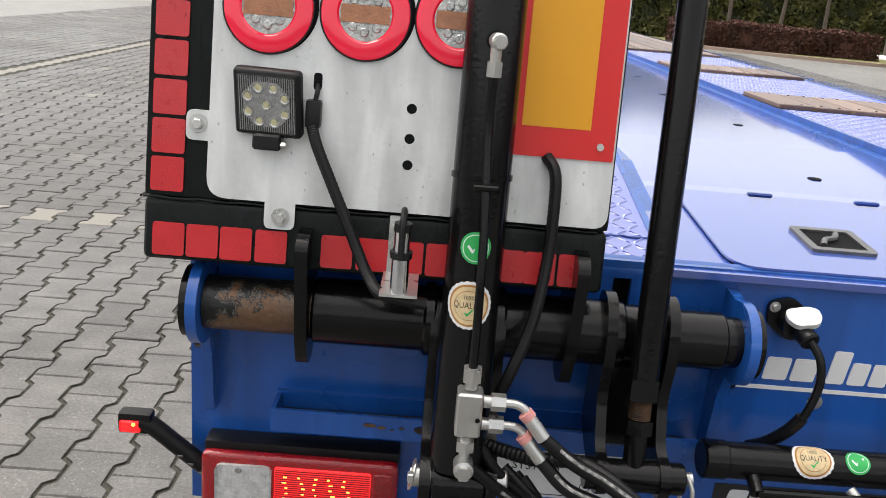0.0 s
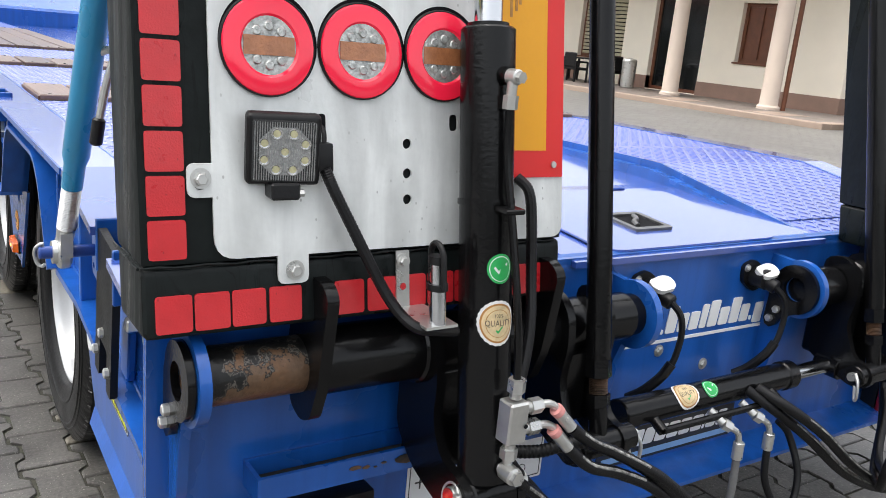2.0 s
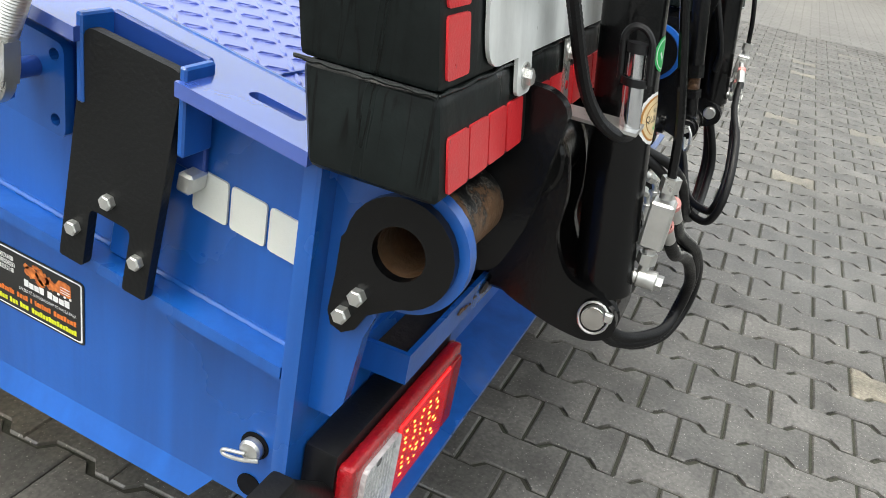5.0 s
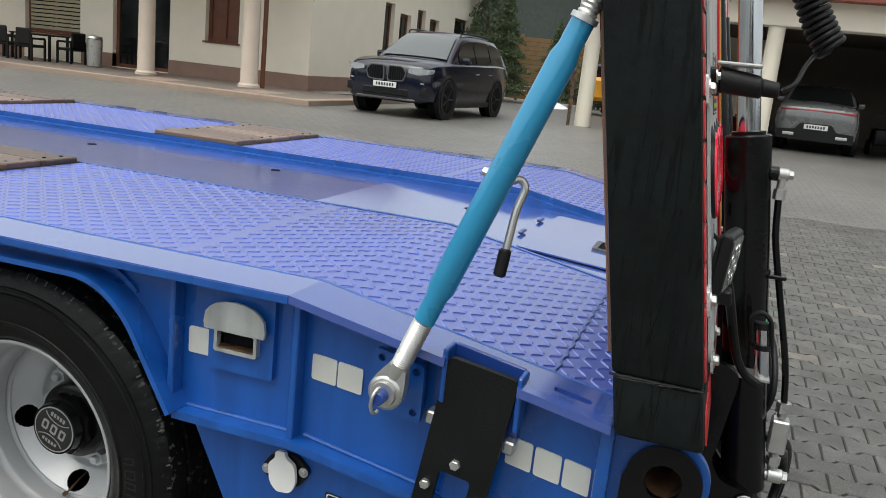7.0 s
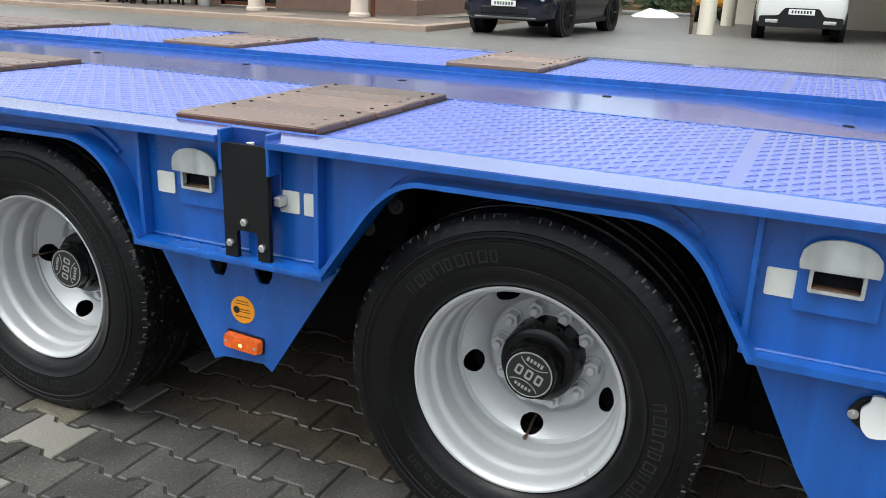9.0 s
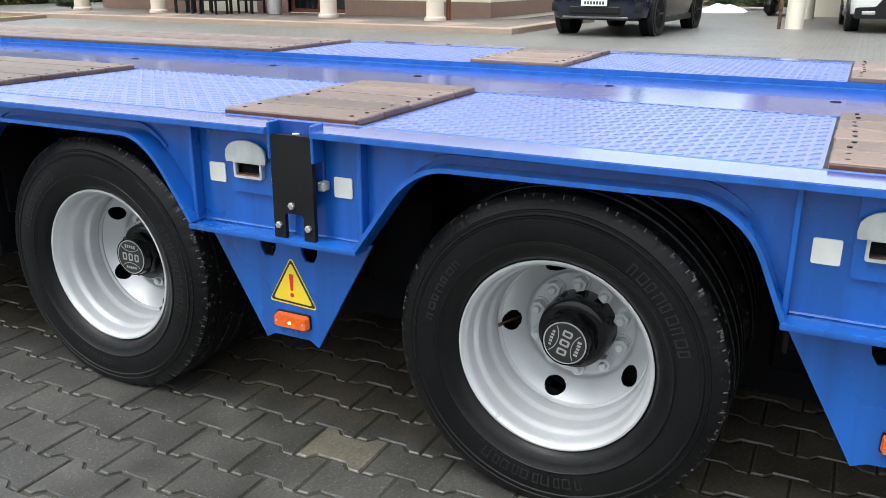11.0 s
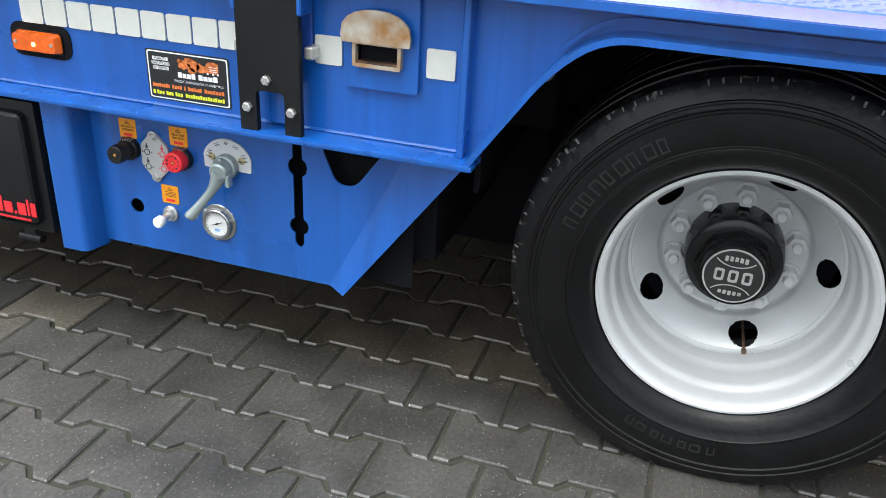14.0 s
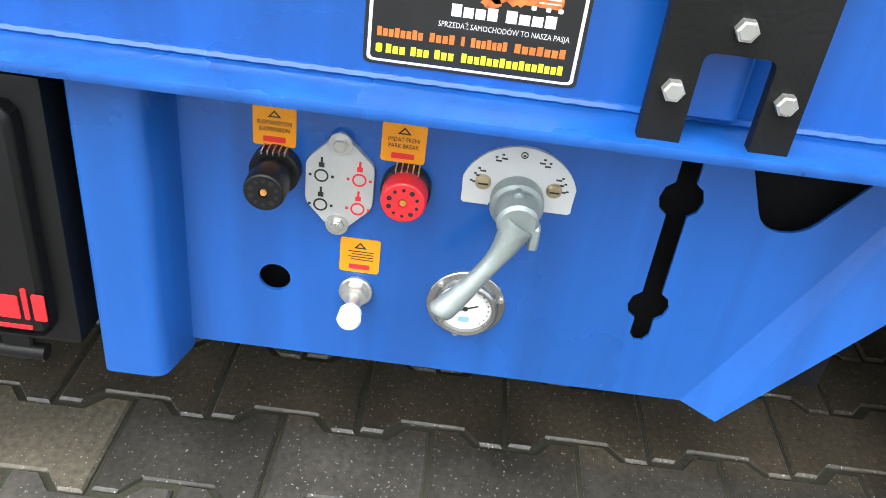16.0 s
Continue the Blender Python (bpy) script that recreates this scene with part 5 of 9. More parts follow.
def marker_lamp(y, z, x=0.072, tilt=0):
    R = Matrix.Translation((x, y, z)) @ Matrix.Rotation(radians(tilt), 4, "X")
    base = part("marker_lamp", move(plate(B(), rect(-0.052, 0.052, -0.021, 0.021, 0.008), (), "x", -0.006, 0.0), R), PLASTIC, trailer, "orange side marker lamp")
    l = B()
    plate(l, rect(-0.050, 0.050, -0.0185, 0.0185, 0.008), (), "x", -0.022, -0.006)
    for v in l.verts:
        if v.co.x < -0.018:
            v.co.y *= 0.94
            v.co.z *= 0.82
    part("lens", move(l, R), ORANGE, base)
    part("bulb", move(cyl(B(), (-0.0219, 0, -0.002), (-0.0228, 0, -0.002), 0.0042, 14), R), ORANGELIT, base)
    for s in (-1, 1):
        part("screw", move(cyl(B(), (-0.0215, s * 0.040, 0), (-0.0235, s * 0.040, 0), 0.0036, 10), R), ZINC, base)


marker_lamp(1.952, 0.358, 0.072, 3)
marker_lamp(3.333, 0.349)
marker_lamp(5.330, 0.661, 0.060)
marker_lamp(8.000, 0.661, 0.030)
# dark plate behind the lamp stands for a shaded recess
part("lamp_recess", plate(B(), rect(5.262, 5.398, 0.630, 0.694, 0.026, 5), (), "x", 0.0575, 0.0598), UNDER, trailer)

# round orange warning sticker and yellow warning sign
b = part("round_sticker", plate(B(), circle(1.957, 0.436, 0.033, 28), (), "x", 0.0705, 0.0722), ORSTICK, trailer, "round orange sticker with small print")
q = B()
for k, (z, w, o) in enumerate(((0.457, 0.016, 0), (0.450, 0.020, 0), (0.437, 0.014, -0.006), (0.431, 0.016, -0.006), (0.419, 0.020, 0))):
    box(q, 0.0700, 0.0706, 1.957 - w + o, 1.957 + w + o, z - 0.0009, z + 0.0009)
cyl(q, (0.0706, 1.974, 0.434), (0.0700, 1.974, 0.434), 0.009, 14)
part("small_print", q, PRINTK, b)
b = part("warning_sign", plate(B(), rounded([(3.264, 0.390), (3.402, 0.396), (3.334, 0.512)], 0.010, 4), (), "x", 0.0700, 0.0722), PRINTK, trailer, "yellow warning triangle with a red exclamation mark")
part("sign_rim", plate(B(), rounded([(3.260, 0.386), (3.406, 0.392), (3.334, 0.517)], 0.012, 4), (), "x", 0.0706, 0.0726), YELSIGN, b)
part("sign_face", plate(B(), rounded([(3.274, 0.396), (3.392, 0.401), (3.334, 0.502)], 0.008, 4), (), "x", 0.0694, 0.0702), YELSIGN, b)
q = plate(B(), rounded([(3.330, 0.428), (3.338, 0.428), (3.341, 0.472), (3.327, 0.472)], 0.003, 3), (), "x", 0.0688, 0.0695)
part("sign_mark", q, PRINTR, b)
part("sign_dot", plate(B(), circle(3.334, 0.416, 0.0058, 16), (), "x", 0.0688, 0.0695), PRINTR, b)


STICK_ORANGE = mk("orange_picture_print", (0.78, 0.24, 0.055), 0.5, 0, 0.55, 160, 0, 100, col2=(0.40, 0.085, 0.02))


def sticker(plane, parent_label):
    """Black dealer sticker: white edge, picture of a truck, small words, two coloured lines.
    plane maps (u, v, height) with u, v from 0 to 1."""
    def quad(b, u0, u1, v0, v1, h, r=0.0):
        pts = rounded([(u0, v0), (u1, v0), (u1, v1), (u0, v1)], r, 3) if r else [(u0, v0), (u1, v0), (u1, v1), (u0, v1)]
        return slab(b, pts, h)

    def slab(b, pts, h):
        lo, hi = [b.verts.new(plane(u, v, 0)) for u, v in pts], [b.verts.new(plane(u, v, h)) for u, v in pts]
        b.faces.new(lo), b.faces.new(hi[::-1])
        n = len(pts)
        for i in range(n):
            b.faces.new((lo[i], lo[(i + 1) % n], hi[(i + 1) % n], hi[i]))
        return b

    def letters(b, u0, u1, v0, v1, count, h, gap=0.22):
        w = (u1 - u0) / count
        for k in range(count):
            quad(b, u0 + k * w, u0 + (k + 1 - gap) * w, v0, v1 - (0.18 * (v1 - v0) if k % 3 else 0), h)

    def print_words(text, size, u, v, material, squeeze):
        o = words("sticker_words", text, size, Matrix.Identity(4), material, base, squeeze=squeeze, depth=0.0)
        for q in o.data.vertices:
            q.co = plane(u + q.co.x, v + q.co.y * 1.9, 0.0022)
    base = part("dealer_sticker", quad(B(), 0, 1, 0, 1, 0.0008, 0.05), PRINTK, trailer, parent_label)
    part("sticker_edge", quad(B(), 0.018, 0.982, 0.028, 0.972, 0.0011, 0.04), PRINTW, base)
    part("sticker_field", quad(B(), 0.034, 0.966, 0.052, 0.948, 0.0014, 0.03), PRINTK, base)
    q = B()
    rv_ = random.Random(9)
    for u, v, a, c in ((0.47, 0.76, 0.085, 0.105), (0.41, 0.83, 0.030, 0.045), (0.58, 0.77, 0.075, 0.120), (0.66, 0.73, 0.06, 0.10), (0.52, 0.88, 0.05, 0.035), (0.55, 0.66, 0.05, 0.06)):
        slab(q, [(u + a * rv_.uniform(0.65, 1.15) * math.cos(t), v + c * rv_.uniform(0.65, 1.15) * math.sin(t)) for t in [k * math.pi / 9 for k in range(18)]], 0.0017)
    slab(q, [(0.68, 0.67), (0.86, 0.66), (0.875, 0.70), (0.87, 0.86), (0.82, 0.885), (0.75, 0.875), (0.72, 0.80)], 0.0018)
    tagged(part("sticker_picture", q, STICK_ORANGE, base), kind="stuff")
    q = B()
    for v in (0.70, 0.735, 0.78):
        quad(q, 0.765, 0.862, v, v + 0.010, 0.0021)
    for u in (0.735, 0.80, 0.855):
        quad(q, u, u + 0.022, 0.635, 0.672, 0.0021, 0.008)
    tagged(part("picture_lines", q, PRINTW, base), kind="stuff")
    q = B()
    letters(q, 0.385, 0.600, 0.50, 0.605, 4, 0.0018, 0.16)
    letters(q, 0.630, 0.865, 0.50, 0.605, 4, 0.0018, 0.16)
    tagged(part("sticker_title", q, PRINTW, base), kind="stuff")
    for k, tx in enumerate(("POJAZD", "ZAKUPIONY", "W FIRMIE:")):
        quad_ = quad(B(), 0.085 - 0.015 * (k == 1), 0.275 + 0.015 * (k == 1), 0.792 - k * 0.092, 0.862 - k * 0.092, 0.0018, 0.01)
        part("sticker_corner_print", quad_, WHITE, base)
        print_words(tx, 0.052, 0.18, 0.827 - k * 0.092, PRINTK, 0.78)
    print_words("SPRZEDAŻ SAMOCHODÓW TO NASZA PASJA", 0.036, 0.63, 0.425, PRINTW, 0.80)
    q = B()
    for u0, u1, k in ((0.06, 0.275, 8), (0.30, 0.42, 4), (0.445, 0.465, 1), (0.49, 0.66, 7), (0.69, 0.93, 7)):
        letters(q, u0, u1, 0.255, 0.335, k, 0.0018)
    tagged(part("sticker_name_line", q, PRINTO, base), kind="stuff")
    q = B()
    quad(q, 0.058, 0.088, 0.110, 0.190, 0.0018, 0.02)
    for u0, u1, k in ((0.105, 0.20, 3), (0.22, 0.31, 3), (0.33, 0.425, 3), (0.455, 0.93, 16)):
        letters(q, u0, u1, 0.110, 0.190, k, 0.0018)
    tagged(part("sticker_contact_line", q, PRINTY, base), kind="stuff")
    return base


def side_plane(y0, y1, z0a, z0b, h, x):
    """u runs from the front (y0) towards the rear (y1)."""
    return lambda u, v, d: Vector((x - d, y0 + (y1 - y0) * u, z0a + (z0b - z0a) * u + h * v))


sticker(side_plane(5.102, 4.931, 0.5845, 0.5845, 0.092, 0.0598), "black dealer sticker with white edge and coloured print")
sticker(side_plane(0.588, 0.436, 0.400, 0.386, 0.088, 0.0715), "black dealer sticker with white edge and coloured print")

# lidded sockets on the side and rear
def lid_socket(R, label="round socket with a white flip lid", raised=None, proud=0.031):
    base = part("socket", move(plate(B(), rounded([(-0.049, 0.0), (-0.024, -0.030), (0.024, -0.030), (0.049, 0.0), (0.024, 0.030), (-0.024, 0.030)], 0.012, 3), (), "x", -0.010, 0), R), PLASTIC, trailer, label)
    part("barrel", move(cyl(B(), (-0.010, 0, 0), (-proud + 0.001, 0, 0), 0.023, 24), R), PLASTIC, base)
    lid = rounded([(-0.026, -0.018), (-0.014, -0.036), (0.014, -0.036), (0.026, -0.018), (0.026, 0.016), (0.010, 0.028), (0.010, 0.040), (-0.010, 0.040), (-0.010, 0.028), (-0.026, 0.016)], 0.008, 3)
    if raised:
        lift = Matrix.Translation(raised) @ Matrix.Rotation(radians(28), 4, "X") @ Matrix.Rotation(radians(-12), 4, "Y")
        o2 = rounded([(-0.025, 0.014), (-0.027, -0.004), (-0.015, -0.021), (0.018, -0.021), (0.027, -0.008), (0.025, 0.011), (0.009, 0.018)], 0.008, 4)
        part("lid", move(plate(B(), o2, (), "z", 0.0, 0.010), lift), WHITE, base, "white lid")
    else:
        part("lid", move(plate(B(), lid, (), "x", -proud - 0.008, -proud), R), WHITE, base, "white lid")
    for s in (-1, 1):
        part("screw", move(bolt(B(), (-0.010, s * 0.0365, 0), (-1, 0, 0), 0.006, 0.006), R), ZINC, base)
    return base


lid_socket(Matrix.Translation((0.072, 0.664, 0.512)) @ Matrix.Rotation(radians(-8), 4, "X"), proud=0.015)
b = part("tow_eye_bolt", cyl(B(), (0.072, 0.184, 0.353), (0.058, 0.184, 0.353), 0.0145, 20, bev=0.003), ZINC, trailer, "zinc plated pin with a spring clip")
part("clip", tube(B(), [(0.056, 0.168, 0.349), (0.053, 0.190, 0.343), (0.053, 0.212, 0.340), (0.054, 0.214, 0.346), (0.055, 0.186, 0.352)], 0.0025, 8), ZINC, b)
# dark discs laid on the skirt stand for two shaded holes
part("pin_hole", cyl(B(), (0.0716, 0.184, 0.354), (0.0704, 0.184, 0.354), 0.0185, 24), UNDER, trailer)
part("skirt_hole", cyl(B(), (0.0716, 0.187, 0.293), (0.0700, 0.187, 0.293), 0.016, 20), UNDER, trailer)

# bracket, pin and turnbuckle that hold the ramp
def turnbuckle(mirror):
    mx = (lambda b: flipx(b)) if mirror else (lambda b: b)
    plate_b = plate(B(), rounded([(0.414, 0.674), (0.500, 0.690), (0.500, 0.788), (0.414, 0.772)], 0.010, 3), [circle(0.427, 0.692, 0.0065, 10), circle(0.427, 0.760, 0.0065, 10), circle(0.487, 0.704, 0.0065, 10), circle(0.487, 0.772, 0.0065, 10)], "x", 0.026, 0.038)
    base = part("turnbuckle_bracket", mx(plate_b), BLUE, trailer, "blue bracket plate with a clevis pin")
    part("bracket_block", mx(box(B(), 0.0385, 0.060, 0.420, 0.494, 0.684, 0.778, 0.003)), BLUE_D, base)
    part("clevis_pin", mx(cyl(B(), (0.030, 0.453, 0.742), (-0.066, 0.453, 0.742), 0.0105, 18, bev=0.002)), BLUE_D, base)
    ring = [(-0.058, 0.453, 0.757), (-0.063, 0.455, 0.756), (-0.070, 0.458, 0.748), (-0.071, 0.460, 0.735), (-0.067, 0.459, 0.722), (-0.060, 0.456, 0.718), (-0.057, 0.453, 0.722)]
    part("linch_pin", mx(tube(B(), ring, 0.0030, 8, 4)), ZINC, base)
    part("pin_collar", mx(lathe(B(), [(-0.006, 0.0106), (-0.006, 0.0190), (0.002, 0.0205), (0.002, 0.0106)], (-0.040, 0.453, 0.742), (1, 0, 0), 28, True)), ZINC, base)
    A, Bp = Vector((-0.028, 0.453, 0.742)), Vector((0.008, 0.240, 1.30))
    d = (Bp - A).normalized()
    far = A + d * 1.05
    eye = B()
    lathe(eye, [(-0.010, 0.0125), (-0.011, 0.0225), (-0.009, 0.0265), (-0.006, 0.0285), (0.006, 0.0285), (0.009, 0.0265), (0.011, 0.0225), (0.010, 0.0125)], A, (1, 0, 0), 36, True)
    nv = Vector((0, -d.z, d.y)).normalized()
    neck = [A + nv * 0.0272 + d * 0.006, A + nv * 0.0240 + d * 0.022, A + nv * 0.0155 + d * 0.046, A - nv * 0.0155 + d * 0.046, A - nv * 0.0240 + d * 0.022, A - nv * 0.0272 + d * 0.006]
    plate(eye, [(p.y, p.z) for p in neck], (), "x", A.x - 0.0085, A.x + 0.0105)
    cyl(eye, A + d * 0.026, A + d * 0.050, 0.0130, 24, 0.0155)
    part("rod_eye", mx(eye), ZINC, base, "forged zinc rod eye")
    th = B()
    lathe(th, [(0.048 + k * 0.0016, 0.0156 if k % 2 else 0.0142) for k in range(52)], A, d, 24)
    part("threaded_rod", mx(th), ZINC, base, "", False)
    body = B()
    lathe(body, [(0.128, 0.0130), (0.128, 0.0165), (0.170, 0.0165), (0.186, 0.0205), (0.552, 0.0205), (0.568, 0.0165), (0.606, 0.0165), (0.606, 0.0130)], A, d, 32)
    tb = part("turnbuckle_tube", mx(body), TEAL, trailer, "light blue turnbuckle tube", False)
    part("lock_nut", mx(cyl(B(), A + d * 0.606, A + d * 0.614, 0.0195, 20)), ZINC, tb)
    up = B()
    lathe(up, [(0.614 + k * 0.0035, 0.0145 if k % 2 else 0.0125) for k in range(80)], A, d, 20)
    part("upper_rod", mx(up), ZINC, tb, "", False)
    c = A + d * 0.366
    part("grub_screw", mx(bolt(B(), c + Vector((0.0, 0.012, 0.005)), (0, 1, 0.35), 0.0072, 0.014, False)), ZINC, tb)
    hd = [c + Vector((0.012, -0.010, -0.004)), c + Vector((0.024, -0.024, 0.001)), c + Vector((0.025, -0.033, -0.012)), (0.012, 0.297, 1.040), (0.003, 0.302, 0.990), (-0.002, 0.306, 0.958)]
    part("crank_handle", mx(tube(B(), hd, 0.0060, 10, 6)), ZINC, tb)
    part("handle_grip", mx(cyl(B(), (0.0015, 0.3030, 0.985), (-0.0035, 0.3070, 0.944), 0.0095, 14, bev=0.003)), PLASTIC, tb)


turnbuckle(False)
turnbuckle(True)

# ---- control panel ----
PXX = 0.080


def label_card(y, z, w, h, lines, name):
    base = part("warning_label", plate(B(), rect(y - w / 2, y + w / 2, z - h / 2, z + h / 2, 0.003), (), "x", PXX - 0.0012, PXX + 0.0005), ORSTICK, trailer, "orange warning label with black print")
    part("label_symbol", plate(B(), [(y - 0.006, z + h * 0.22), (y + 0.006, z + h * 0.22), (y, z + h * 0.40)], [[(y - 0.0035, z + h * 0.25), (y + 0.0035, z + h * 0.25), (y, z + h * 0.35)]], "x", PXX - 0.0016, PXX - 0.0010), PRINTK, base)
    for k, tx in enumerate(lines):
        words("label_words", tx, 0.0058, pose(PXX - 0.0014, y, z + h * 0.08 - k * 0.0062, 90, 0, -90), PRINTK, base, squeeze=0.82, depth=0.0002)
    part("label_mark", plate(B(), rect(y - w * 0.26, y + w * 0.26, z - h * 0.40, z - h * 0.26, 0.001), (), "x", PXX - 0.0016, PXX - 0.0010), PRINTR, base)
    return base


label_card(5.177, 0.5075, 0.038, 0.038, ("SUSPANSIYON", "SUSPENSION"), "a")
label_card(5.064, 0.5075, 0.039, 0.038, ("IMDAT FRENI", "PARK BREAK"), "b")
b = label_card(5.0955, 0.3835, 0.038, 0.038, (), "c")
q = B()
for k in range(4):
    box(q, PXX - 0.0016, PXX - 0.0010, 5.0955 - 0.013, 5.0955 + 0.011 - 0.003 * (k % 2), 0.3880 - k * 0.0030, 0.3888 - k * 0.0030)
part("label_print", q, PRINTK, b)


def knob(y, z, m1, name, label, pull, rh):
    """Push knob: ribbed barrel in a collar, pulled-out head with a dished rim."""
    base = part(name, cyl(B(), (PXX, y, z), (PXX - 0.014 - pull, y, z), 0.0165, 28, bev=0.002), PLASTIC, trailer, label)
    cl = B()
    lathe(cl, [(0.0, 0.0225), (0.012, 0.0225), (0.014, 0.0205), (0.014, 0.0160)], (PXX, y, z), (-1, 0, 0), 36)
    part("collar", cl, PLASTIC, base, "", False)
    for k in range(5):
        part("collar_rib", box(B(), PXX - 0.016, PXX - 0.002, y - 0.010 + k * 0.005 - 0.0006, y - 0.010 + k * 0.005 + 0.0006, z + 0.0188, z + 0.0226), ZINC, base)
    x0 = PXX - pull
    hd = B()
    lathe(hd, [(0.012, 0.010), (0.014, rh * 0.90), (0.020, rh), (0.036, rh * 0.985), (0.0395, rh * 0.93), (0.0405, rh * 0.86), (0.0405, 0.0045), (0.0385, 0.0040), (0.0385, 0.0)], (x0, y, z), (-1, 0, 0.02), 36)
    part("knob_head", hd, m1, base, "", False)
    part("centre_screw", cyl(B(), (x0 - 0.037, y, z + 0.001), (x0 - 0.0405, y, z + 0.001), 0.0030, 10), GOLDD, base)
    for k in range(10):
        a = 2 * math.pi * k / 10 + 0.3
        cy_, cz_ = y + rh * 0.62 * math.cos(a), z + 0.001 + rh * 0.62 * math.sin(a)
        part("knob_mark", cyl(B(), (x0 - 0.0403, cy_, cz_), (x0 - 0.0409, cy_, cz_), 0.0017 if k % 3 else 0.0024, 8), PRINTK, base)


knob(5.175, 0.468, PLASTIC, "suspension_knob", "black push knob", 0.010, 0.0185)
knob(5.058, 0.466, REDKNOB, "brake_knob", "red push knob", -0.006, 0.0205)
PLATEG = mk("etched_grey_plate", (0.50, 0.51, 0.51), 0.45, 0.3, 0.12, 30, 0.05, 220)
hexp = rounded([(5.148, 0.482), (5.120, 0.511), (5.116, 0.511), (5.087, 0.482), (5.087, 0.440), (5.116, 0.409), (5.120, 0.409), (5.148, 0.440)], 0.006, 3)
b = part("valve_plate", plate(B(), hexp, (), "x", PXX - 0.006, PXX), PLATEG, trailer, "grey metal plate with red and black symbols")
for z in (0.502, 0.419):
    part("bolt", bolt(B(), (PXX - 0.006, 5.118, z), (-1, 0, 0), 0.007, 0.007), ZINC, b)
for y, m1 in ((5.134, PRINTK), (5.100, PRINTR)):
    for z in (0.468, 0.438):
        q = B()
        plate(q, circle(y, z, 0.0065, 16), [circle(y, z, 0.0050, 16)], "x", PXX - 0.0066, PXX - 0.0058)
        box(q, PXX - 0.0066, PXX - 0.0058, y - 0.0025, y + 0.0025, z + 0.0085, z + 0.013)
        box(q, PXX - 0.0066, PXX - 0.0058, y - 0.0010, y + 0.0010, z + 0.0125, z + 0.0185)
        for s in (-1, 1):
            box(q, PXX - 0.0066, PXX - 0.0058, y + s * 0.010 - 0.0012, y + s * 0.010 + 0.0012, z - 0.0012, z + 0.0012)
        part("symbol", q, m1, b)
# push button
b = B()
cyl(b, (PXX, 5.097, 0.343), (PXX - 0.006, 5.097, 0.343), 0.0165, 20, bev=0.001)
cyl(b, (PXX - 0.006, 5.097, 0.343), (PXX - 0.014, 5.097, 0.343), 0.0125, 6)
cyl(b, (PXX - 0.014, 5.097, 0.343), (PXX - 0.036, 5.097, 0.341), 0.0065, 14)
q = part("test_button", b, ZINC, trailer, "metal push button")
b = B()
lathe(b, [(0.030, 0.006), (0.034, 0.0105), (0.046, 0.0115), (0.050, 0.009), (0.051, 0.0)], (PXX, 5.097, 0.343), (-1, 0, -0.05), 20)
part("button_head", b, WHITE, q, "", False)
# lever with its half round scale
SCALEW = mk("pale_grey_scale", (0.60, 0.61, 0.62), 0.4, 0.1, 0.06, 25, 0.03, 200)
BRASS = mk("pale_brass", (0.55, 0.45, 0.28), 0.35, 0.8, 0.15, 40, 0.03, 200)
arc = [(5.0085, 0.468), *[(4.959 + 0.053 * math.cos(a), 0.469 + 0.051 * math.sin(a)) for a in [radians(18 + 144 * k / 16) for k in range(17)]], (4.9095, 0.468), (4.9095, 0.461), (4.912, 0.459), (4.934, 0.459), (4.938, 0.470), (4.949, 0.478), (4.969, 0.478), (4.980, 0.470), (4.984, 0.459), (5.006, 0.459), (5.0085, 0.461)]
b = part("lever_scale", plate(B(), arc, (), "x", PXX - 0.004, PXX), SCALEW, trailer, "white half round scale of the height lever")
for y in (4.928, 4.991):
    part("brass_screw", lathe(B(), [(0.0, 0.0072), (0.002, 0.0070), (0.004, 0.0050), (0.0045, 0.0)], (PXX - 0.004, y, 0.482), (-1, 0, 0), 18), BRASS, b, "", False)
    part("screw_slot", box(B(), PXX - 0.0092, PXX - 0.0084, y - 0.0045, y + 0.0045, 0.4813, 0.4827), PRINTK, b)
q = B()
for a in (16, 26, 34, 58, 66, 90, 114, 122, 146, 154, 164):
    for k in (0.0405, 0.0445) if a not in (90,) else (0.042,):
        c, s = math.cos(radians(a)), math.sin(radians(a))
        w_ = 0.0026 if k < 0.042 else 0.0012
        box(q, PXX - 0.0047, PXX - 0.0038, 4.959 + k * c - w_, 4.959 + k * c + w_, 0.470 + k * s - 0.0007, 0.470 + k * s + 0.0007)
plate(q, circle(4.959, 0.5125, 0.0032, 14), [circle(4.959, 0.5125, 0.0024, 14)], "x", PXX - 0.0047, PXX - 0.0038)
part("scale_print", q, PRINTK, b)
lv = B()
cyl(lv, (PXX, 4.959, 0.468), (PXX - 0.020, 4.959, 0.467), 0.0240, 28, bev=0.003)
cyl(lv, (PXX - 0.018, 4.959, 0.467), (PXX - 0.042, 4.958, 0.465), 0.0195, 28, 0.0185, bev=0.003)
cyl(lv, (PXX - 0.019, 4.960, 0.484), (PXX - 0.030, 4.960, 0.484), 0.0050, 10, bev=0.001)
box(lv, PXX - 0.040, PXX - 0.024, 4.937, 4.946, 0.438, 0.462, 0.002)
pts = [(PXX - 0.034, 4.957, 0.462), (PXX - 0.043, 4.969, 0.434), (PXX - 0.052, 4.990, 0.404), (PXX - 0.057, 5.008, 0.381), (PXX - 0.059, 5.017, 0.371)]
line = smooth_line(pts, 5)
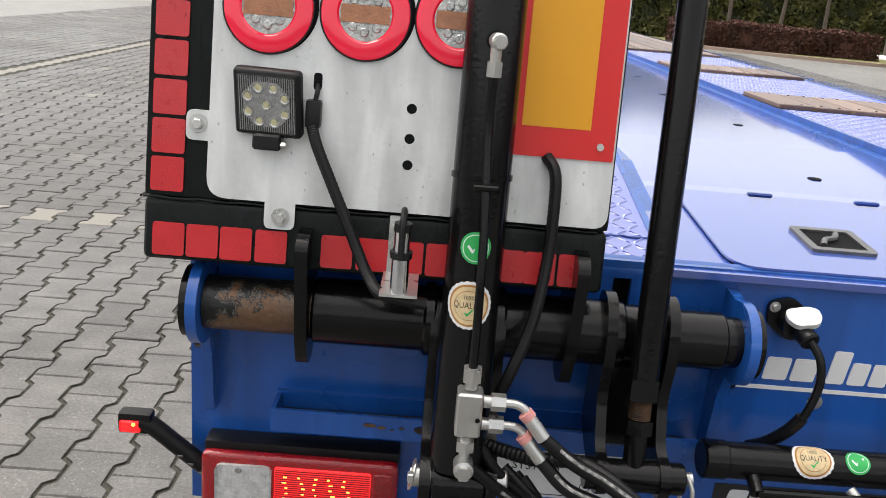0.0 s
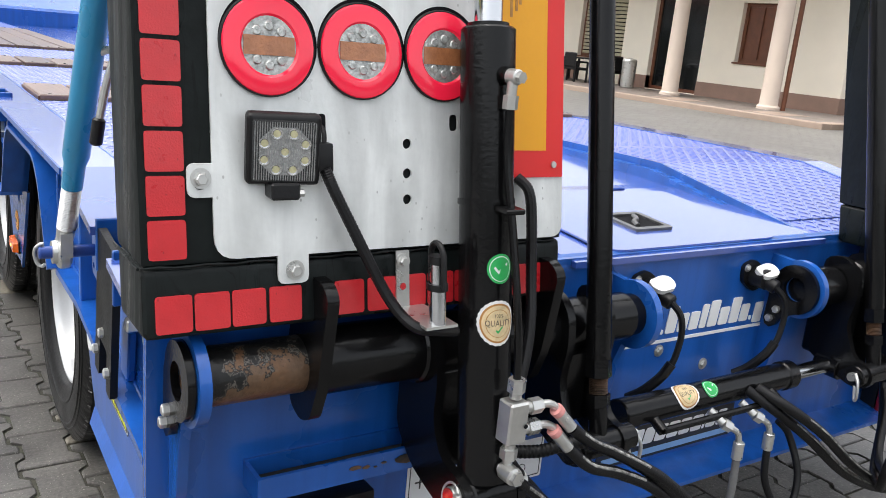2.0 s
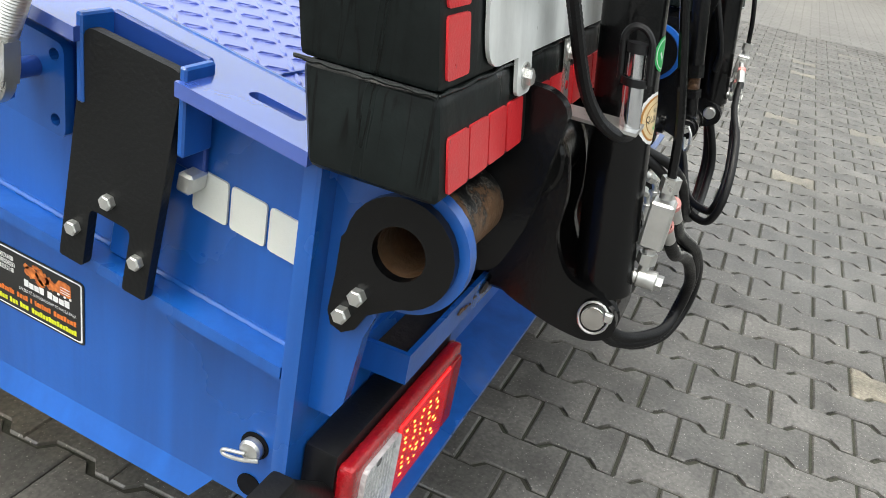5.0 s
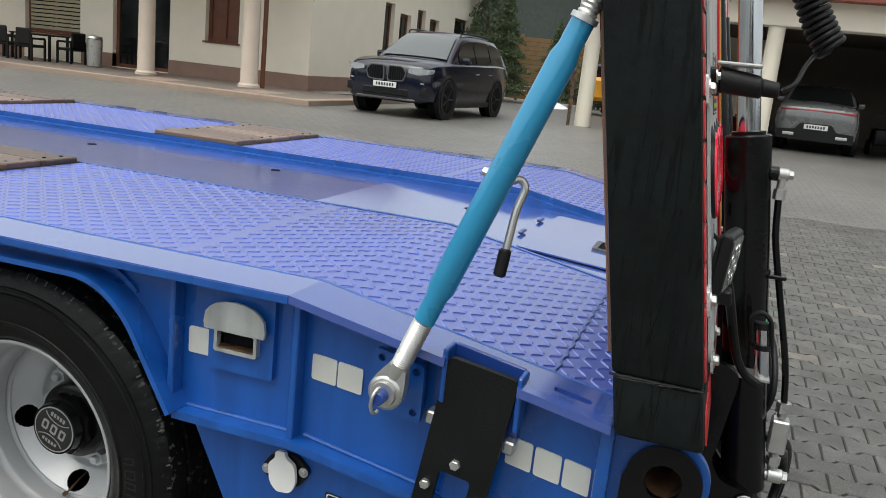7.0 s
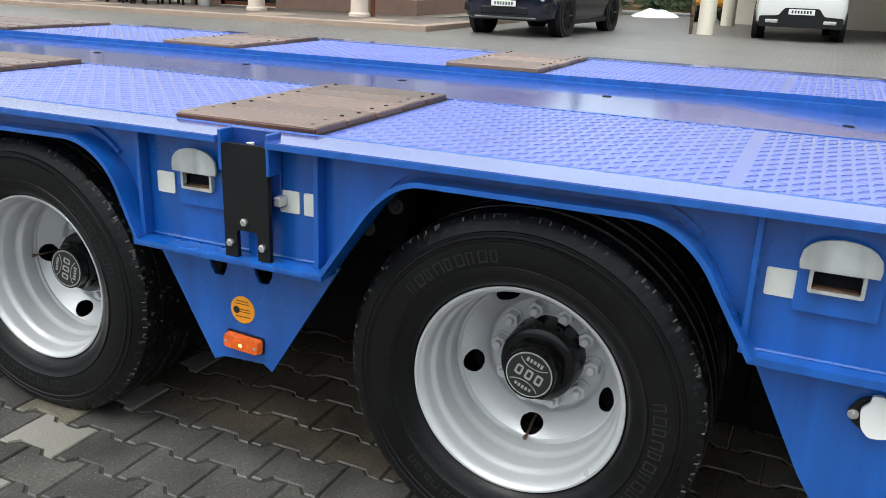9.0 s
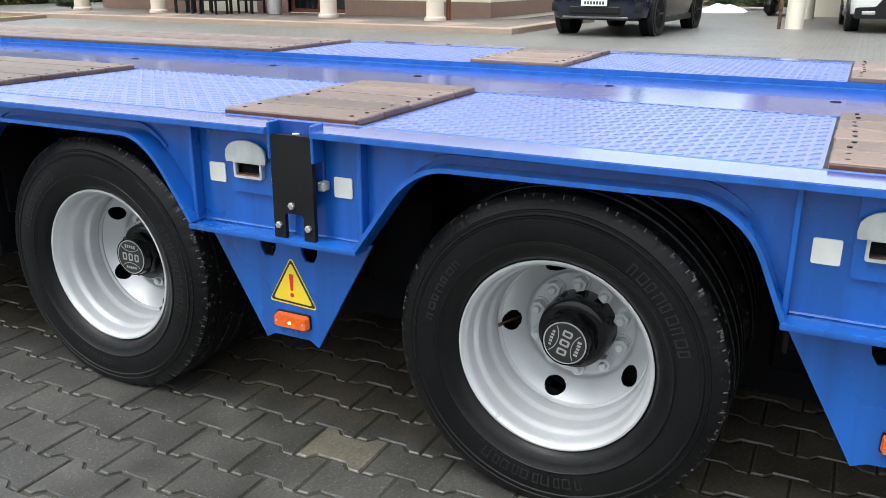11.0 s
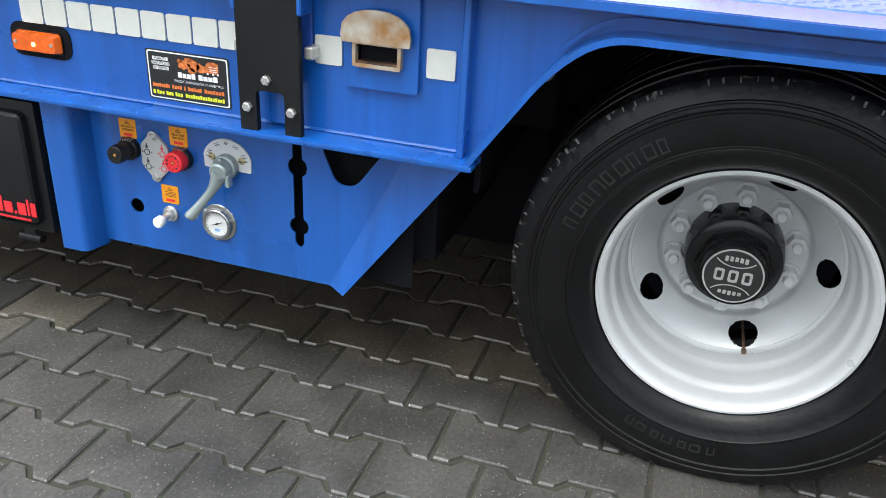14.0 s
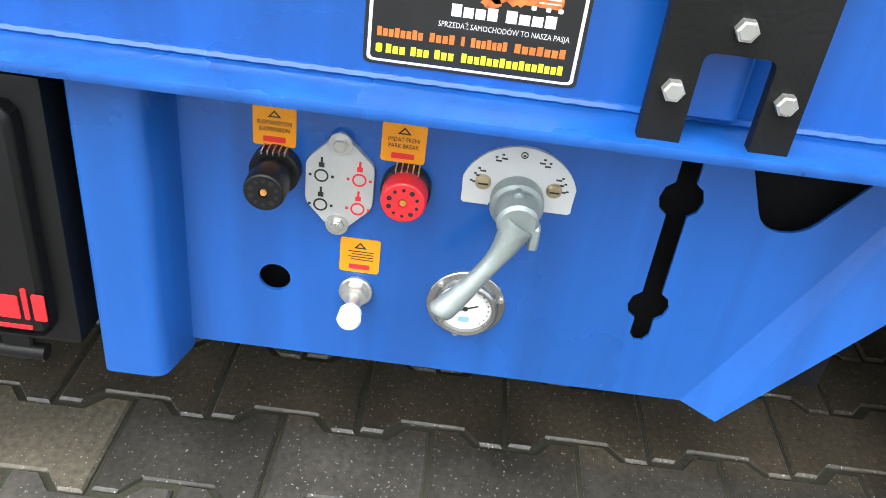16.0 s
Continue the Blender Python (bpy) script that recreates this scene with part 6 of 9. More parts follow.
rad = [0.019, 0.0175, 0.016, 0.0145, 0.013, 0.0115, 0.0105, 0.010, 0.010, 0.010, 0.0105, 0.011, 0.0115, 0.012, 0.0125, 0.0130, 0.0135, 0.0135, 0.0130, 0.0115, 0.006]
lps = []
for p, r in zip(line, [q * 0.86 for q in rad]):
    d, u, v = frame_of((-0.03, 0.06, -0.1))
    lps.append([lv.verts.new(p + (u * math.cos(a) + v * math.sin(a)) * r) for a in [2 * math.pi * i / 16 for i in range(16)]])
for a, c in zip(lps, lps[1:]):
    for i in range(16):
        lv.faces.new((a[i], a[(i + 1) % 16], c[(i + 1) % 16], c[i]))
lv.faces.new(lps[0][::-1])
lv.faces.new(lps[-1])
part("height_lever", lv, mk("cast_zinc_lever", (0.33, 0.38, 0.38), 0.40, 0.45, 0.2, 30, 0.12, 160), trailer, "cast grey lever pointing down")
# pressure gauge
GAUGE = mk("dull_chrome", (0.40, 0.40, 0.39), 0.25, 0.9, 0.2, 25, 0.03, 200)
g = B()
lathe(g, [(0.0, 0.0385), (0.002, 0.0385), (0.003, 0.0375), (0.004, 0.0320), (0.012, 0.0310), (0.014, 0.0290), (0.013, 0.0255), (0.009, 0.0250)], (PXX, 4.989, 0.343), (-1, 0, 0), 40)
b = part("pressure_gauge", g, GAUGE, trailer, "round chrome pressure gauge with a white dial", False)
part("dial", cyl(B(), (PXX - 0.006, 4.989, 0.343), (PXX - 0.0085, 4.989, 0.343), 0.0265, 36), WHITE, b)
q = B()
for k in range(19):
    a = radians(225 - k * 15)
    c = Vector((PXX - 0.0088, 4.989 - 0.0225 * math.cos(a), 0.343 + 0.0225 * math.sin(a)))
    box(q, c.x - 0.0003, c.x + 0.0003, c.y - 0.0007, c.y + 0.0007, c.z - 0.0007, c.z + 0.0007)
tube(q, [(PXX - 0.0092, 4.977, 0.348), (PXX - 0.0092, 4.999, 0.339)], 0.0008, 5, 1)
cyl(q, (PXX - 0.0085, 4.989, 0.343), (PXX - 0.0098, 4.989, 0.343), 0.0026, 12)
part("dial_marks", q, PRINTK, b)
part("dial_tint", plate(B(), rect(4.984, 4.995, 0.327, 0.333, 0.002), (), "x", PXX - 0.0092, PXX - 0.0086), PRINTB, b)
for a in (40, 160, 280):
    part("screw", bolt(B(), (PXX - 0.003, 4.989 + 0.035 * math.cos(radians(a)), 0.343 + 0.035 * math.sin(radians(a))), (-1, 0, 0), 0.0035, 0.003, False), ZINC, b)

# tool box
tb = B()
box(tb, 0.036, 0.40, 5.356, 6.02, 0.262, 0.545, 0.010, 2)
box_o = part("tool_box", tb, PLASTIC, trailer, "black plastic tool box under the side ledge")
lid = B()
box(lid, 0.018, 0.040, 5.376, 6.00, 0.282, 0.524, 0.018, 3)
part("box_door", lid, PLASTIC, box_o)
part("box_hinge", cyl(B(), (0.046, 5.40, 0.240), (0.046, 5.455, 0.240), 0.009, 14), PLASTIC, box_o)
q = B()
part("hinge_leaf", box(B(), 0.042, 0.050, 5.412, 5.443, 0.240, 0.268, 0.002), PLASTIC, box_o)
yy = 5.376
for w, h in ((0.012, 0.030), (0.005, 0.036), (0.020, 0.026), (0.006, 0.006), (0.020, 0.024), (0.020, 0.034), (0.018, 0.024), (0.020, 0.034), (0.014, 0.030), (0.018, 0.024), (0.020, 0.024), (0.020, 0.034)):
    plate(q, rect(yy, yy + w, 0.306, 0.306 + h, 0.002), (), "x", 0.0165, 0.0182)
    yy += w + 0.004
box(q, 0.0165, 0.0182, 5.392, yy, 0.294, 0.298)
tagged(part("box_mark", q, PRINTR, box_o), "red maker's mark as plain bars", kind="stuff")

# ---- loading ramps ----
HPRINT = mk("worn_white_hose_print", (0.42, 0.42, 0.40), 0.55, 0, 0.6, 120, 0.05, 300, col2=(0.03, 0.03, 0.03))
LEAN = 0.17


def lean(bm):
    for v in bm.verts:
        v.co.y += (v.co.z - 0.82) * LEAN
    return bm


def mirror_rear(bm):
    for v in bm.verts:
        v.co.x = WR - v.co.x
    return bm


def ramp(m):
    fx = (lambda b: mirror_rear(lean(b))) if m else lean
    fr = B()
    box(fr, -0.013, 0.665, 0.0, 0.126, 0.840, 2.62, 0.008, 2)
    box(fr, -0.0128, 0.6648, 0.0005, 0.1255, 0.748, 0.8395, 0.012, 3)
    base = part("loading_ramp", fx(fr), BLACK_R, trailer, "raised black steel loading ramp with red reflective squares")
    wb = B()
    wl_ = [(-0.016, y, 0.8395 + 0.0008 * math.sin(y * 260)) for y in [k * 0.008 for k in range(17)]] + [(-0.012 + k * 0.02, -0.0005, 0.8395 + 0.001 * math.sin(k * 1.9)) for k in range(34)]
    tube(wb, wl_, 0.0020, 6, 1, 0.0007)
    part("weld_seam", fx(wb), BLACK_R, base)
    for k in range(5):
        x = 0.012 + k * 0.1280
        part("ramp_board", fx(box(B(), x, x + 0.124, 0.1265, 0.133, 0.86, 2.58, 0.002)), BOARD, base)
    # galvanised cover with its ears
    cov = rounded([(0.078, 0.846), (0.660, 0.846), (0.660, 2.50), (0.078, 2.50)], [0.030, 0.022, 0.02, 0.02], 5)
    holes = [circle(0.364, z, 0.0075, 14) for z in (0.993, 0.951, 0.914)] + [rect(0.437, 0.452, 1.012, 1.036, 0.006)]
    c = part("cover_plate", fx(plate(B(), cov, holes, "y", -0.006, -0.002)), COVER, base, "wet galvanised cover plate")
    ears = [((0.046, 0.078), (0.925, 0.967)), ((0.044, 0.078), (1.214, 1.256)), ((0.044, 0.078), (1.55, 1.592))]
    for (x0, x1), (z0, z1) in ears:
        part("cover_ear", fx(plate(B(), rounded([(x0, z0), (x1, z0), (x1, z1), (x0, z1)], [0.010, 0, 0, 0.010], 3), [circle(x0 + 0.016, (z0 + z1) / 2 - 0.004, 0.0075, 12)], "y", -0.006, -0.002)), COVER, base)
        part("ear_bolt", fx(bolt(B(), (x0 + 0.017, -0.006, (z0 + z1) / 2 + 0.003), (0, -1, 0), 0.0088, 0.009)), ZINC, base)
    part("cover_ear", fx(plate(B(), rounded([(0.163, 0.808), (0.207, 0.808), (0.207, 0.846), (0.163, 0.846)], [0.010, 0.010, 0, 0], 3), [rect(0.176, 0.196, 0.820, 0.830, 0.005)], "y", -0.006, -0.002)), COVER, base)
    part("ear_bolt", fx(bolt(B(), (0.187, -0.006, 0.826), (0, -1, 0), 0.0088, 0.009)), ZINC, base)
    tiles = [(x, x + 0.046, 0.757, 0.804) for x in (0.0025, 0.0515, 0.1005, 0.1515, 0.2475, 0.2995, 0.3510, 0.4010, 0.4500, 0.5000, 0.5460, 0.5960)]
    tiles += [(-0.003, 0.044, 0.849 + k * 0.0540, 0.8975 + k * 0.0540) for k in range(30)]
    for x0, x1, z0, z1 in tiles:
        part("red_reflector", fx(plate(B(), rect(x0, x1, z0, z1, 0.004, 2), (), "y", -0.0022, 0.0)), REDT, base)
    # warning board
    wbd = part("warning_board", fx(plate(B(), rect(0.488, 0.657, 0.943, 1.52, 0.002), (), "y", -0.0095, -0.0062)), REDB, base, "red and yellow rear warning board")
    part("board_field", fx(plate(B(), rect(0.522, 0.621, 0.985, 1.48), (), "y", -0.0104, -0.0093)), YELB, base)
    part("board_rivet", fx(cyl(B(), (0.637, -0.0095, 0.963), (0.637, -0.0125, 0.963), 0.0052, 12)), ZINC, base)
    q = B()
    for k, (x, z0, z1) in enumerate(((0.546, 1.185, 1.232), (0.556, 1.195, 1.228), (0.563, 1.205, 1.225))):
        plate(q, rect(x, x + 0.005, z0, z1), (), "y", -0.0110, -0.0103)
    part("board_print", fx(q), GOLDD, base)
    # three round rear lamps
    for cx, cz in ((0.155, 1.116), (0.290, 1.117), (0.423, 1.119)):
        rg = B()
        lathe(rg, [(0.0, 0.0648), (0.004, 0.0648), (0.0055, 0.0638), (0.0055, 0.0600)], (cx, -0.006, cz), (0, -1, 0), 40)
        lamp = part("round_lamp", fx(rg), PLASTIC, trailer, "round rear lamp with a red ring and clear centre", False)
        rg = B()
        lathe(rg, [(0.004, 0.0630), (0.008, 0.0612), (0.010, 0.0550), (0.010, 0.0400), (0.007, 0.0370)], (cx, -0.006, cz), (0, -1, 0), 40)
        part("red_ring", fx(rg), REDG, lamp, "", False)
        # off-centre dark disc paints the shaded crescent of the lamp's cut-out
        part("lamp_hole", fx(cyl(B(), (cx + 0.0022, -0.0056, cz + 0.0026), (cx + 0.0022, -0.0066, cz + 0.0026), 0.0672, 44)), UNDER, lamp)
        part("clear_centre", fx(cyl(B(), (cx, -0.006, cz), (cx, -0.0130, cz), 0.0372, 36)), CLEARL, lamp)
        part("amber_bar", fx(plate(B(), [(cx + 0.036 * math.cos(a), cz + 0.012 * s) for a, s in ((math.pi + 0.3, -1), (-0.3, -1), (0.3, 1), (math.pi - 0.3, 1))], (), "y", -0.0150, -0.0128)), AMBERL, lamp)
        for k in range(6):
            a = math.pi / 2 + (k % 3 - 1) * 0.75 + (math.pi if k > 2 else 0)
            part("led_cell", fx(cyl(B(), (cx + 0.0245 * math.cos(a), -0.0125, cz + 0.0245 * math.sin(a)), (cx + 0.0245 * math.cos(a), -0.0155, cz + 0.0245 * math.sin(a)), 0.0065, 12, bev=0.0015)), CLEARL, lamp)
    # square work light
    TL = Matrix.Translation((0.164, -0.034, 0.987)) @ Matrix.Rotation(radians(-9), 4, "Z") @ Matrix.Rotation(radians(14), 4, "X") @ Matrix.Translation((-0.179, 0.0575, -0.980))
    wk = B()
    box(wk, 0.130, 0.228, -0.058, -0.040, 0.932, 1.028, 0.008, 3)
    work = part("work_light", fx(move(wk, TL)), PLASTIC, trailer, "square black work light with nine leds")
    part("light_glass", fx(move(plate(B(), rect(0.1370, 0.2210, 0.939, 1.021, 0.004), (), "y", -0.0592, -0.0565), TL)), LIGHTDARK, work)
    rb = B()
    for k in range(26):
        x = 0.1395 + k * 0.00314
        box(rb, x, x + 0.0013, -0.0602, -0.0591, 0.941, 1.019)
    ribs = part("glass_ribs", fx(move(rb, TL)), LIGHTRIB, work)
    tagged(ribs, kind="stuff")
    oc = [(-0.033, -0.015), (-0.016, -0.032), (0.016, -0.032), (0.033, -0.015), (0.033, 0.015), (0.016, 0.032), (-0.016, 0.032), (-0.033, 0.015)]
    part("reflector", fx(move(plate(B(), [(0.179 + u, 0.980 + v) for u, v in oc], (), "y", -0.0600, -0.0590), TL)), LIGHTREF, work)
    for dx, dz in ((0, 0), (-0.011, 0.024), (0.011, 0.024), (-0.0265, 0.011), (0.0265, 0.011), (-0.0265, -0.011), (0.0265, -0.011), (-0.011, -0.024), (0.011, -0.024)):
        led = part("led", fx(move(lathe(B(), [(0.0, 0.0076), (0.0014, 0.0076), (0.0014, 0.0062), (0.0004, 0.0046)], (0.179 + dx, -0.0600, 0.980 + dz), (0, -1, 0), 18), TL)), CHROMEC, work)
        part("chip", fx(move(cyl(B(), (0.179 + dx, -0.0600, 0.980 + dz), (0.179 + dx, -0.0609, 0.980 + dz), 0.0047, 14), TL)), LEDCHIP, led)
    for k in range(7):
        part("cooling_fin", fx(move(box(B(), 0.132 + k * 0.014, 0.137 + k * 0.014, -0.042, -0.036, 0.965, 1.02, 0.001), TL)), PLASTIC, work)
    part("light_foot", fx(box(B(), 0.146, 0.186, -0.034, -0.006, 0.924, 0.946, 0.003)), PLASTIC, work)
    part("foot_screw", fx(bolt(B(), (0.185, -0.028, 0.932), (1, 0, 0), 0.005, 0.008, False)), ZINC, work)
    # its cable, first up to a clip and then down to the hinge
    cb = [(0.226, -0.022, 0.962), (0.236, -0.028, 0.935), (0.258, -0.032, 0.890), (0.284, -0.036, 0.838), (0.304, -0.042, 0.798), (0.322, -0.055, 0.768), (0.340, -0.072, 0.752), (0.370, -0.080, 0.748), (0.405, -0.070, 0.740)]
    part("lamp_cable", fx(tube(B(), cb, 0.0085, 10, 16, 0.0006)), HOSE, trailer, "black corrugated lamp cable")
    part("cable_sleeve", fx(box(B(), 0.216, 0.238, -0.026, -0.008, 0.958, 0.996, 0.004, 2)), PLASTIC, trailer)
    part("cable_slot", fx(plate(B(), rect(0.223, 0.235, 1.008, 1.032, 0.005), (), "y", -0.0070, -0.0058)), UNDER, trailer)
    part("lamp_lead", fx(tube(B(), [(0.229, -0.004, 1.016), (0.230, -0.012, 1.008), (0.228, -0.016, 0.992)], 0.0035, 8, 4)), HOSE, trailer)
    # cable from the cover's lower edge to the valve
    cb = [(0.562, -0.010, 0.944), (0.574, -0.026, 0.925), (0.577, -0.030, 0.88), (0.574, -0.034, 0.80), (0.560, -0.050, 0.72), (0.535, -0.060, 0.65), (0.515, -0.050, 0.595)]
    part("lamp_cable", fx(tube(B(), cb, 0.0090, 10, 16, 0.0006)), HOSE, trailer, "black corrugated lamp cable")
    # beacon bracket and post
    bk = B()
    plate(bk, rect(0.345, 0.367, 0.757, 0.841, 0.002), (), "y", -0.005, -0.0022)
    box(bk, 0.341, 0.393, -0.095, -0.003, 0.755, 0.759)
    bo = part("beacon_bracket", fx(bk), ZINC, trailer, "small steel bracket with a beacon post")
    part("bracket_bolt", fx(bolt(B(), (0.356, -0.005, 0.826), (0, -1, 0), 0.0075, 0.008)), ZINC, bo)
    part("bracket_hole", fx(cyl(B(), (0.356, -0.0052, 0.789), (0.356, -0.0058, 0.789), 0.005, 12)), REDT, bo)
    ps = B()
    cyl(ps, (0.367, -0.082, 0.759), (0.367, -0.082, 0.806), 0.0125, 18)
    cyl(ps, (0.367, -0.082, 0.815), (0.367, -0.082, 0.842), 0.0110, 18)
    part("beacon_post", fx(ps), CHROME, bo)
    cp = B()
    tube(cp, [(0.367, -0.082 + 0.0165 * math.cos(a), 0.850 + 0.020 * math.sin(a)) for a in [math.pi * k / 8 for k in range(9)]] + [(0.367, -0.0985, 0.825), (0.367, -0.0985, 0.810)], 0.0045, 8, 2)
    tube(cp, [(0.367, -0.0655, 0.850), (0.367, -0.0655, 0.810)], 0.0045, 8, 1)
    lathe(cp, [(0.806, 0.0135), (0.806, 0.0155), (0.815, 0.0155), (0.815, 0.0120)], (0.367, -0.082, 0), (0, 0, 1), 18)
    cyl(cp, (0.367, -0.082, 0.842), (0.367, -0.082, 0.853), 0.0125, 14)
    part("beacon_cap", fx(cp), PLASTIC, bo, "black rubber cap")
    # lugs and arms of the hinge
    for x in (0.225, 0.628):
        lg = plate(B(), rounded([(-0.052, 0.795), (-0.030, 0.812), (0.06, 0.812), (0.075, 0.66), (0.055, 0.60), (0.02, 0.588), (-0.012, 0.60), (-0.034, 0.66)], 0.014, 3), (), "x", x - 0.009, x + 0.009)
        part("hinge_lug", mirror_rear(lg) if m else lg, BLACK, base)
    # black lamp socket plate and dealer sticker
    sk = plate(B(), rounded([(0.106, 1.252), (0.126, 1.238), (0.150, 1.226), (0.172, 1.238), (0.188, 1.252), (0.188, 1.268), (0.106, 1.268)], 0.008, 3), (), "y", -0.016, -0.006)
    so = part("lamp_socket", fx(sk), PLASTIC, trailer, "black plastic lamp socket")
    for x in (0.110, 0.184):
        part("socket_bolt", fx(bolt(B(), (x, -0.014, 1.256), (0, -1, 0), 0.006, 0.006)), ZINC, so)
    part("socket_barrel", fx(cyl(B(), (0.147, -0.016, 1.252), (0.147, -0.075, 1.246), 0.019, 20, 0.016, bev=0.003)), PLASTIC, so)
    part("plug_cap", fx(cyl(B(), (0.147, -0.074, 1.2465), (0.147, -0.098, 1.2440), 0.0125, 18, 0.0115, bev=0.002)), PLASTIC, so)
    part("socket_lid", fx(box(B(), 0.132, 0.163, -0.076, -0.014, 1.2715, 1.2775, 0.002)), GALV, so, "grey flip lid held open")
    if not m:
        part("plug_lead", tube(B(), [(0.147, -0.028, 1.2440), (0.152, -0.045, 1.256), (0.185, -0.056, 1.282), (0.236, -0.070, 1.302), (0.250, -0.076, 1.306)], 0.0034, 8, 8), HOSE, so)
        coil, a0, a1, a2 = [], Vector((0.25, -0.092, 1.312)), Vector((0.25, -0.034, 1.382)), Vector((0.25, -0.006, 1.52))
        for k in range(16 * 21 + 1):
            q = k / (16 * 21)
            c = a0 * (1 - q) ** 2 + a1 * 2 * q * (1 - q) + a2 * q * q
            dn = (a1 - a0).lerp(a2 - a1, q).normalized()
            u = Vector((1, 0, 0))
            w = dn.cross(u)
            t = k * 2 * math.pi / 16
            coil.append(c + (u * math.cos(t) + w * math.sin(t)) * 0.0200)
        part("coiled_cable", tube(B(), coil, 0.0044, 8, 1), HOSE, so, "black coiled trailer cable")


ramp(False)
ramp(True)


def ramp_plane(u, v, d):
    x, z = 0.209 + 0.160 * u, 1.199 + 0.092 * v
    return Vector((x, -0.0062 - d + (z - 0.82) * LEAN, z))


sticker(ramp_plane, "black dealer sticker with white edge and coloured print")

# ---- rear hinge, cylinders and hoses ----
HY, HZ = 0.036, 0.670


def ear_outline(r, tail):
    pts = [(HY + r * math.cos(a), HZ + r * math.sin(a)) for a in [radians(65 + 215 * k / 20) for k in range(21)]]
    return pts + tail


PINFACE = mk("bright_pin_face", (0.62, 0.60, 0.58), 0.14, 1.0, 0.2, 60, 0.02, 200)
CR = 0.0400       # ramp cylinder


def rear_hinge(m):
    fx = mirror_rear if m else (lambda b: b)
    tube_o = part("hinge_tube", fx(lathe(B(), [(0.0535, 0.0284), (0.0535, 0.0288), (0.0715, 0.0288), (0.0715, 0.042), (0.236, 0.042), (0.236, 0.0284)], (0, HY, HZ), (1, 0, 0), 40, True)), FLAKED, trailer, "worn hinge tube with flaking black paint")
    part("hinge_sleeve", fx(cyl(B(), (0.236, HY, HZ), (0.715, HY, HZ), 0.051, 40, bev=0.004)), BLACK, tube_o)
    part("hinge_sleeve", fx(cyl(B(), (0.660, HY, HZ), (0.780, HY, HZ), 0.047, 40, bev=0.003)), BLACK, tube_o)
    part("hinge_sleeve", fx(cyl(B(), (0.790, HY, HZ), (0.872, HY, HZ), 0.045, 40, bev=0.003)), BLACK, tube_o)
    part("hinge_tube_end", fx(cyl(B(), (0.872, HY, HZ), (0.905, HY, HZ), 0.040, 40)), BLACK, tube_o)
    for x in (0.415, 0.520):
        part("sleeve_collar", fx(cyl(B(), (x - 0.010, HY, HZ), (x + 0.010, HY, HZ), 0.058, 40, bev=0.004)), BLACK, tube_o)
    bore = circle(HY, HZ, 0.029, 24)
    for x0, x1 in ((0.054, 0.070), (0.896, 0.912)):
        tail = [(0.050, 0.600), (0.064, 0.560), (0.074, 0.475), (0.086, 0.453), (0.127, 0.454), (0.127, 0.735)]
        part("hinge_ear", fx(plate(B(), ear_outline(0.066, tail), [bore], "x", x0, x1)), BLUE, trailer, "blue hinge ear plate")
    kp = [(HY + 0.056 * math.cos(a), HZ + 0.056 * math.sin(a)) for a in [radians(5 + 255 * k / 20) for k in range(21)]]
    kp += [(0.058, 0.596), (0.068, 0.576), (0.082, 0.567), (0.095, 0.572), (0.100, 0.586), (0.097, 0.628), (0.096, 0.668)]
    for x0, x1, d in ((0.041, 0.0525, -1), (0.914, 0.924, 1)):
        ko = part("keeper_plate", fx(plate(B(), kp, [circle(HY, HZ, 0.0275, 24)], "x", x0, x1)), BLACK, trailer, "black keeper plate with two bolts")
        for y, z in ((0.069, 0.614), (0.083, 0.589)):
            part("bolt", fx(bolt(B(), (x0 if d < 0 else x1, y, z), (d, 0, 0), 0.0090, 0.010, False)), ZINC, ko)
    # dark disc closes the bore and colours in its inner shade
    part("bore_inside", fx(cyl(B(), (0.150, HY, HZ), (0.155, HY, HZ), 0.0285, 24)), UNDER, trailer)

    # ramp cylinder
    c0, c1 = Vector((0.469, -0.110, 0.470)), Vector((0.469, -0.0015, 1.165))
    d = (c1 - c0).normalized()
    cylo = part("ramp_cylinder", fx(cyl(B(), c0 + d * 0.03, c1, CR, 48, bev=0.003)), BLACK, trailer, "black hydraulic ramp cylinder with bright rod")
    part("gland", fx(cyl(B(), c1 - d * 0.002, c1 + d * 0.006, 0.030, 30)), BLACK, cylo)
    part("piston_rod", fx(cyl(B(), c1, c1 + d * 0.95, 0.0205, 28)), CHROME, cylo)
    part("base_eye", fx(cyl(B(), (0.434, -0.111, 0.477), (0.512, -0.111, 0.477), 0.032, 28, bev=0.003)), BLACK, cylo)
    part("pipe_clip", fx(lathe(B(), [(-0.004, 0.0395), (-0.004, 0.0425), (0.004, 0.0425), (0.004, 0.0395)], c0 + d * 0.455, d, 28, True)), BLACK, cylo, "", False)
    part("pipe_strap", fx(box(B(), 0.455, 0.489, -0.110, -0.070, 0.9135, 0.9215, 0.002)), BLACK, cylo)
    part("port_block", fx(cyl(B(), c0 + d * 0.64 + Vector((0.0, -0.034, 0)), c0 + d * 0.64 + Vector((0.0, -0.052, 0)), 0.013, 16)), BLACK, cylo)
    ft = B()
    bj = c0 + d * 0.64 + Vector((0.0, -0.060, 0))
    cyl(ft, bj + Vector((0, 0.010, 0)), bj - Vector((-0.003, 0.010, 0)), 0.0110, 16, bev=0.002)
    cyl(ft, bj - Vector((-0.003, 0.010, 0)), bj - Vector((-0.004, 0.017, 0)), 0.0085, 6)
    cyl(ft, bj, bj - Vector((0, 0, 0.030)), 0.0075, 14)
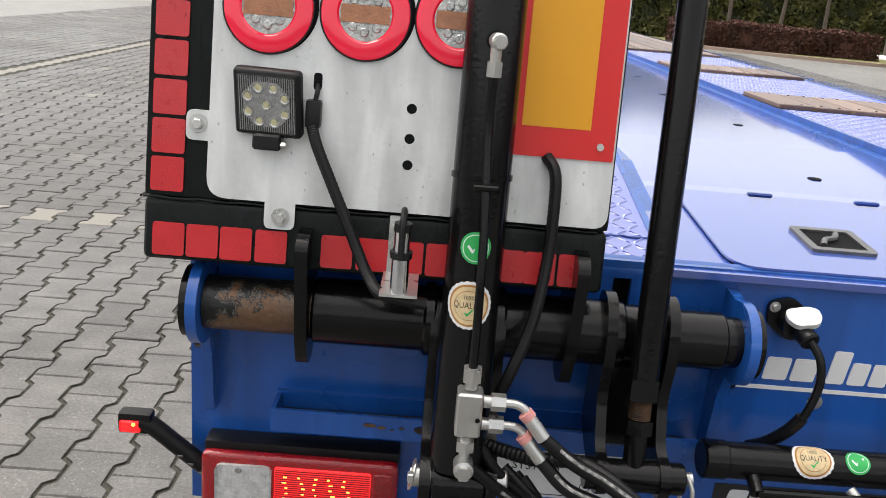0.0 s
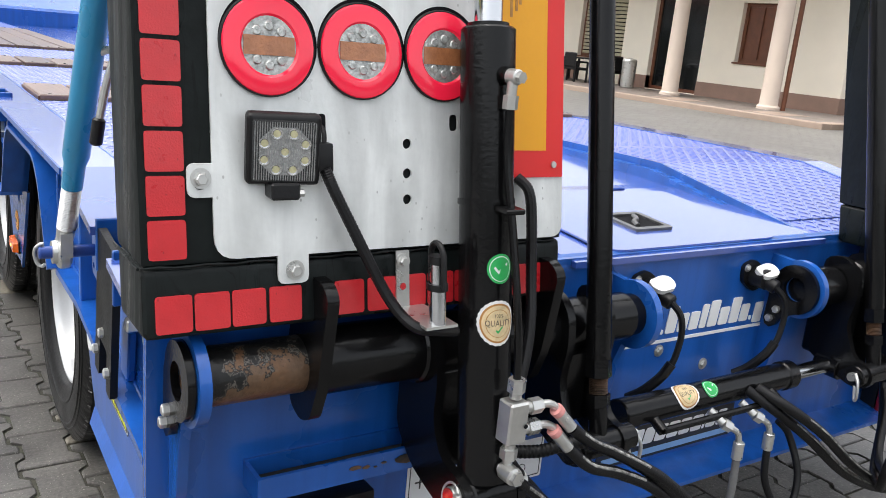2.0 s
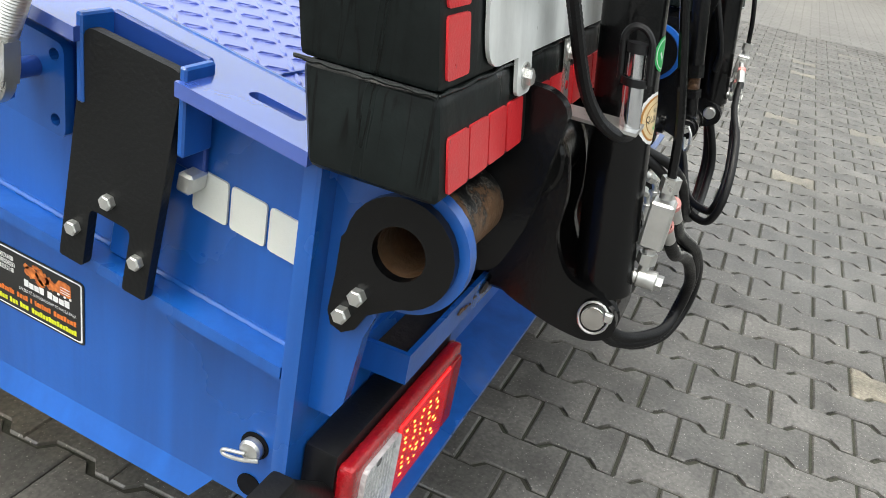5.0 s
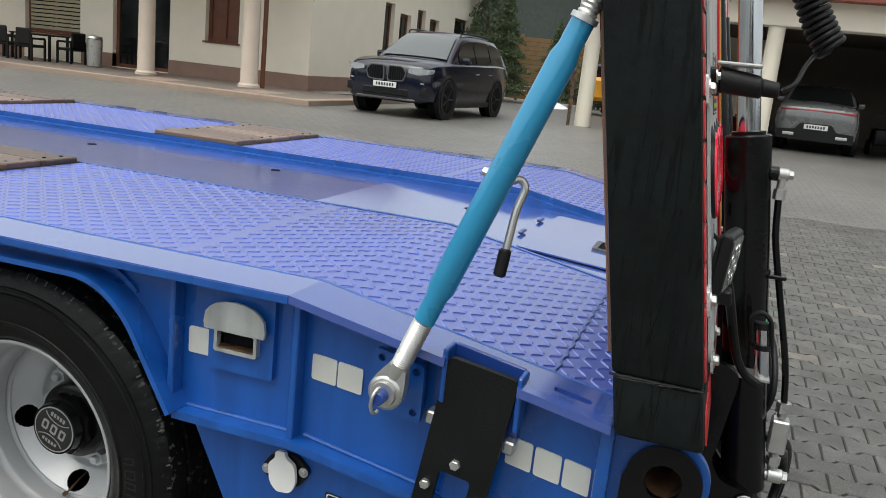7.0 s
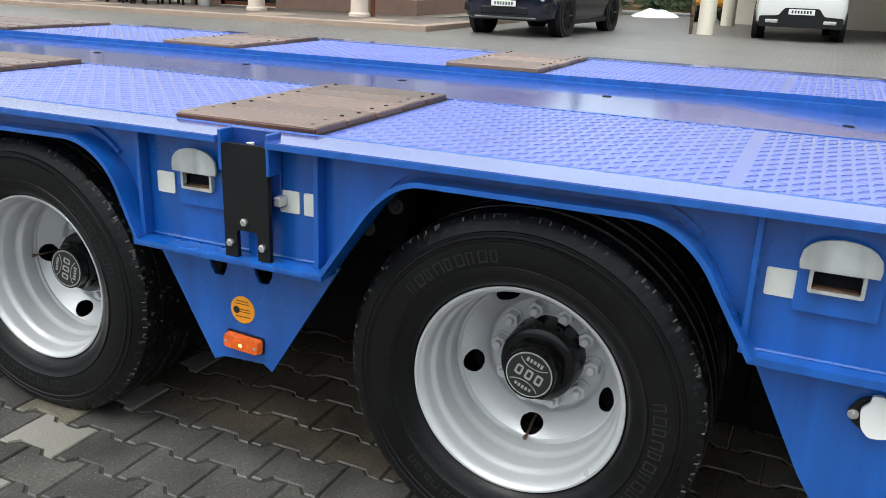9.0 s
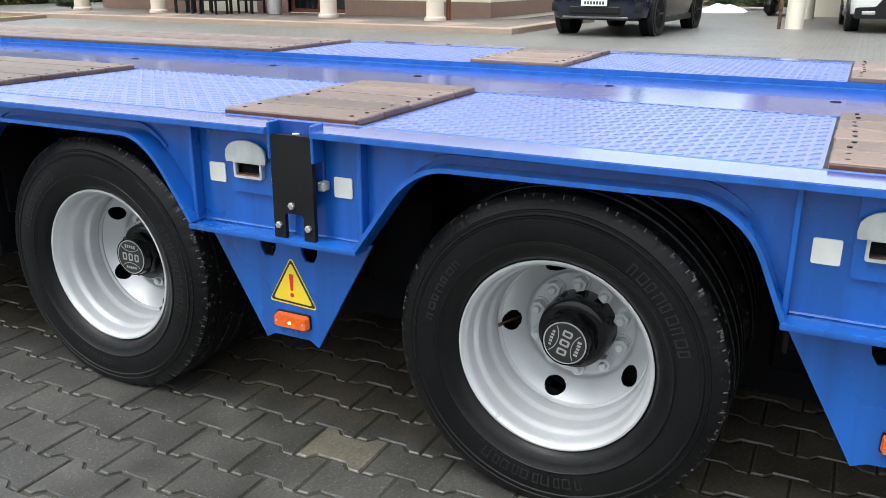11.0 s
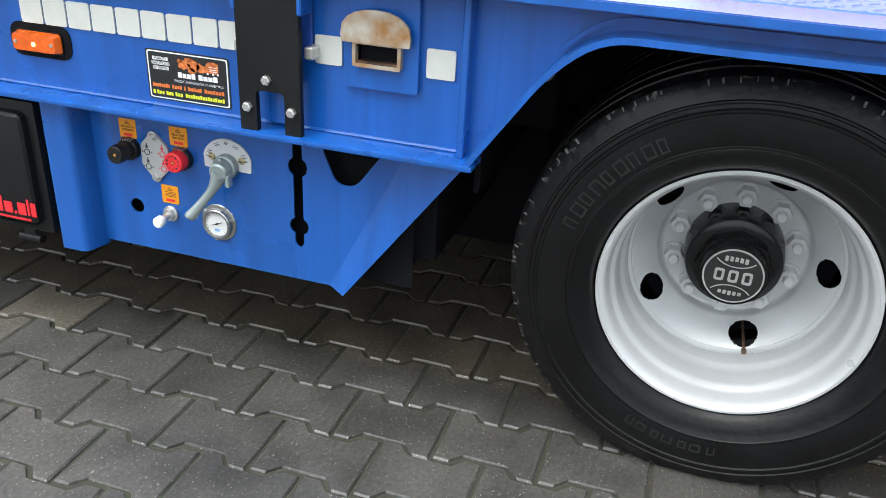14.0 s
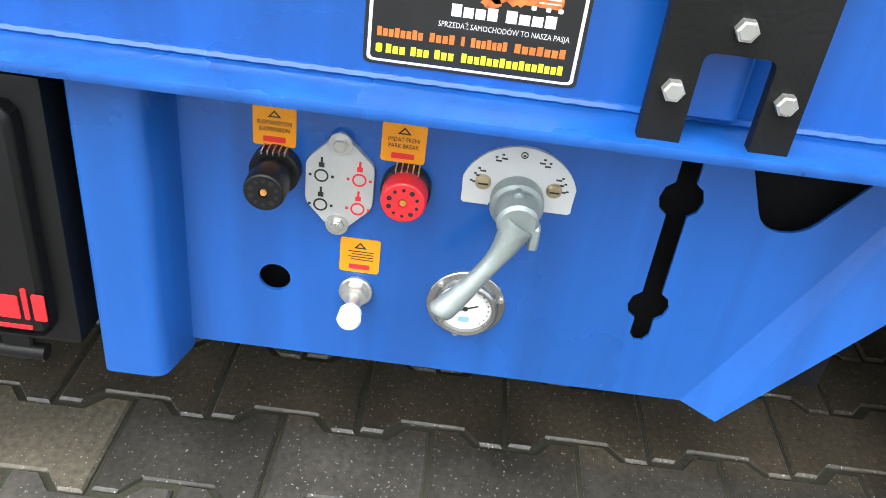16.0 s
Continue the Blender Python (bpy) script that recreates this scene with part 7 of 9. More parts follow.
    cyl(ft, bj - Vector((0, 0, 0.026)), bj - Vector((0, 0, 0.045)), 0.0110, 6)
    part("banjo_fitting", fx(ft), ZINC, cylo)
    vb = Vector((0.476, -0.150, 0.615))
    part("feed_pipe", fx(tube(B(), [bj - Vector((0, 0, 0.043)), bj - Vector((0.0, 0.009, 0.12)), (0.474, -0.106, 0.88), vb + Vector((0, 0.012, 0.14)), vb + Vector((0, 0, 0.060))], 0.0062, 10, 8)), BLACK, cylo)
    # valve block with its fittings
    vo = part("valve_block", fx(box(B(), vb.x - 0.0175, vb.x + 0.0175, vb.y - 0.016, vb.y + 0.016, vb.z - 0.033, vb.z + 0.033, 0.003)), ZINC, trailer, "steel lock valve block with hose fittings")
    ft = B()
    cyl(ft, vb + Vector((0, 0, 0.036)), vb + Vector((0, 0, 0.046)), 0.009, 14)
    cyl(ft, vb + Vector((0, 0, 0.046)), vb + Vector((0, 0, 0.066)), 0.0135, 6)
    part("hose_nipple", fx(ft), ZINC, vo)
    ft = B()
    cyl(ft, vb - Vector((0, 0, 0.036)), vb - Vector((0, 0, 0.044)), 0.009, 14)
    cyl(ft, vb - Vector((0, 0, 0.044)), vb - Vector((0, 0, 0.060)), 0.0135, 6)
    cyl(ft, vb - Vector((0, 0, 0.060)), vb - Vector((0, 0, 0.078)), 0.0075, 14)
    part("hose_nipple", fx(ft), ZINC, vo)
    ft = B()
    lathe(ft, [(-0.015, 0.008), (-0.012, 0.014), (0.012, 0.014), (0.015, 0.008)], Vector((0.476, -0.158, 0.533)), (0, 1, 0), 20)
    cyl(ft, (0.476, -0.170, 0.533), (0.476, -0.180, 0.533), 0.0110, 6)
    cyl(ft, (0.476, -0.148, 0.533), (0.472, -0.118, 0.533), 0.010, 14)
    part("banjo_fitting", fx(ft), ZINC, vo)
    for z in (0.017, -0.017):
        ft = B()
        p = vb + Vector((0.019, 0, z))
        cyl(ft, p, p + Vector((0.010, 0, 0)), 0.009, 14)
        cyl(ft, p + Vector((0.010, 0, 0)), p + Vector((0.030, 0, 0)), 0.0125, 6)
        tube(ft, [p + Vector((0.030, 0, 0)), p + Vector((0.048, -0.002, -0.001)), p + Vector((0.062, -0.006, -0.010)), p + Vector((0.072, -0.010, -0.022))], 0.0062, 10, 5)
        part("hose_elbow", fx(ft), ZINC, vo)
    part("block_port", fx(cyl(B(), vb + Vector((0.012, -0.0172, -0.004)), vb + Vector((0.012, -0.0180, -0.004)), 0.0035, 10)), UNDER, vo)
    pk = mk("pink_ring", (0.70, 0.30, 0.28), 0.5, 0, 0.1, 20, 0, 60) if not m else bpy.data.materials["pink_ring"]
    for z, e in ((0.017, ((0.625, -0.170, 0.558), (0.680, -0.178, 0.530), (0.765, -0.205, 0.480), (0.845, -0.220, 0.405), (0.866, -0.218, 0.330), (0.825, -0.195, 0.277), (0.750, -0.140, 0.278), (0.660, -0.090, 0.360), (0.580, -0.030, 0.440))), (-0.017, ((0.620, -0.178, 0.522), (0.680, -0.185, 0.500), (0.755, -0.200, 0.462), (0.820, -0.212, 0.400), (0.838, -0.208, 0.335), (0.800, -0.190, 0.298), (0.725, -0.130, 0.302), (0.640, -0.080, 0.385), (0.570, -0.020, 0.440)))):
        p = vb + Vector((0.091, -0.010, z - 0.022))
        q = p + Vector((0.014, -0.006, -0.020))
        p0 = vb + Vector((0.091, -0.010, z - 0.022)) - Vector((0.012, -0.003, -0.010))
        part("hose_ferrule", fx(cyl(B(), p0, q, 0.0100, 14, bev=0.001)), ZINC, vo)
        part("ferrule_ring", fx(cyl(B(), p0 - Vector((0.003, 0, -0.003)), p0 + Vector((0.004, -0.001, -0.004)), 0.0108, 14)), pk, vo)
        line = [q, *e]
        part("hydraulic_hose", fx(tube(B(), line, 0.0098, 12, 8)), HOSE, trailer, "black hydraulic hose with a pale print line")
        prt = smooth_line(line, 8)[4:22]
        part("hose_print", fx(tube(B(), [c + Vector((0.001, -0.0068, 0.0058)) for c in prt], 0.0030, 6, 1)), HPRINT, trailer)
    # curved arms down to the cylinder foot
    arm = [(0.075, 0.715), (0.02, 0.730), (-0.022, 0.690), (-0.035, 0.630), (-0.030, 0.575), (-0.060, 0.520), (-0.112, 0.512), (-0.142, 0.490), (-0.142, 0.460), (-0.112, 0.440), (-0.060, 0.445), (0.020, 0.470), (0.075, 0.520)]
    for x in (0.425, 0.521):
        part("cylinder_arm", fx(plate(B(), rounded(arm, 0.022, 3), (), "x", x - 0.008, x + 0.008)), BLACK, trailer, "black curved arm plate of the ramp hinge")
    po = part("foot_pin", fx(cyl(B(), (0.405, -0.111, 0.484), (0.545, -0.111, 0.484), 0.0165, 22, bev=0.002)), ZINC, trailer, "pin with a linch clip")
    clip = [(0.407 + 0.004 * math.sin(a), -0.111 + 0.0205 * math.cos(a), 0.485 + 0.0215 * math.sin(a)) for a in [2 * math.pi * k / 14 for k in range(15)]]
    part("clip_lug", fx(box(B(), 0.400, 0.410, -0.136, -0.124, 0.486, 0.500, 0.002)), ZINC, po)
    part("linch_clip", fx(tube(B(), clip, 0.0019, 8, 2)), ZINC, po)
    part("pin_face", fx(cyl(B(), (0.4052, -0.111, 0.484), (0.4036, -0.111, 0.484), 0.0160, 24)), PINFACE, po)
    # swing arm plates for the prop
    arm2 = [(0.060, 0.735), (0.010, 0.745), (-0.026, 0.715), (-0.035, 0.655), (-0.022, 0.590), (-0.055, 0.520), (-0.098, 0.515), (-0.112, 0.490), (-0.098, 0.462), (-0.060, 0.455), (0.06, 0.50)]
    for x in (0.687, 0.780):
        part("prop_arm", fx(plate(B(), rounded(arm2, 0.022, 3), (), "x", x - 0.008, x + 0.008)), BLACK, trailer, "black curved arm plate of the ramp prop")
    pr = part("prop_pin", fx(cyl(B(), (0.662, -0.080, 0.490), (0.812, -0.080, 0.490), 0.024, 22, bev=0.002)), BLACK, trailer, "pin of the ramp prop")
    q0, q1 = Vector((0.735, -0.080, 0.490)), Vector((0.752, 0.113, 1.450))
    d = (q1 - q0).normalized()
    part("prop_tube", fx(cyl(B(), q0 + d * 0.148, q1, 0.0215, 28, bev=0.002)), BLACK, pr, "black prop tube")
    part("prop_collar", fx(cyl(B(), q0 + d * 0.118, q0 + d * 0.150, 0.0235, 6)), BLACK, pr)
    thr = B()
    lathe(thr, [(0.085 + k * 0.0015, 0.0165 if k % 2 else 0.0145) for k in range(24)], q0, d, 18)
    part("prop_thread", fx(thr), RUSTY, pr, "rusty thread", False)
    part("prop_nut", fx(cyl(B(), q0 + d * 0.066, q0 + d * 0.088, 0.0215, 6)), BLACK, pr)
    part("prop_rod", fx(cyl(B(), q0 + d * 0.01, q0 + d * 0.065, 0.0165, 18)), BLACK, pr)
    cc = B()
    tube(cc, [(0.816, -0.085, 0.500), (0.824, -0.098, 0.480), (0.822, -0.100, 0.450), (0.814, -0.092, 0.440), (0.810, -0.084, 0.470)], 0.0035, 8)
    cyl(cc, (0.810, -0.08, 0.49), (0.826, -0.08, 0.492), 0.010, 14)
    part("cotter", fx(cc), ZINC, pr)
    # dark housing plates between the arms
    part("hinge_housing", fx(box(B(), 0.436, 0.510, -0.005, 0.088, 0.46, 0.64, 0.006)), BLACK, trailer)
    part("hinge_housing", fx(box(B(), 0.698, 0.770, 0.0, 0.088, 0.49, 0.63, 0.006)), BLACK, trailer)


rear_hinge(False)
rear_hinge(True)


# round quality labels on the ramp cylinder
def axis_y(z):
    return -0.110 + (z - 0.470) * 0.1561


def wrap_disc(at, name, r, material, parent, label="", scallop=0.0):
    """A round label laid on a curved surface; at maps (u, v) to a point of that surface."""
    b = B()
    N, rings = 48, 6
    rows = []
    for i in range(1, rings + 1):
        row = []
        for k in range(N):
            t = 2 * math.pi * k / N
            q = r * i / rings * (1 + (scallop if k % 2 and i == rings else 0))
            row.append(b.verts.new(at(q * math.cos(t), q * math.sin(t))))
        rows.append(row)
    c = b.verts.new(at(0, 0))
    for k in range(N):
        b.faces.new((c, rows[0][k], rows[0][(k + 1) % N]))
        for p, q in zip(rows, rows[1:]):
            b.faces.new((p[k], q[k], q[(k + 1) % N], p[(k + 1) % N]))
    return part(name, b, material, parent, label, False)


def on_cylinder(z, ang, lift):
    def at(u, v):
        a = ang + u / (CR + lift)
        return (0.469 + (CR + lift) * math.sin(a), axis_y(z + v) - (CR + lift) * math.cos(a), z + v)
    return at


def curved_words(text, size, at, material, parent, squeeze=1.0, up=0.0):
    o = words("label_words", text, size, Matrix.Identity(4), material, parent, squeeze=squeeze, depth=0.0)
    for v in o.data.vertices:
        v.co = Vector(at(v.co.x, v.co.y + up))


def seal(at_lift, parent):
    """White scalloped seal with a gold ring and black print."""
    ql = wrap_disc(at_lift(0.0010), "quality_label", 0.0325, PRINTW, parent, "round white and gold quality label", 0.04)
    wrap_disc(at_lift(0.0013), "label_ring", 0.0290, GOLDD, ql)
    wrap_disc(at_lift(0.0016), "label_field", 0.0262, GOLD, ql)
    wrap_disc(at_lift(0.0019), "label_ring", 0.0205, GOLDD, ql)
    wrap_disc(at_lift(0.0022), "label_field", 0.0196, GOLD, ql)
    curved_words("QUALITY", 0.0125, at_lift(0.0026), PRINTK, ql, 0.84)
    curved_words("100%", 0.0080, at_lift(0.0026), PRINTK, ql, 0.9, 0.0110)
    tick = [(-0.005, -0.011), (-0.001, -0.015), (0.008, -0.005), (0.006, -0.004), (-0.001, -0.011), (-0.004, -0.009)]
    b = B()
    b.faces.new([b.verts.new(at_lift(0.0026)(u, v)) for u, v in tick])
    part("label_tick", b, PRINTG, ql, "", False)


def check_label(at_lift, r, parent):
    gl = wrap_disc(at_lift(0.0010), "green_label", r, PRINTG, parent, "round green check label", 0.02)
    wrap_disc(at_lift(0.0013), "label_ring", r * 0.86, PRINTW, gl)
    wrap_disc(at_lift(0.0016), "label_field", r * 0.80, PRINTG, gl)
    tick = [(-0.55, 0.05), (-0.2, -0.35), (0.55, 0.25), (0.50, 0.42), (-0.18, -0.12), (-0.45, 0.18)]
    b = B()
    b.faces.new([b.verts.new(at_lift(0.0020)(u * r, v * r)) for u, v in tick])
    part("label_tick", b, PRINTW, gl, "", False)


seal(lambda h: on_cylinder(0.752, -0.12, h), trailer)
check_label(lambda h: on_cylinder(0.831, -0.05, h), 0.0215, trailer)

# widening cylinder between the ramps
h0, h1 = Vector((0.886, 0.004, 0.480)), Vector((1.390, 0.004, 0.481))
d = (h1 - h0).normalized()
wc = part("widening_cylinder", cyl(B(), h0, h1, 0.0295, 34, bev=0.003), BLACK, trailer, "black hydraulic cylinder lying across the tail")
part("cylinder_head", cyl(B(), h0 - d * 0.02, h0 + d * 0.02, 0.0315, 34, bev=0.003), BLACK, wc)
part("cylinder_head", cyl(B(), h1 - d * 0.02, h1 + d * 0.015, 0.0325, 34, bev=0.003), BLACK, wc)
part("piston_rod", cyl(B(), h1, h1 + d * 0.16, 0.0175, 24), CHROME, wc)
part("rod_eye", cyl(B(), h1 + d * 0.175 + Vector((0, -0.03, 0)), h1 + d * 0.175 + Vector((0, 0.03, 0)), 0.028, 24, bev=0.002), BLACK, wc)
part("side_pipe", tube(B(), [h0 + d * 0.06 + Vector((0, -0.048, -0.026)), h0 + d * 0.42 + Vector((0, -0.048, -0.026))], 0.0075, 10, 1), BLACK, wc)
for k in (0.06, 0.42):
    part("pipe_port", cyl(B(), h0 + d * k + Vector((0, -0.02, -0.012)), h0 + d * k + Vector((0, -0.05, -0.027)), 0.011, 14), BLACK, wc)
for k in (0.225, 0.325):
    p = h0 + d * k + Vector((0, -0.052, -0.030))
    ft = B()
    cyl(ft, p + Vector((-0.012, 0.02, 0.012)), p + Vector((0.004, -0.006, -0.008)), 0.0085, 12)
    cyl(ft, p + Vector((0.004, -0.006, -0.008)), p + Vector((0.018, -0.014, -0.016)), 0.0125, 6)
    tube(ft, [p + Vector((0.018, -0.014, -0.016)), p + Vector((0.034, -0.022, -0.028)), p + Vector((0.040, -0.026, -0.050))], 0.0065, 10, 5)
    cyl(ft, p + Vector((0.040, -0.026, -0.048)), p + Vector((0.040, -0.027, -0.085)), 0.0115, 14, bev=0.001)
    part("hose_fitting", ft, ZINC, wc)
    s_ = p + Vector((0.040, -0.027, -0.083))
    if k < 0.3:
        line = [s_, s_ + Vector((-0.004, -0.005, -0.08)), s_ + Vector((-0.002, 0.005, -0.18)), s_ + Vector((-0.025, 0.020, -0.235)), s_ + Vector((-0.10, 0.040, -0.245)), s_ + Vector((-0.20, 0.060, -0.19))]
        m1 = mk("grey_hose", (0.14, 0.14, 0.14), 0.5, 0, 0.2, 30, 0.1, 200)
    else:
        line = [s_, s_ + Vector((0.0, -0.010, -0.07)), s_ + Vector((0.030, -0.030, -0.130)), s_ + Vector((0.085, -0.030, -0.135)), s_ + Vector((0.110, -0.015, -0.075)), s_ + Vector((0.105, 0.02, 0.0)), s_ + Vector((0.085, 0.04, 0.03))]
        m1 = HOSE
    part("hydraulic_hose", tube(B(), line, 0.0080, 12, 8), m1, trailer, "hydraulic hose hanging in a loop")


def on_lying(k, lift):
    up = Vector((0, -0.62, 0.78)).normalized()
    sd = up.cross(d)

    def at(u, v):
        a = v / (0.0295 + lift)
        return h0 + d * (k + u) + (up * math.cos(a) - sd * math.sin(a) * -1) * (0.0295 + lift)
    return at


seal(lambda h: on_lying(0.150, h), trailer)
check_label(lambda h: on_lying(0.222, h), 0.0195, trailer)

# big loose hose loop below the left cylinder
loops = [
    [(0.505, -0.070, 0.520), (0.580, -0.100, 0.518), (0.655, -0.130, 0.532), (0.735, -0.190, 0.498), (0.812, -0.212, 0.425), (0.842, -0.208, 0.345), (0.800, -0.188, 0.288), (0.720, -0.120, 0.292), (0.625, -0.070, 0.395), (0.550, -0.020, 0.450)],
    [(0.485, -0.140, 0.525), (0.525, -0.135, 0.490), (0.580, -0.125, 0.445), (0.660, -0.110, 0.370), (0.735, -0.075, 0.310), (0.780, 0.010, 0.300)],
    [(0.500, -0.110, 0.540), (0.530, -0.115, 0.500), (0.575, -0.105, 0.455), (0.630, -0.080, 0.400), (0.680, -0.020, 0.350), (0.700, 0.050, 0.345)],
]
for k, l_ in enumerate(loops):
    part("hydraulic_hose", tube(B(), l_, (0.0110, 0.0090, 0.0085)[k], 12, 22 if k == 0 else 8, 0.0012 if k == 0 else 0.0), HOSE, trailer, "black hydraulic hose hanging in a loop")
pr_ = smooth_line(loops[1], 8)
part("hose_print", tube(B(), [c + Vector((-0.002, -0.0085, 0.0055)) for c in pr_[10:30]], 0.0030, 6, 1), HPRINT, trailer)
rl = [
    [(1.24, -0.03, 0.49), (1.28, -0.09, 0.46), (1.37, -0.12, 0.40), (1.50, -0.14, 0.30), (1.66, -0.15, 0.22), (1.85, -0.16, 0.185), (1.97, -0.16, 0.23), (1.99, -0.15, 0.32), (1.95, -0.10, 0.46)],
    [(1.22, -0.02, 0.485), (1.27, -0.07, 0.445), (1.36, -0.10, 0.38), (1.50, -0.12, 0.275), (1.67, -0.13, 0.20), (1.86, -0.14, 0.165), (1.99, -0.14, 0.215), (2.01, -0.13, 0.32), (1.97, -0.09, 0.47)],
]
for k, l_ in enumerate(rl):
    part("hydraulic_hose", tube(B(), l_, 0.0115, 12, 8), HOSE, trailer, "black hydraulic hose hanging in a loop")
    part("hose_print", tube(B(), [c + Vector((0, -0.0088, 0.0055)) for c in smooth_line(l_, 8)[12:36]], 0.0026, 6, 1), HPRINT, trailer)

# writing and stickers on the rear wall
q = B()
xx = 0.9375
for w, h, dz in ((0.040, 0.030, 0), (0.040, 0.030, 0), (0.040, 0.030, 0), (0.008, 0.008, 0), (0.030, 0.044, 0), (0.030, 0.030, 0), (0.028, 0.030, 0), (0.020, 0.040, 0), (0.030, 0.044, 0), (0.030, 0.030, 0), (0.030, 0.044, 0), (0.028, 0.030, 0), (0.008, 0.008, 0), (0.030, 0.030, -0.008), (0.010, 0.044, 0)):
    h *= 1.36
    sl, w = 0.12 * h, w * 1.03
    plate(q, rounded([(xx, 0.577 + dz), (xx + w, 0.577 + dz), (xx + w + sl, 0.577 + h), (xx + sl, 0.577 + h)], 0.004, 2), (), "y", 0.1120, 0.1141)
    xx += w + 0.006
plate(q, [(0.934, 0.558), (xx, 0.558), (xx, 0.565), (0.934, 0.565)], (), "y", 0.1120, 0.1141)
tagged(part("rear_web_mark", q, PRINTW, trailer), "white maker's mark drawn as plain bars", kind="stuff")
for x, z in ((1.239, 0.488), (1.085, 0.540), (0.825, 0.590)):
    part("wall_bolt", bolt(B(), (x, 0.114, z), (0, -1, 0), 0.009, 0.007), ZINC, trailer)
for x, z, y in ((1.008, 0.690, 0.074), (1.354, 0.688, 0.080)):
    R0 = Matrix.Translation((x, 0.114, z)) @ Matrix.Rotation(radians(90), 4, "Z") @ Matrix.Rotation(radians(34), 4, "X")
    lid_socket(R0, raised=(x + 0.005, y, z + 0.014), proud=y - 0.034)
    p = Vector((x + 0.012, y - 0.030, z - 0.014))
    part("socket_plug", cyl(B(), p + Vector((-0.008, 0.030, 0.010)), p, 0.016, 16, bev=0.003), PLASTIC, trailer)
    part("socket_cable", tube(B(), [p + Vector((0, 0.004, 0.002)), p + Vector((0.014, -0.014, -0.024)), p + Vector((0.018, -0.020, -0.066)), p + Vector((0.006, -0.020, -0.118)), p + Vector((-0.008, -0.012, -0.140))], 0.0068, 10, 8), HOSE, trailer, "black socket cable")
    part("cable_sleeve", tube(B(), [p + Vector((0.004, -0.019, -0.122)), p + Vector((-0.010, -0.010, -0.152)), p + Vector((-0.030, 0.012, -0.188)), p + Vector((-0.048, 0.036, -0.212))], 0.0105, 10, 6), HOSE, trailer)
b = part("white_maker_sticker", plate(B(), rect(0.474, 0.790, 0.314, 0.416, 0.004), (), "y", 0.1123, 0.1141), WHITE, trailer, "white sticker with black print and wheel symbols")
part("sticker_line", plate(B(), rect(0.479, 0.785, 0.319, 0.411, 0.003), [rect(0.4805, 0.7835, 0.3205, 0.4095, 0.003)], "y", 0.1117, 0.1124), PRINTK, b)
words("sticker_words", "SYSTEMS", 0.022, pose(0.625, 0.1119, 0.375, 90, 0, 0), PRINTK, b, depth=0.0003)
q = plate(B(), rect(0.544, 0.716, 0.388, 0.404, 0.003), (), "y", 0.1117, 0.1124)
part("sticker_mark", q, PRINTK, b)
for x in (0.680, 0.716, 0.739):
    part("wheel_symbol", plate(B(), circle(x, 0.340, 0.010, 18), [circle(x, 0.340, 0.0085, 18)], "y", 0.1117, 0.1124), PRINTK, b)
part("sticker_mark", plate(B(), [(0.524, 0.342), (0.544, 0.335), (0.569, 0.352), (0.544, 0.346)], (), "y", 0.1117, 0.1124), PRINTB, b)
part("cross_mark", plate(B(), [(0.502 + u, 0.367 + v) for u, v in ((-0.011, -0.0015), (-0.0015, -0.0015), (-0.0015, -0.0135), (0.0015, -0.0135), (0.0015, -0.0015), (0.011, -0.0015), (0.011, 0.0015), (0.0015, 0.0015), (0.0015, 0.0135), (-0.0015, 0.0135), (-0.0015, 0.0015), (-0.011, 0.0015))], (), "y", 0.1117, 0.1124), PRINTK, b)
b = part("black_maker_sticker", plate(B(), rect(0.945, 1.385, 0.286, 0.368, 0.002), (), "y", 0.1123, 0.1141), PRINTK, trailer, "black sticker with white marks and a pale blue line")
q = B()
xx = 0.966
for w in (0.035, 0.035, 0.030, 0.032, 0.035, 0.035, 0.035, 0.036, 0.008, 0.032, 0.030):
    plate(q, rounded([(xx, 0.320), (xx + w, 0.320), (xx + w + 0.008, 0.358), (xx + 0.008, 0.358)], 0.006, 2), (), "y", 0.1116, 0.1124)
    xx += w + 0.0045
tagged(part("sticker_mark", q, PRINTW, b), kind="stuff")
part("sticker_mark", plate(B(), rect(0.960, 1.370, 0.293, 0.307), (), "y", 0.1116, 0.1124), PRINTB, b)

# tail lamps
def glow_lens():
    """Red lens lit by a cluster of lamps behind it: brightest at the cluster, fading out."""
    m = mk("lit_tail_lens", (0.5, 0.012, 0.014), 0.2, 0, 0.5, 120, 0.3, 240, coat=0.5, emit=((1.0, 0.018, 0.022), 0.2))
    n, l = m.node_tree.nodes, m.node_tree.links
    tc = n.new("ShaderNodeTexCoord")
    mp = n.new("ShaderNodeMapping")
    mp.inputs["Location"].default_value = (-1.0, -1.0, -1.0)
    mp.inputs["Scale"].default_value = (2.0, 2.0, 2.0)
    l.new(tc.outputs["Generated"], mp.inputs["Vector"])
    gr = n.new("ShaderNodeTexGradient")
    gr.gradient_type = "SPHERICAL"
    l.new(mp.outputs["Vector"], gr.inputs["Vector"])
    mr = n.new("ShaderNodeMapRange")
    mr.inputs["To Min"].default_value, mr.inputs["To Max"].default_value = 0.45, 2.2
    l.new(gr.outputs["Fac"], mr.inputs["Value"])
    l.new(mr.outputs["Result"], n["Principled BSDF"].inputs["Emission Strength"])
    return m


REDLIT = glow_lens()


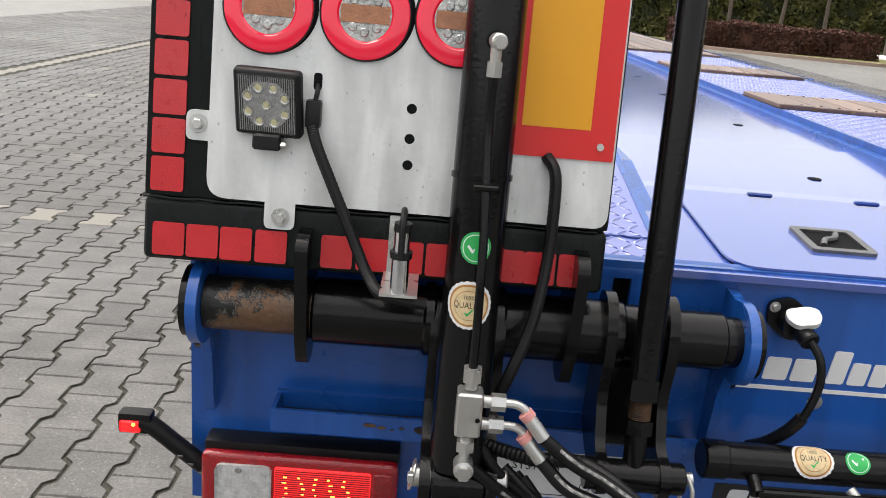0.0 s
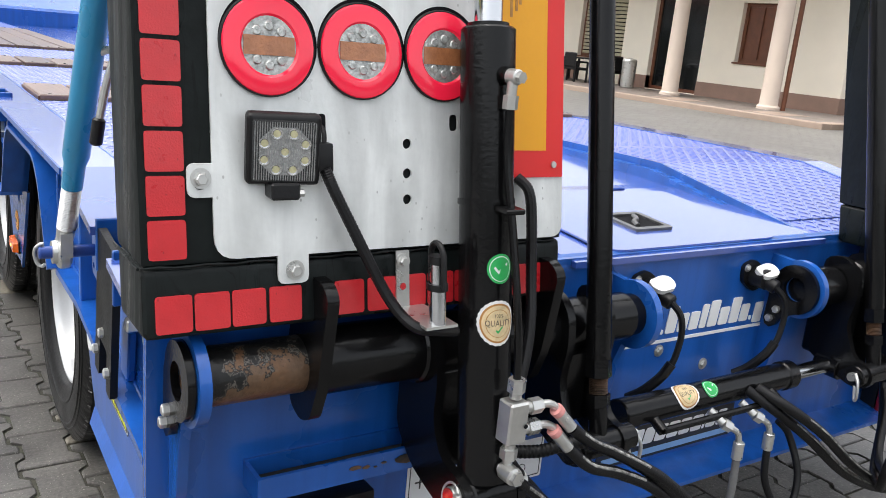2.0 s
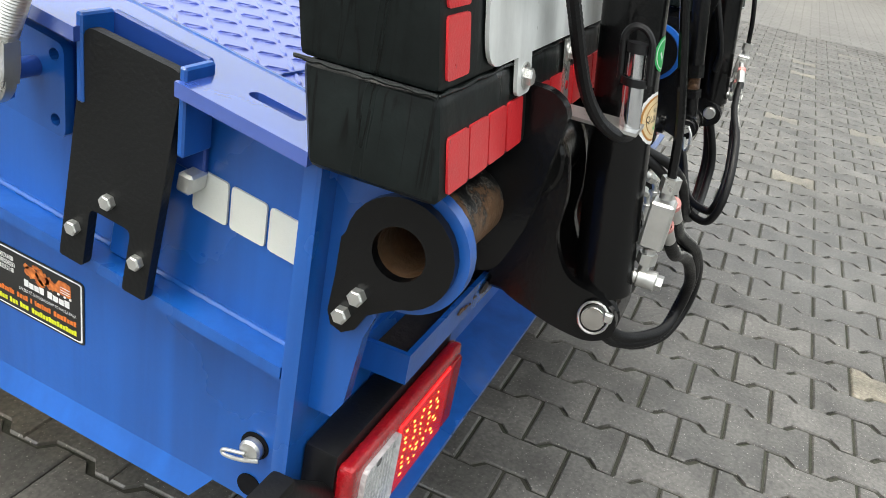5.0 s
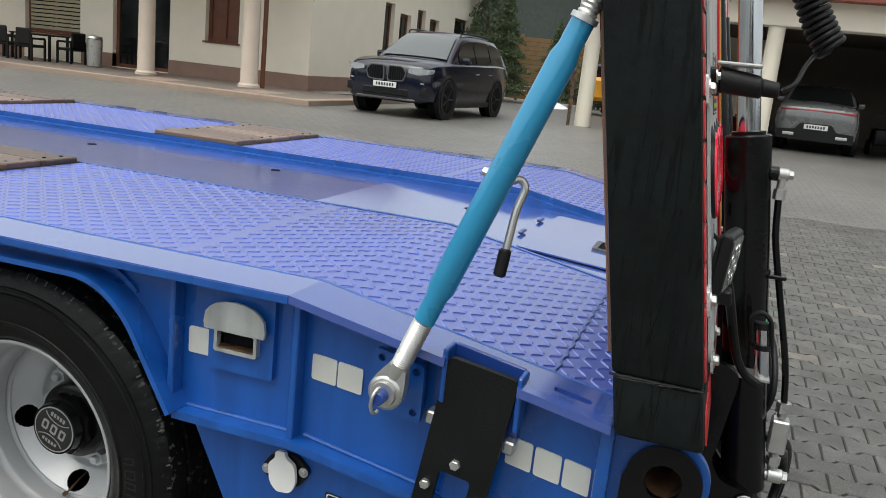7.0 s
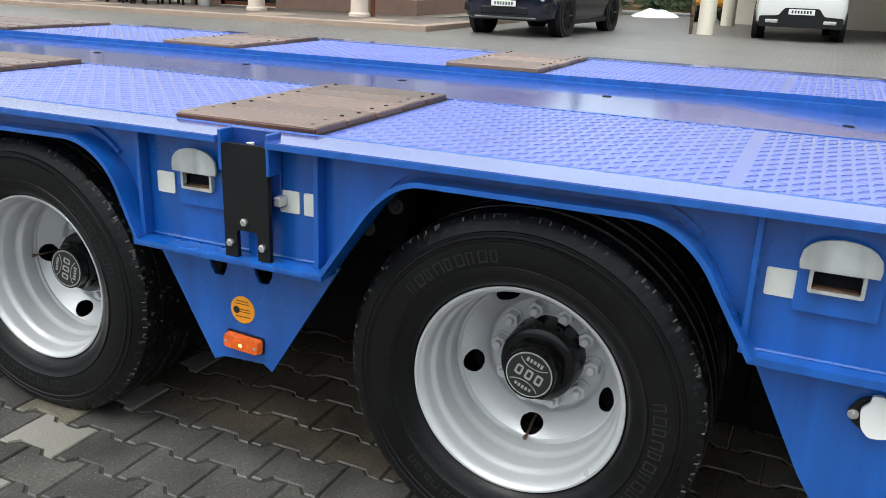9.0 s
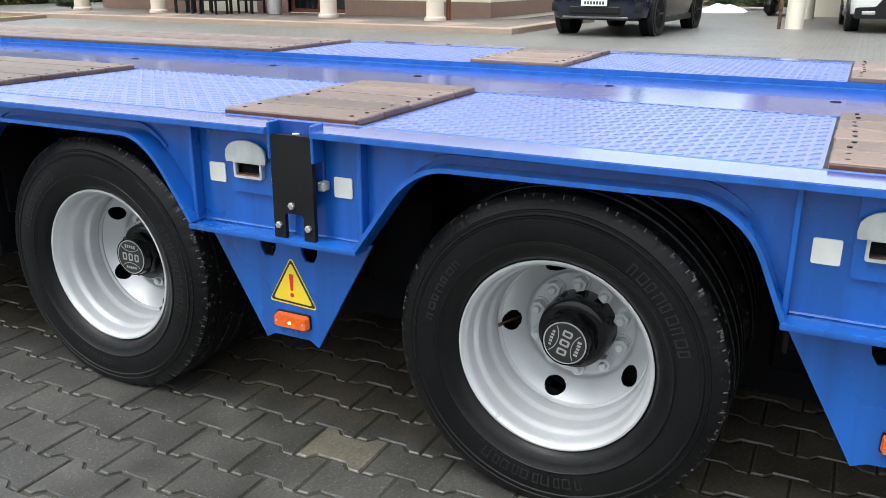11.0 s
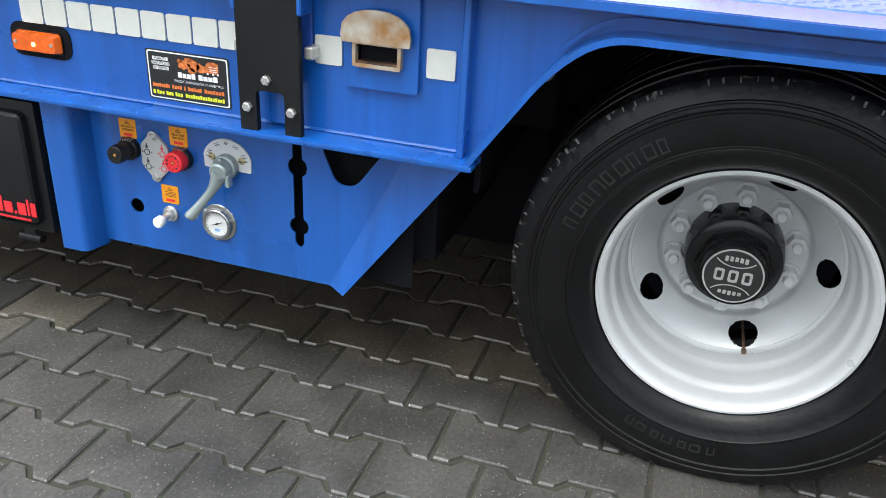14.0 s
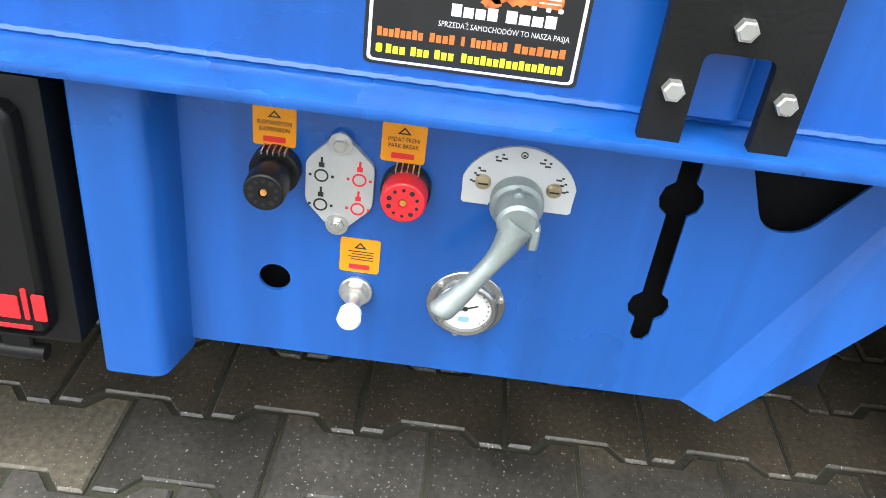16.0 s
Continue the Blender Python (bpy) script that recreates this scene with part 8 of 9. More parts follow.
def tail_lamp(m):
    def fx(bm):
        for v in bm.verts:
            x, y, z = v.co
            v.co = (0.386 + (x - 0.384) * 1.03, 0.050 + (y - 0.014) * 0.64 if y < 0.048 else 0.0718 + (y - 0.048), 0.392 + (z - 0.412) * 1.03)
        return mirror_rear(bm) if m else bm
    base = part("tail_lamp", fx(box(B(), 0.062, 0.384, 0.046, 0.090, 0.272, 0.424, 0.008, 2)), PLASTIC, trailer, "lit red tail lamp with a clear reverse section")
    lens = B()
    box(lens, 0.062, 0.384, 0.014, 0.048, 0.274, 0.412, 0.014, 4)
    part("lens", fx(lens), REDLENS, base)
    part("reverse_lens", fx(box(B(), 0.086, 0.178, 0.0085, 0.018, 0.288, 0.396, 0.014, 4)), WHITEL, base)
    part("lit_lens", fx(box(B(), 0.182, 0.340, 0.0085, 0.018, 0.288, 0.396, 0.003)), REDLIT, base)
    part("reflex_field", fx(box(B(), 0.342, 0.376, 0.0085, 0.018, 0.288, 0.396, 0.003)), REDLENS, base)
    for k in range(26):
        z = 0.2905 + k * 0.0040
        part("lens_rib", fx(box(B(), 0.184, 0.338, 0.0074, 0.0088, z, z + 0.0016)), REDLENS, base)
    for k in range(14):
        x = 0.345 + k * 0.0022
        part("reflex_rib", fx(box(B(), x, x + 0.0009, 0.0075, 0.0088, 0.291, 0.393)), REDLENS, base)
    rl_ = random.Random(12)
    for j in range(8):
        for i in range(5):
            x = 0.204 + i * 0.024 + rl_.uniform(-0.006, 0.006)
            w = rl_.uniform(0.003, 0.0075)
            z = 0.308 + j * 0.0100
            part("led", fx(box(B(), x - w / 2, x + w / 2, 0.0070, 0.0090, z, z + 0.0026, 0.0006)), REDDOT, base)
    for k in range(9):
        part("reverse_rib", fx(box(B(), 0.094 + k * 0.0092, 0.0950 + k * 0.0092, 0.0076, 0.009, 0.296, 0.388)), WHITEL, base)
    part("reverse_bulb", fx(cyl(B(), (0.124, 0.0085, 0.386), (0.124, 0.0068, 0.386), 0.006, 14, bev=0.001)), CHROME, base)
    side = mirror_rear if m else (lambda q: q)
    arm = B()
    tube(arm, [(0.074, 0.082, 0.330), (0.046, 0.083, 0.350), (0.006, 0.083, 0.382), (-0.036, 0.083, 0.416), (-0.056, 0.083, 0.424)], 0.0155, 12, 10)
    ao = part("clearance_arm", side(arm), RUBBER, trailer, "rubber clearance lamp arm with a lit red lens")
    for k in range(3):
        part("arm_slot", side(box(B(), 0.010 + k * 0.018, 0.020 + k * 0.018, 0.0655, 0.0680, 0.369 - k * 0.015, 0.373 - k * 0.015, 0.0005)), DULLZ, ao)
    part("arm_head", side(box(B(), -0.090, -0.034, 0.070, 0.098, 0.404, 0.442, 0.007, 2)), RUBBER, ao)
    part("arm_lens", side(box(B(), -0.086, -0.051, 0.0675, 0.0715, 0.408, 0.430, 0.003)), REDLIT, ao)
    part("arm_bulb", side(cyl(B(), (-0.062, 0.0678, 0.424), (-0.062, 0.0664, 0.424), 0.0032, 12)), REDDOT, ao)


tail_lamp(False)
tail_lamp(True)

# ---- yard and background ----
b = B()
s = 400.0
vs = [b.verts.new(p) for p in ((-s, -s, -0.012), (s, -s, -0.012), (s, s, -0.012), (-s, s, -0.012))]
b.faces.new(vs)
me = mesh_of("ground", b, YARD, False)
ground = tagged(new("ground", me), "damp grey concrete paving of the yard", "paving", kind="structure")

# building with a columned porch
BX, BY0 = 19.6, 11.2
END_WIN = [(24.5, 25.3, 0.6, 2.95), (25.8, 26.8, 1.5, 2.70), (27.4, 28.2, 0.6, 2.97), (28.7, 29.7, 1.7, 2.75), (31.5, 33.3, 1.5, 3.02)]
building = thing("office_building", "cream plastered office building with a columned porch", "building")
doors = [(15.75, 17.75, 0.12, 3.0), (18.95, 21.05, 0.9, 2.95), (13.45, 14.55, 1.15, 2.75), (22.6, 24.2, 0.9, 2.9)]
part("front_wall", plate(B(), [(BY0, 0.0), (25.4, 0.0), (25.4, 4.7), (BY0, 4.7)], [[(a, c), (d, c), (d, e), (a, e)] for a, d, c, e in doors], "x", BX, BX + 0.35), PLASTER, building)
part("end_wall", plate(B(), [(BX + 0.35, 0), (35, 0), (35, 4.7), (BX + 0.35, 4.7)], [rect(a, c, z0, z1) for a, c, z0, z1 in END_WIN], "y", BY0, BY0 + 0.35), PLASTER, building)
part("back_fill", box(B(), BX + 1.2, 34.8, BY0 + 0.6, 25.0, 0, 4.6), UNDER, building)
part("plinth", box(B(), BX - 0.02, BX + 0.3, BY0 - 0.02, 15.75, 0.1, 0.50), PLINTH, building)
part("plinth", box(B(), BX - 0.02, BX + 0.3, 17.75, 18.9, 0.1, 0.50), PLINTH, building)
part("plinth", box(B(), BX + 0.3, 35, BY0 - 0.02, BY0 + 0.2, 0.1, 0.50), PLINTH, building)
part("plinth", box(B(), BX - 0.02, BX + 0.3, 21.1, 25.4, 0.1, 0.50), PLINTH, building)
for a, d, c, e in doors:
    fr = B()
    plate(fr, [(a, c), (d, c), (d, e), (a, e)], [[(a + 0.1, c + 0.1), ((a + d) / 2 - 0.04, c + 0.1), ((a + d) / 2 - 0.04, e - 0.1), (a + 0.1, e - 0.1)], [((a + d) / 2 + 0.04, c + 0.1), (d - 0.1, c + 0.1), (d - 0.1, e - 0.1), ((a + d) / 2 + 0.04, e - 0.1)]], "x", BX + 0.16, BX + 0.24)
    w = part("window", fr, BROWN, building, "brown framed window")
    part("pane", box(B(), BX + 0.20, BX + 0.21, a + 0.1, d - 0.1, c + 0.1, e - 0.1), GLASSD if a != 13.45 else BROWN, w)
    if c > 0.8:
        part("sill", box(B(), BX - 0.06, BX + 0.2, a - 0.05, d + 0.05, c - 0.05, c, 0.01), BROWN, w)
BLIND = mk("beige_blind", (0.40, 0.36, 0.25), 0.7, 0, 0.2, 3, 0.05, 30)
blind = part("window_blind", box(B(), BX + 0.12, BX + 0.155, 19.05, 20.95, 2.90, 2.95), BLIND, building, "half closed beige slatted blind")
for k in range(16):
    part("slat", box(B(), BX + 0.13, BX + 0.15, 19.05, 20.95, 0.99 + k * 0.12, 1.08 + k * 0.12), BLIND, blind)
for x0, x1, z0, z1 in END_WIN:
    w = part("end_window", plate(B(), rect(x0, x1, z0, z1), [rect(x0 + 0.09, x1 - 0.09, z0 + 0.09, z1 - 0.09)], "y", BY0 + 0.14, BY0 + 0.22), BROWN, building, "brown framed window in the end wall")
    part("pane", box(B(), x0 + 0.09, x1 - 0.09, BY0 + 0.17, BY0 + 0.18, z0 + 0.09, z1 - 0.09), GLASSD, w)
for y in (11.95, 15.15, 21.2, 24.4):
    c = B()
    lathe(c, [(0.10, 0.28), (0.16, 0.28), (0.20, 0.235), (0.24, 0.225), (3.4, 0.20), (3.5, 0.22), (3.56, 0.27), (3.7, 0.27)], (17.85, y, 0), (0, 0, 1), 28)
    part("porch_column", c, COLUMN, building, "pinkish round plastered column", False)
part("porch_beam", box(B(), 17.5, 18.2, 11.3, 25.0, 3.7, 4.2, 0.02), PLASTER, building)
part("porch_soffit", box(B(), 16.9, BX, 11.0, 25.6, 4.18, 4.26), SOFFIT, building)
b = B()
plate(b, [(16.6, 4.24), (35.6, 4.24), (35.6, 4.5), (26.0, 6.2), (16.6, 4.45)], (), "y", 10.8, 26.2)
part("roof", b, ROOF, building, "red tiled roof")
part("terrace", box(B(), 15.75, BX, 9.2, 25.6, -0.05, 0.10), TERR, building)
part("terrace_kerb", box(B(), 15.45, 15.75, 8.9, 25.6, -0.05, 0.115, 0.015), KERB, building)
part("terrace_kerb", box(B(), 15.75, 21.5, 8.9, 9.2, -0.05, 0.115, 0.015), KERB, building)
for y, w in ((10.4, 0.9), (13.3, 1.0), (19.2, 1.2), (22.8, 1.2)):
    part("terrace_slab", box(B(), 16.1, 17.3, y, y + w, 0.10, 0.104), KERB, building)
part("down_pipe", cyl(B(), (18.1, 11.7, 0.1), (18.1, 11.7, 4.2), 0.06, 12), BROWN, building)
words("office_sign", "BIURO", 0.62, pose(BX - 0.012, 17.0, 3.30, 90, 0, -90), BROWN, building)

# porch furniture
def porch_table():
    t = thing("patio_table", "dark rattan patio table on the terrace", "table", (18.5, 19.4, 0.104))
    part("tabletop", box(B(), -0.4, 0.4, -0.75, 0.75, 0.70, 0.74, 0.01), PLASTIC, t)
    for x in (-0.34, 0.34):
        for y in (-0.68, 0.68):
            part("leg", box(B(), x - 0.03, x + 0.03, y - 0.03, y + 0.03, 0, 0.70), PLASTIC, t)
    return t


def porch_chair(at, rz):
    t = thing("patio_chair", "dark rattan armchair beside the patio table", "chair", at, rz, "chairs round the patio table")
    part("seat", box(B(), -0.27, 0.27, -0.27, 0.27, 0.36, 0.44, 0.03), PLASTIC, t)
    part("backrest", box(B(), -0.27, 0.27, 0.21, 0.28, 0.44, 0.88, 0.03), PLASTIC, t)
    for x in (-0.28, 0.28):
        part("armrest", box(B(), x - 0.03, x + 0.03, -0.25, 0.25, 0.58, 0.64, 0.015), PLASTIC, t)
        for y in (-0.24, 0.24):
            part("leg", box(B(), x - 0.025, x + 0.025, y - 0.025, y + 0.025, 0, 0.6), PLASTIC, t)
    return t


porch_table()
ch = porch_chair((17.75, 19.0, 0.104), 90)
copy_thing(ch, pose(17.75, 19.9, 0.104, 0, 0, 95))
copy_thing(ch, pose(18.45, 20.6, 0.104, 0, 0, 5))
copy_thing(ch, pose(18.5, 18.25, 0.104, 0, 0, 180))
bin_ = thing("litter_bin", "grey metal litter bin with a sloping lid", "bin", (18.4, 17.35, 0.104))
part("body", lathe(B(), [(0, 0.18), (0.02, 0.20), (0.75, 0.22), (0.78, 0.2)], (0, 0, 0), (0, 0, 1), 20), ZINC, bin_, "", False)
part("lid", lathe(B(), [(0.78, 0.23), (0.84, 0.2), (0.88, 0.02)], (0, 0, 0), (0, 0, 1), 20), ZINC, bin_, "", False)

# ---- vehicles ----
SCREEN = mk("windscreen_glass", (0.05, 0.06, 0.065), 0.08, 0, 0.15, 1, 0, 30, coat=0.8)


def stations(rows, n):
    return smooth_line([Vector(q) for q in rows], n)


CARS = {
    # stations of the lower body: x, half width, lower edge, upper edge; then the roof line: x, height
    "suv": ([(-2.56, 0.66, 0.46, 0.84), (-2.52, 0.80, 0.36, 0.98), (-2.40, 0.92, 0.31, 1.07), (-2.05, 0.98, 0.30, 1.13), (-1.50, 1.00, 0.30, 1.17), (-0.60, 1.00, 0.30, 1.20), (0.60, 1.00, 0.30, 1.22), (1.70, 1.00, 0.31, 1.24), (2.25, 0.98, 0.33, 1.22), (2.46, 0.92, 0.38, 1.14), (2.54, 0.80, 0.48, 0.96)],
            [(-1.38, 1.16), (-1.00, 1.40), (-0.62, 1.62), (-0.30, 1.76), (0.20, 1.83), (1.00, 1.84), (1.70, 1.80), (2.10, 1.70), (2.34, 1.44), (2.46, 1.18)], (-1.60, 1.52), 0.425),
    "coupe": ([(-2.36, 0.62, 0.44, 0.78), (-2.30, 0.78, 0.34, 0.88), (-2.15, 0.88, 0.28, 0.96), (-1.70, 0.93, 0.27, 1.01), (-1.10, 0.95, 0.27, 1.05), (0.0, 0.95, 0.27, 1.08), (1.0, 0.95, 0.28, 1.12), (1.80, 0.94, 0.30, 1.16), (2.20, 0.90, 0.34, 1.14), (2.33, 0.84, 0.40, 1.04), (2.38, 0.74, 0.50, 0.92)],
              [(-1.15, 1.04), (-0.75, 1.26), (-0.35, 1.46), (0.05, 1.58), (0.55, 1.62), (1.05, 1.58), (1.50, 1.46), (1.90, 1.27), (2.18, 1.13)], (-1.42, 1.40), 0.37),
}


def car(name, label, paint, at, rz, kind, scale=1.0, band=False):
    """A car along local -x (front): lofted body and cabin, flush glass, lamps, grille, wheels."""
    t = thing(name, label, "car", at, rz)
    t.matrix_basis = t.matrix_basis @ Matrix.Diagonal((scale, scale, scale, 1))
    low, top, wx, wr = CARS[kind]
    hw = max(q[1] for q in low)
    zb, k_in = 1.02 if kind == "suv" else 0.98, 0.34
    wb = hw * 0.93

    def skin(rows, name_, mat_):
        b = B()
        loops = [[b.verts.new(p) for p in row] for row in rows]
        n = len(loops[0])
        for p, q in zip(loops, loops[1:]):
            for i in range(n):
                b.faces.new((p[i], p[(i + 1) % n], q[(i + 1) % n], q[i]))
        b.faces.new(loops[0][::-1])
        b.faces.new(loops[-1])
        return part(name_, b, mat_, t)

    def mirrored(half, x):
        return [(x, y, z) for y, z in half] + [(x, -y, z) for y, z in reversed(half) if y > 1e-6]
    rows = []
    for x, w, z0, z1 in stations(low, 4):
        hh = z1 - z0
        rows.append(mirrored([(0.80 * w, z0), (0.96 * w, z0 + 0.08 * hh), (w, z0 + 0.42 * hh), (0.985 * w, z0 + 0.70 * hh), (0.955 * w, z0 + 0.80 * hh), (0.93 * w, z0 + 0.93 * hh), (0.84 * w, z1), (0.45 * w, z1 + 0.025), (0.0, z1 + 0.035)], x))
    skin(rows, "body", paint)

    def half_w(z):
        return wb - k_in * (z - zb)
    line = stations([(x, z, 0) for x, z in top], 4)
    rows = []
    for x, z, _ in line:
        zt = max(z, zb + 0.05)
        wt = half_w(zt)
        rows.append(mirrored([(wb, zb), (half_w((zb + zt) / 2), (zb + zt) / 2), (wt + 0.02, zt - 0.08), (wt - 0.04, zt - 0.02), (wt * 0.55, zt + 0.012), (0.0, zt + 0.02)], x))
    skin(rows, "cabin", paint)

    def roof_at(x):
        for p, q in zip(line, line[1:]):
            if p.x <= x <= q.x:
                return p.y + (q.y - p.y) * (x - p.x) / max(q.x - p.x, 1e-6)
        return line[-1].y
    # side windows, split by pillars
    xs = [q[0] for q in top]
    span = (xs[0] + 0.55, xs[-1] - 0.30)
    cuts = [span[0], span[0] + 0.36 * (span[1] - span[0]), span[0] + 0.70 * (span[1] - span[0]), span[1]]
    for s in (-1, 1):
        for a, c in zip(cuts, cuts[1:]):
            b = B()
            up, dn = [], []
            for i in range(9):
                x = a + 0.03 + (c - a - 0.06) * i / 8
                z = max(roof_at(x) - 0.13, zb + 0.20)
                up.append(b.verts.new((x, s * (half_w(z) + 0.016), z)))
                z = zb + 0.17
                dn.append(b.verts.new((x, s * (half_w(z) + 0.016), z)))
            for i in range(8):
                b.faces.new((dn[i], dn[i + 1], up[i + 1], up[i]))
            part("side_glass", b, GLASSD, t, "", False)
        mx_ = top[0][0] + 0.62
        part("mirror", box(B(), mx_ - 0.10, mx_ + 0.08, min(s * hw * 0.93, s * hw * 1.12), max(s * hw * 0.93, s * hw * 1.12), zb + 0.15, zb + 0.29, 0.04, 2), paint, t)
        part("sill", box(B(), wx[0] + 0.45, wx[1] - 0.45, s * hw * 0.95 - 0.04, s * hw * 0.95 + 0.04, 0.24, 0.36, 0.02), PLASTIC, t)
        for x in (0.15, 1.05):
            part("door_handle", box(B(), x - 0.12, x + 0.10, s * hw * 0.975 - 0.012, s * hw * 0.975 + 0.012, zb - 0.06, zb - 0.025, 0.008), paint, t)
    # front and rear screens follow the roof line
    for nm, x0, x1, mat_ in (("windscreen", top[0][0] + 0.10, top[3][0] - 0.08, SCREEN), ("rear_screen", top[-4][0] + 0.22, top[-1][0] - 0.10, GLASSD)):
        b = B()
        rows = []
        for i in range(9):
            x = x0 + (x1 - x0) * i / 8
            z = roof_at(x)
            wv = max(half_w(z) - 0.10, 0.3)
            rows.append([b.verts.new((x + (-0.012 if nm == "windscreen" else 0.012), wv * u, z + 0.034 - 0.020 * abs(u) ** 3)) for u in (-1, -0.75, -0.4, 0, 0.4, 0.75, 1)])
        for p, q in zip(rows, rows[1:]):
            for i in range(6):
                b.faces.new((p[i], p[i + 1], q[i + 1], q[i]))
        part(nm, b, mat_, t, "", False)
    for x in wx:
        for s in (-1, 1):
            wv = B()
            lathe(wv, [(0, wr * 0.66), (-0.01, wr * 0.92), (0.03, wr), (0.2, wr), (0.24, wr * 0.92), (0.24, wr * 0.5)], (x, s * (hw + 0.004), wr), (0, -s, 0), 40)
            wh = part("wheel", wv, RUBBER, t, "", False)
            rv = B()
            cyl(rv, (x, s * (hw - 0.05), wr), (x, s * (hw - 0.12), wr), wr * 0.66, 28)
            for k in range(7):
                a = k * 2 * math.pi / 7
                cyl(rv, (x, s * (hw - 0.015), wr), (x + wr * 0.62 * math.cos(a), s * (hw - 0.012), wr + wr * 0.62 * math.sin(a)), 0.026, 6)
            cyl(rv, (x, s * (hw - 0.03), wr), (x, s * hw, wr), 0.06, 14)
            part("rim", rv, PLASTIC if paint is CARBLUE else DULLZ, wh)
            av = B()
            lathe(av, [(0.0, wr * 1.00), (0.0, wr * 1.13), (0.10, wr * 1.13)], (x, s * (hw + 0.002), wr + 0.015), (0, -s, 0), 40)
            part("wheel_arch", av, PLASTIC, t, "", False)
            # dark drum puts the wheel arch's inner shade into colour
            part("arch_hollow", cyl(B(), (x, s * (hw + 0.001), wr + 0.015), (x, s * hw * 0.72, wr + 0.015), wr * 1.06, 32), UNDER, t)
    fx, rx = low[0][0], low[-1][0]
    # twin grille with slats in a bright frame
    for s in (-1, 1):
        out = rounded([(s * 0.03, 0.70), (s * 0.40, 0.72), (s * 0.46, 0.90), (s * 0.36, 1.02), (s * 0.05, 1.02)], 0.06, 4)
        part("grille_frame", plate(B(), [(y, z) for y, z in out], [[(y * 0.90 + s * 0.022, 0.866 + (z - 0.866) * 0.86) for y, z in out]], "x", fx - 0.035, fx + 0.02), DULLZ, t)
        g = part("grille", plate(B(), [(y * 0.92 + s * 0.018, 0.866 + (z - 0.866) * 0.9) for y, z in out], (), "x", fx - 0.018, fx + 0.06), UNDER, t)
        for k in range(7):
            y = s * (0.075 + k * 0.050)
            part("slat", box(B(), fx - 0.028, fx - 0.018, y - 0.008, y + 0.008, 0.735, 0.995), PLASTIC, g)
        lamp = B()
        plate(lamp, rounded([(s * 0.50, 0.90), (s * 0.70, 0.87), (s * 0.90, 0.90), (s * 0.93, 1.00), (s * 0.72, 1.00), (s * 0.50, 0.985)], 0.025, 3), (), "x", fx - 0.045, fx + 0.18)
        for v in lamp.verts:
            v.co.x += max(0.0, abs(v.co.y) - 0.66) * 0.50
        part("headlamp", lamp, LAMPG, t)
        part("bumper_scoop", box(B(), fx + 0.03, fx + 0.16, s * 0.78 - 0.12, s * 0.78 + 0.12, 0.46, 0.64, 0.04, 2), PLASTIC, t)
        part("fog_lamp", box(B(), fx + 0.02, fx + 0.14, s * 0.72 - 0.10, s * 0.72 + 0.10, 0.695, 0.725, 0.01), LAMPG, t)
        if not band:
            part("tail_lamp", box(B(), rx - 0.24, rx - 0.015, s * 0.60 - 0.24, s * 0.60 + 0.20, 0.885, 1.0, 0.04, 2), REDLENS, t)
        part("tail_pipe", box(B(), rx - 0.1, rx + 0.03, s * 0.58 - 0.13, s * 0.58 + 0.13, 0.38, 0.46, 0.03, 2), ZINC, t)
    part("front_intake", box(B(), fx - 0.02, fx + 0.10, -0.52, 0.52, 0.42, 0.58, 0.03), PLASTIC, t)
    part("front_lip", box(B(), fx + 0.01, fx + 0.12, -0.66, 0.66, 0.34, 0.385, 0.015), DULLZ, t)
    if band:
        part("tail_lamp", box(B(), rx - 0.20, rx - 0.010, -0.82, 0.82, 0.955, 1.02, 0.03, 2), REDLENS, t, "red lamp band across the tail")
    part("rear_skirt", plate(B(), rounded([(-0.84, 0.30), (0.84, 0.30), (0.84, 0.52), (0.46, 0.54), (0.34, 0.70), (-0.34, 0.70), (-0.46, 0.54), (-0.84, 0.52)], 0.04, 3), (), "x", rx - 0.12, rx + 0.012), PLASTIC, t)
    for x, d, z in ((fx - 0.045, -1, 0.635), (rx + 0.018, 1, 0.62)):
        p = part("number_plate", box(B(), x - 0.008, x + 0.008, -0.26, 0.26, z - 0.055, z + 0.055, 0.003), WHITE, t)
        for k in range(7):
            part("plate_bar", box(B(), min(x + d * 0.008, x + d * 0.010), max(x + d * 0.008, x + d * 0.010), -0.20 + k * 0.06, -0.165 + k * 0.06, z - 0.03, z + 0.03), PRINTK, p)
    if kind == "suv":
        for s in (-1, 1):
            part("roof_rail", tube(B(), [(-0.30, s * 0.62, 1.74), (-0.08, s * 0.64, 1.835), (1.50, s * 0.64, 1.845), (1.80, s * 0.62, 1.75)], 0.018, 8), PLASTIC, t)
    return t


car("suv", "parked dark blue large suv facing the yard", CARBLUE, (18.35, 7.05, -0.012), -3, "suv", 1.06)
car("coupe_suv", "white coupe suv parked under the carport", CARWHITE, (22.2, 1.75, -0.012), 180 + 4, "coupe", 1.06)
car("parked_car", "dark grey car parked under the carport", CARGREY, (23.4, -2.05, -0.012), 175, "coupe", 1.03, True)
car("estate_car", "white estate car parked in the yard", CARWHITE, (-10.2, 40.6, -0.012), 72, "coupe")
car("van_car", "white suv parked in the yard", CARWHITE, (-12.6, 35.6, -0.012), 58, "suv")
car("dark_suv", "dark suv with a white front parked in the yard", CARWHITE, (-6.6, 41.0, -0.012), 78, "suv")

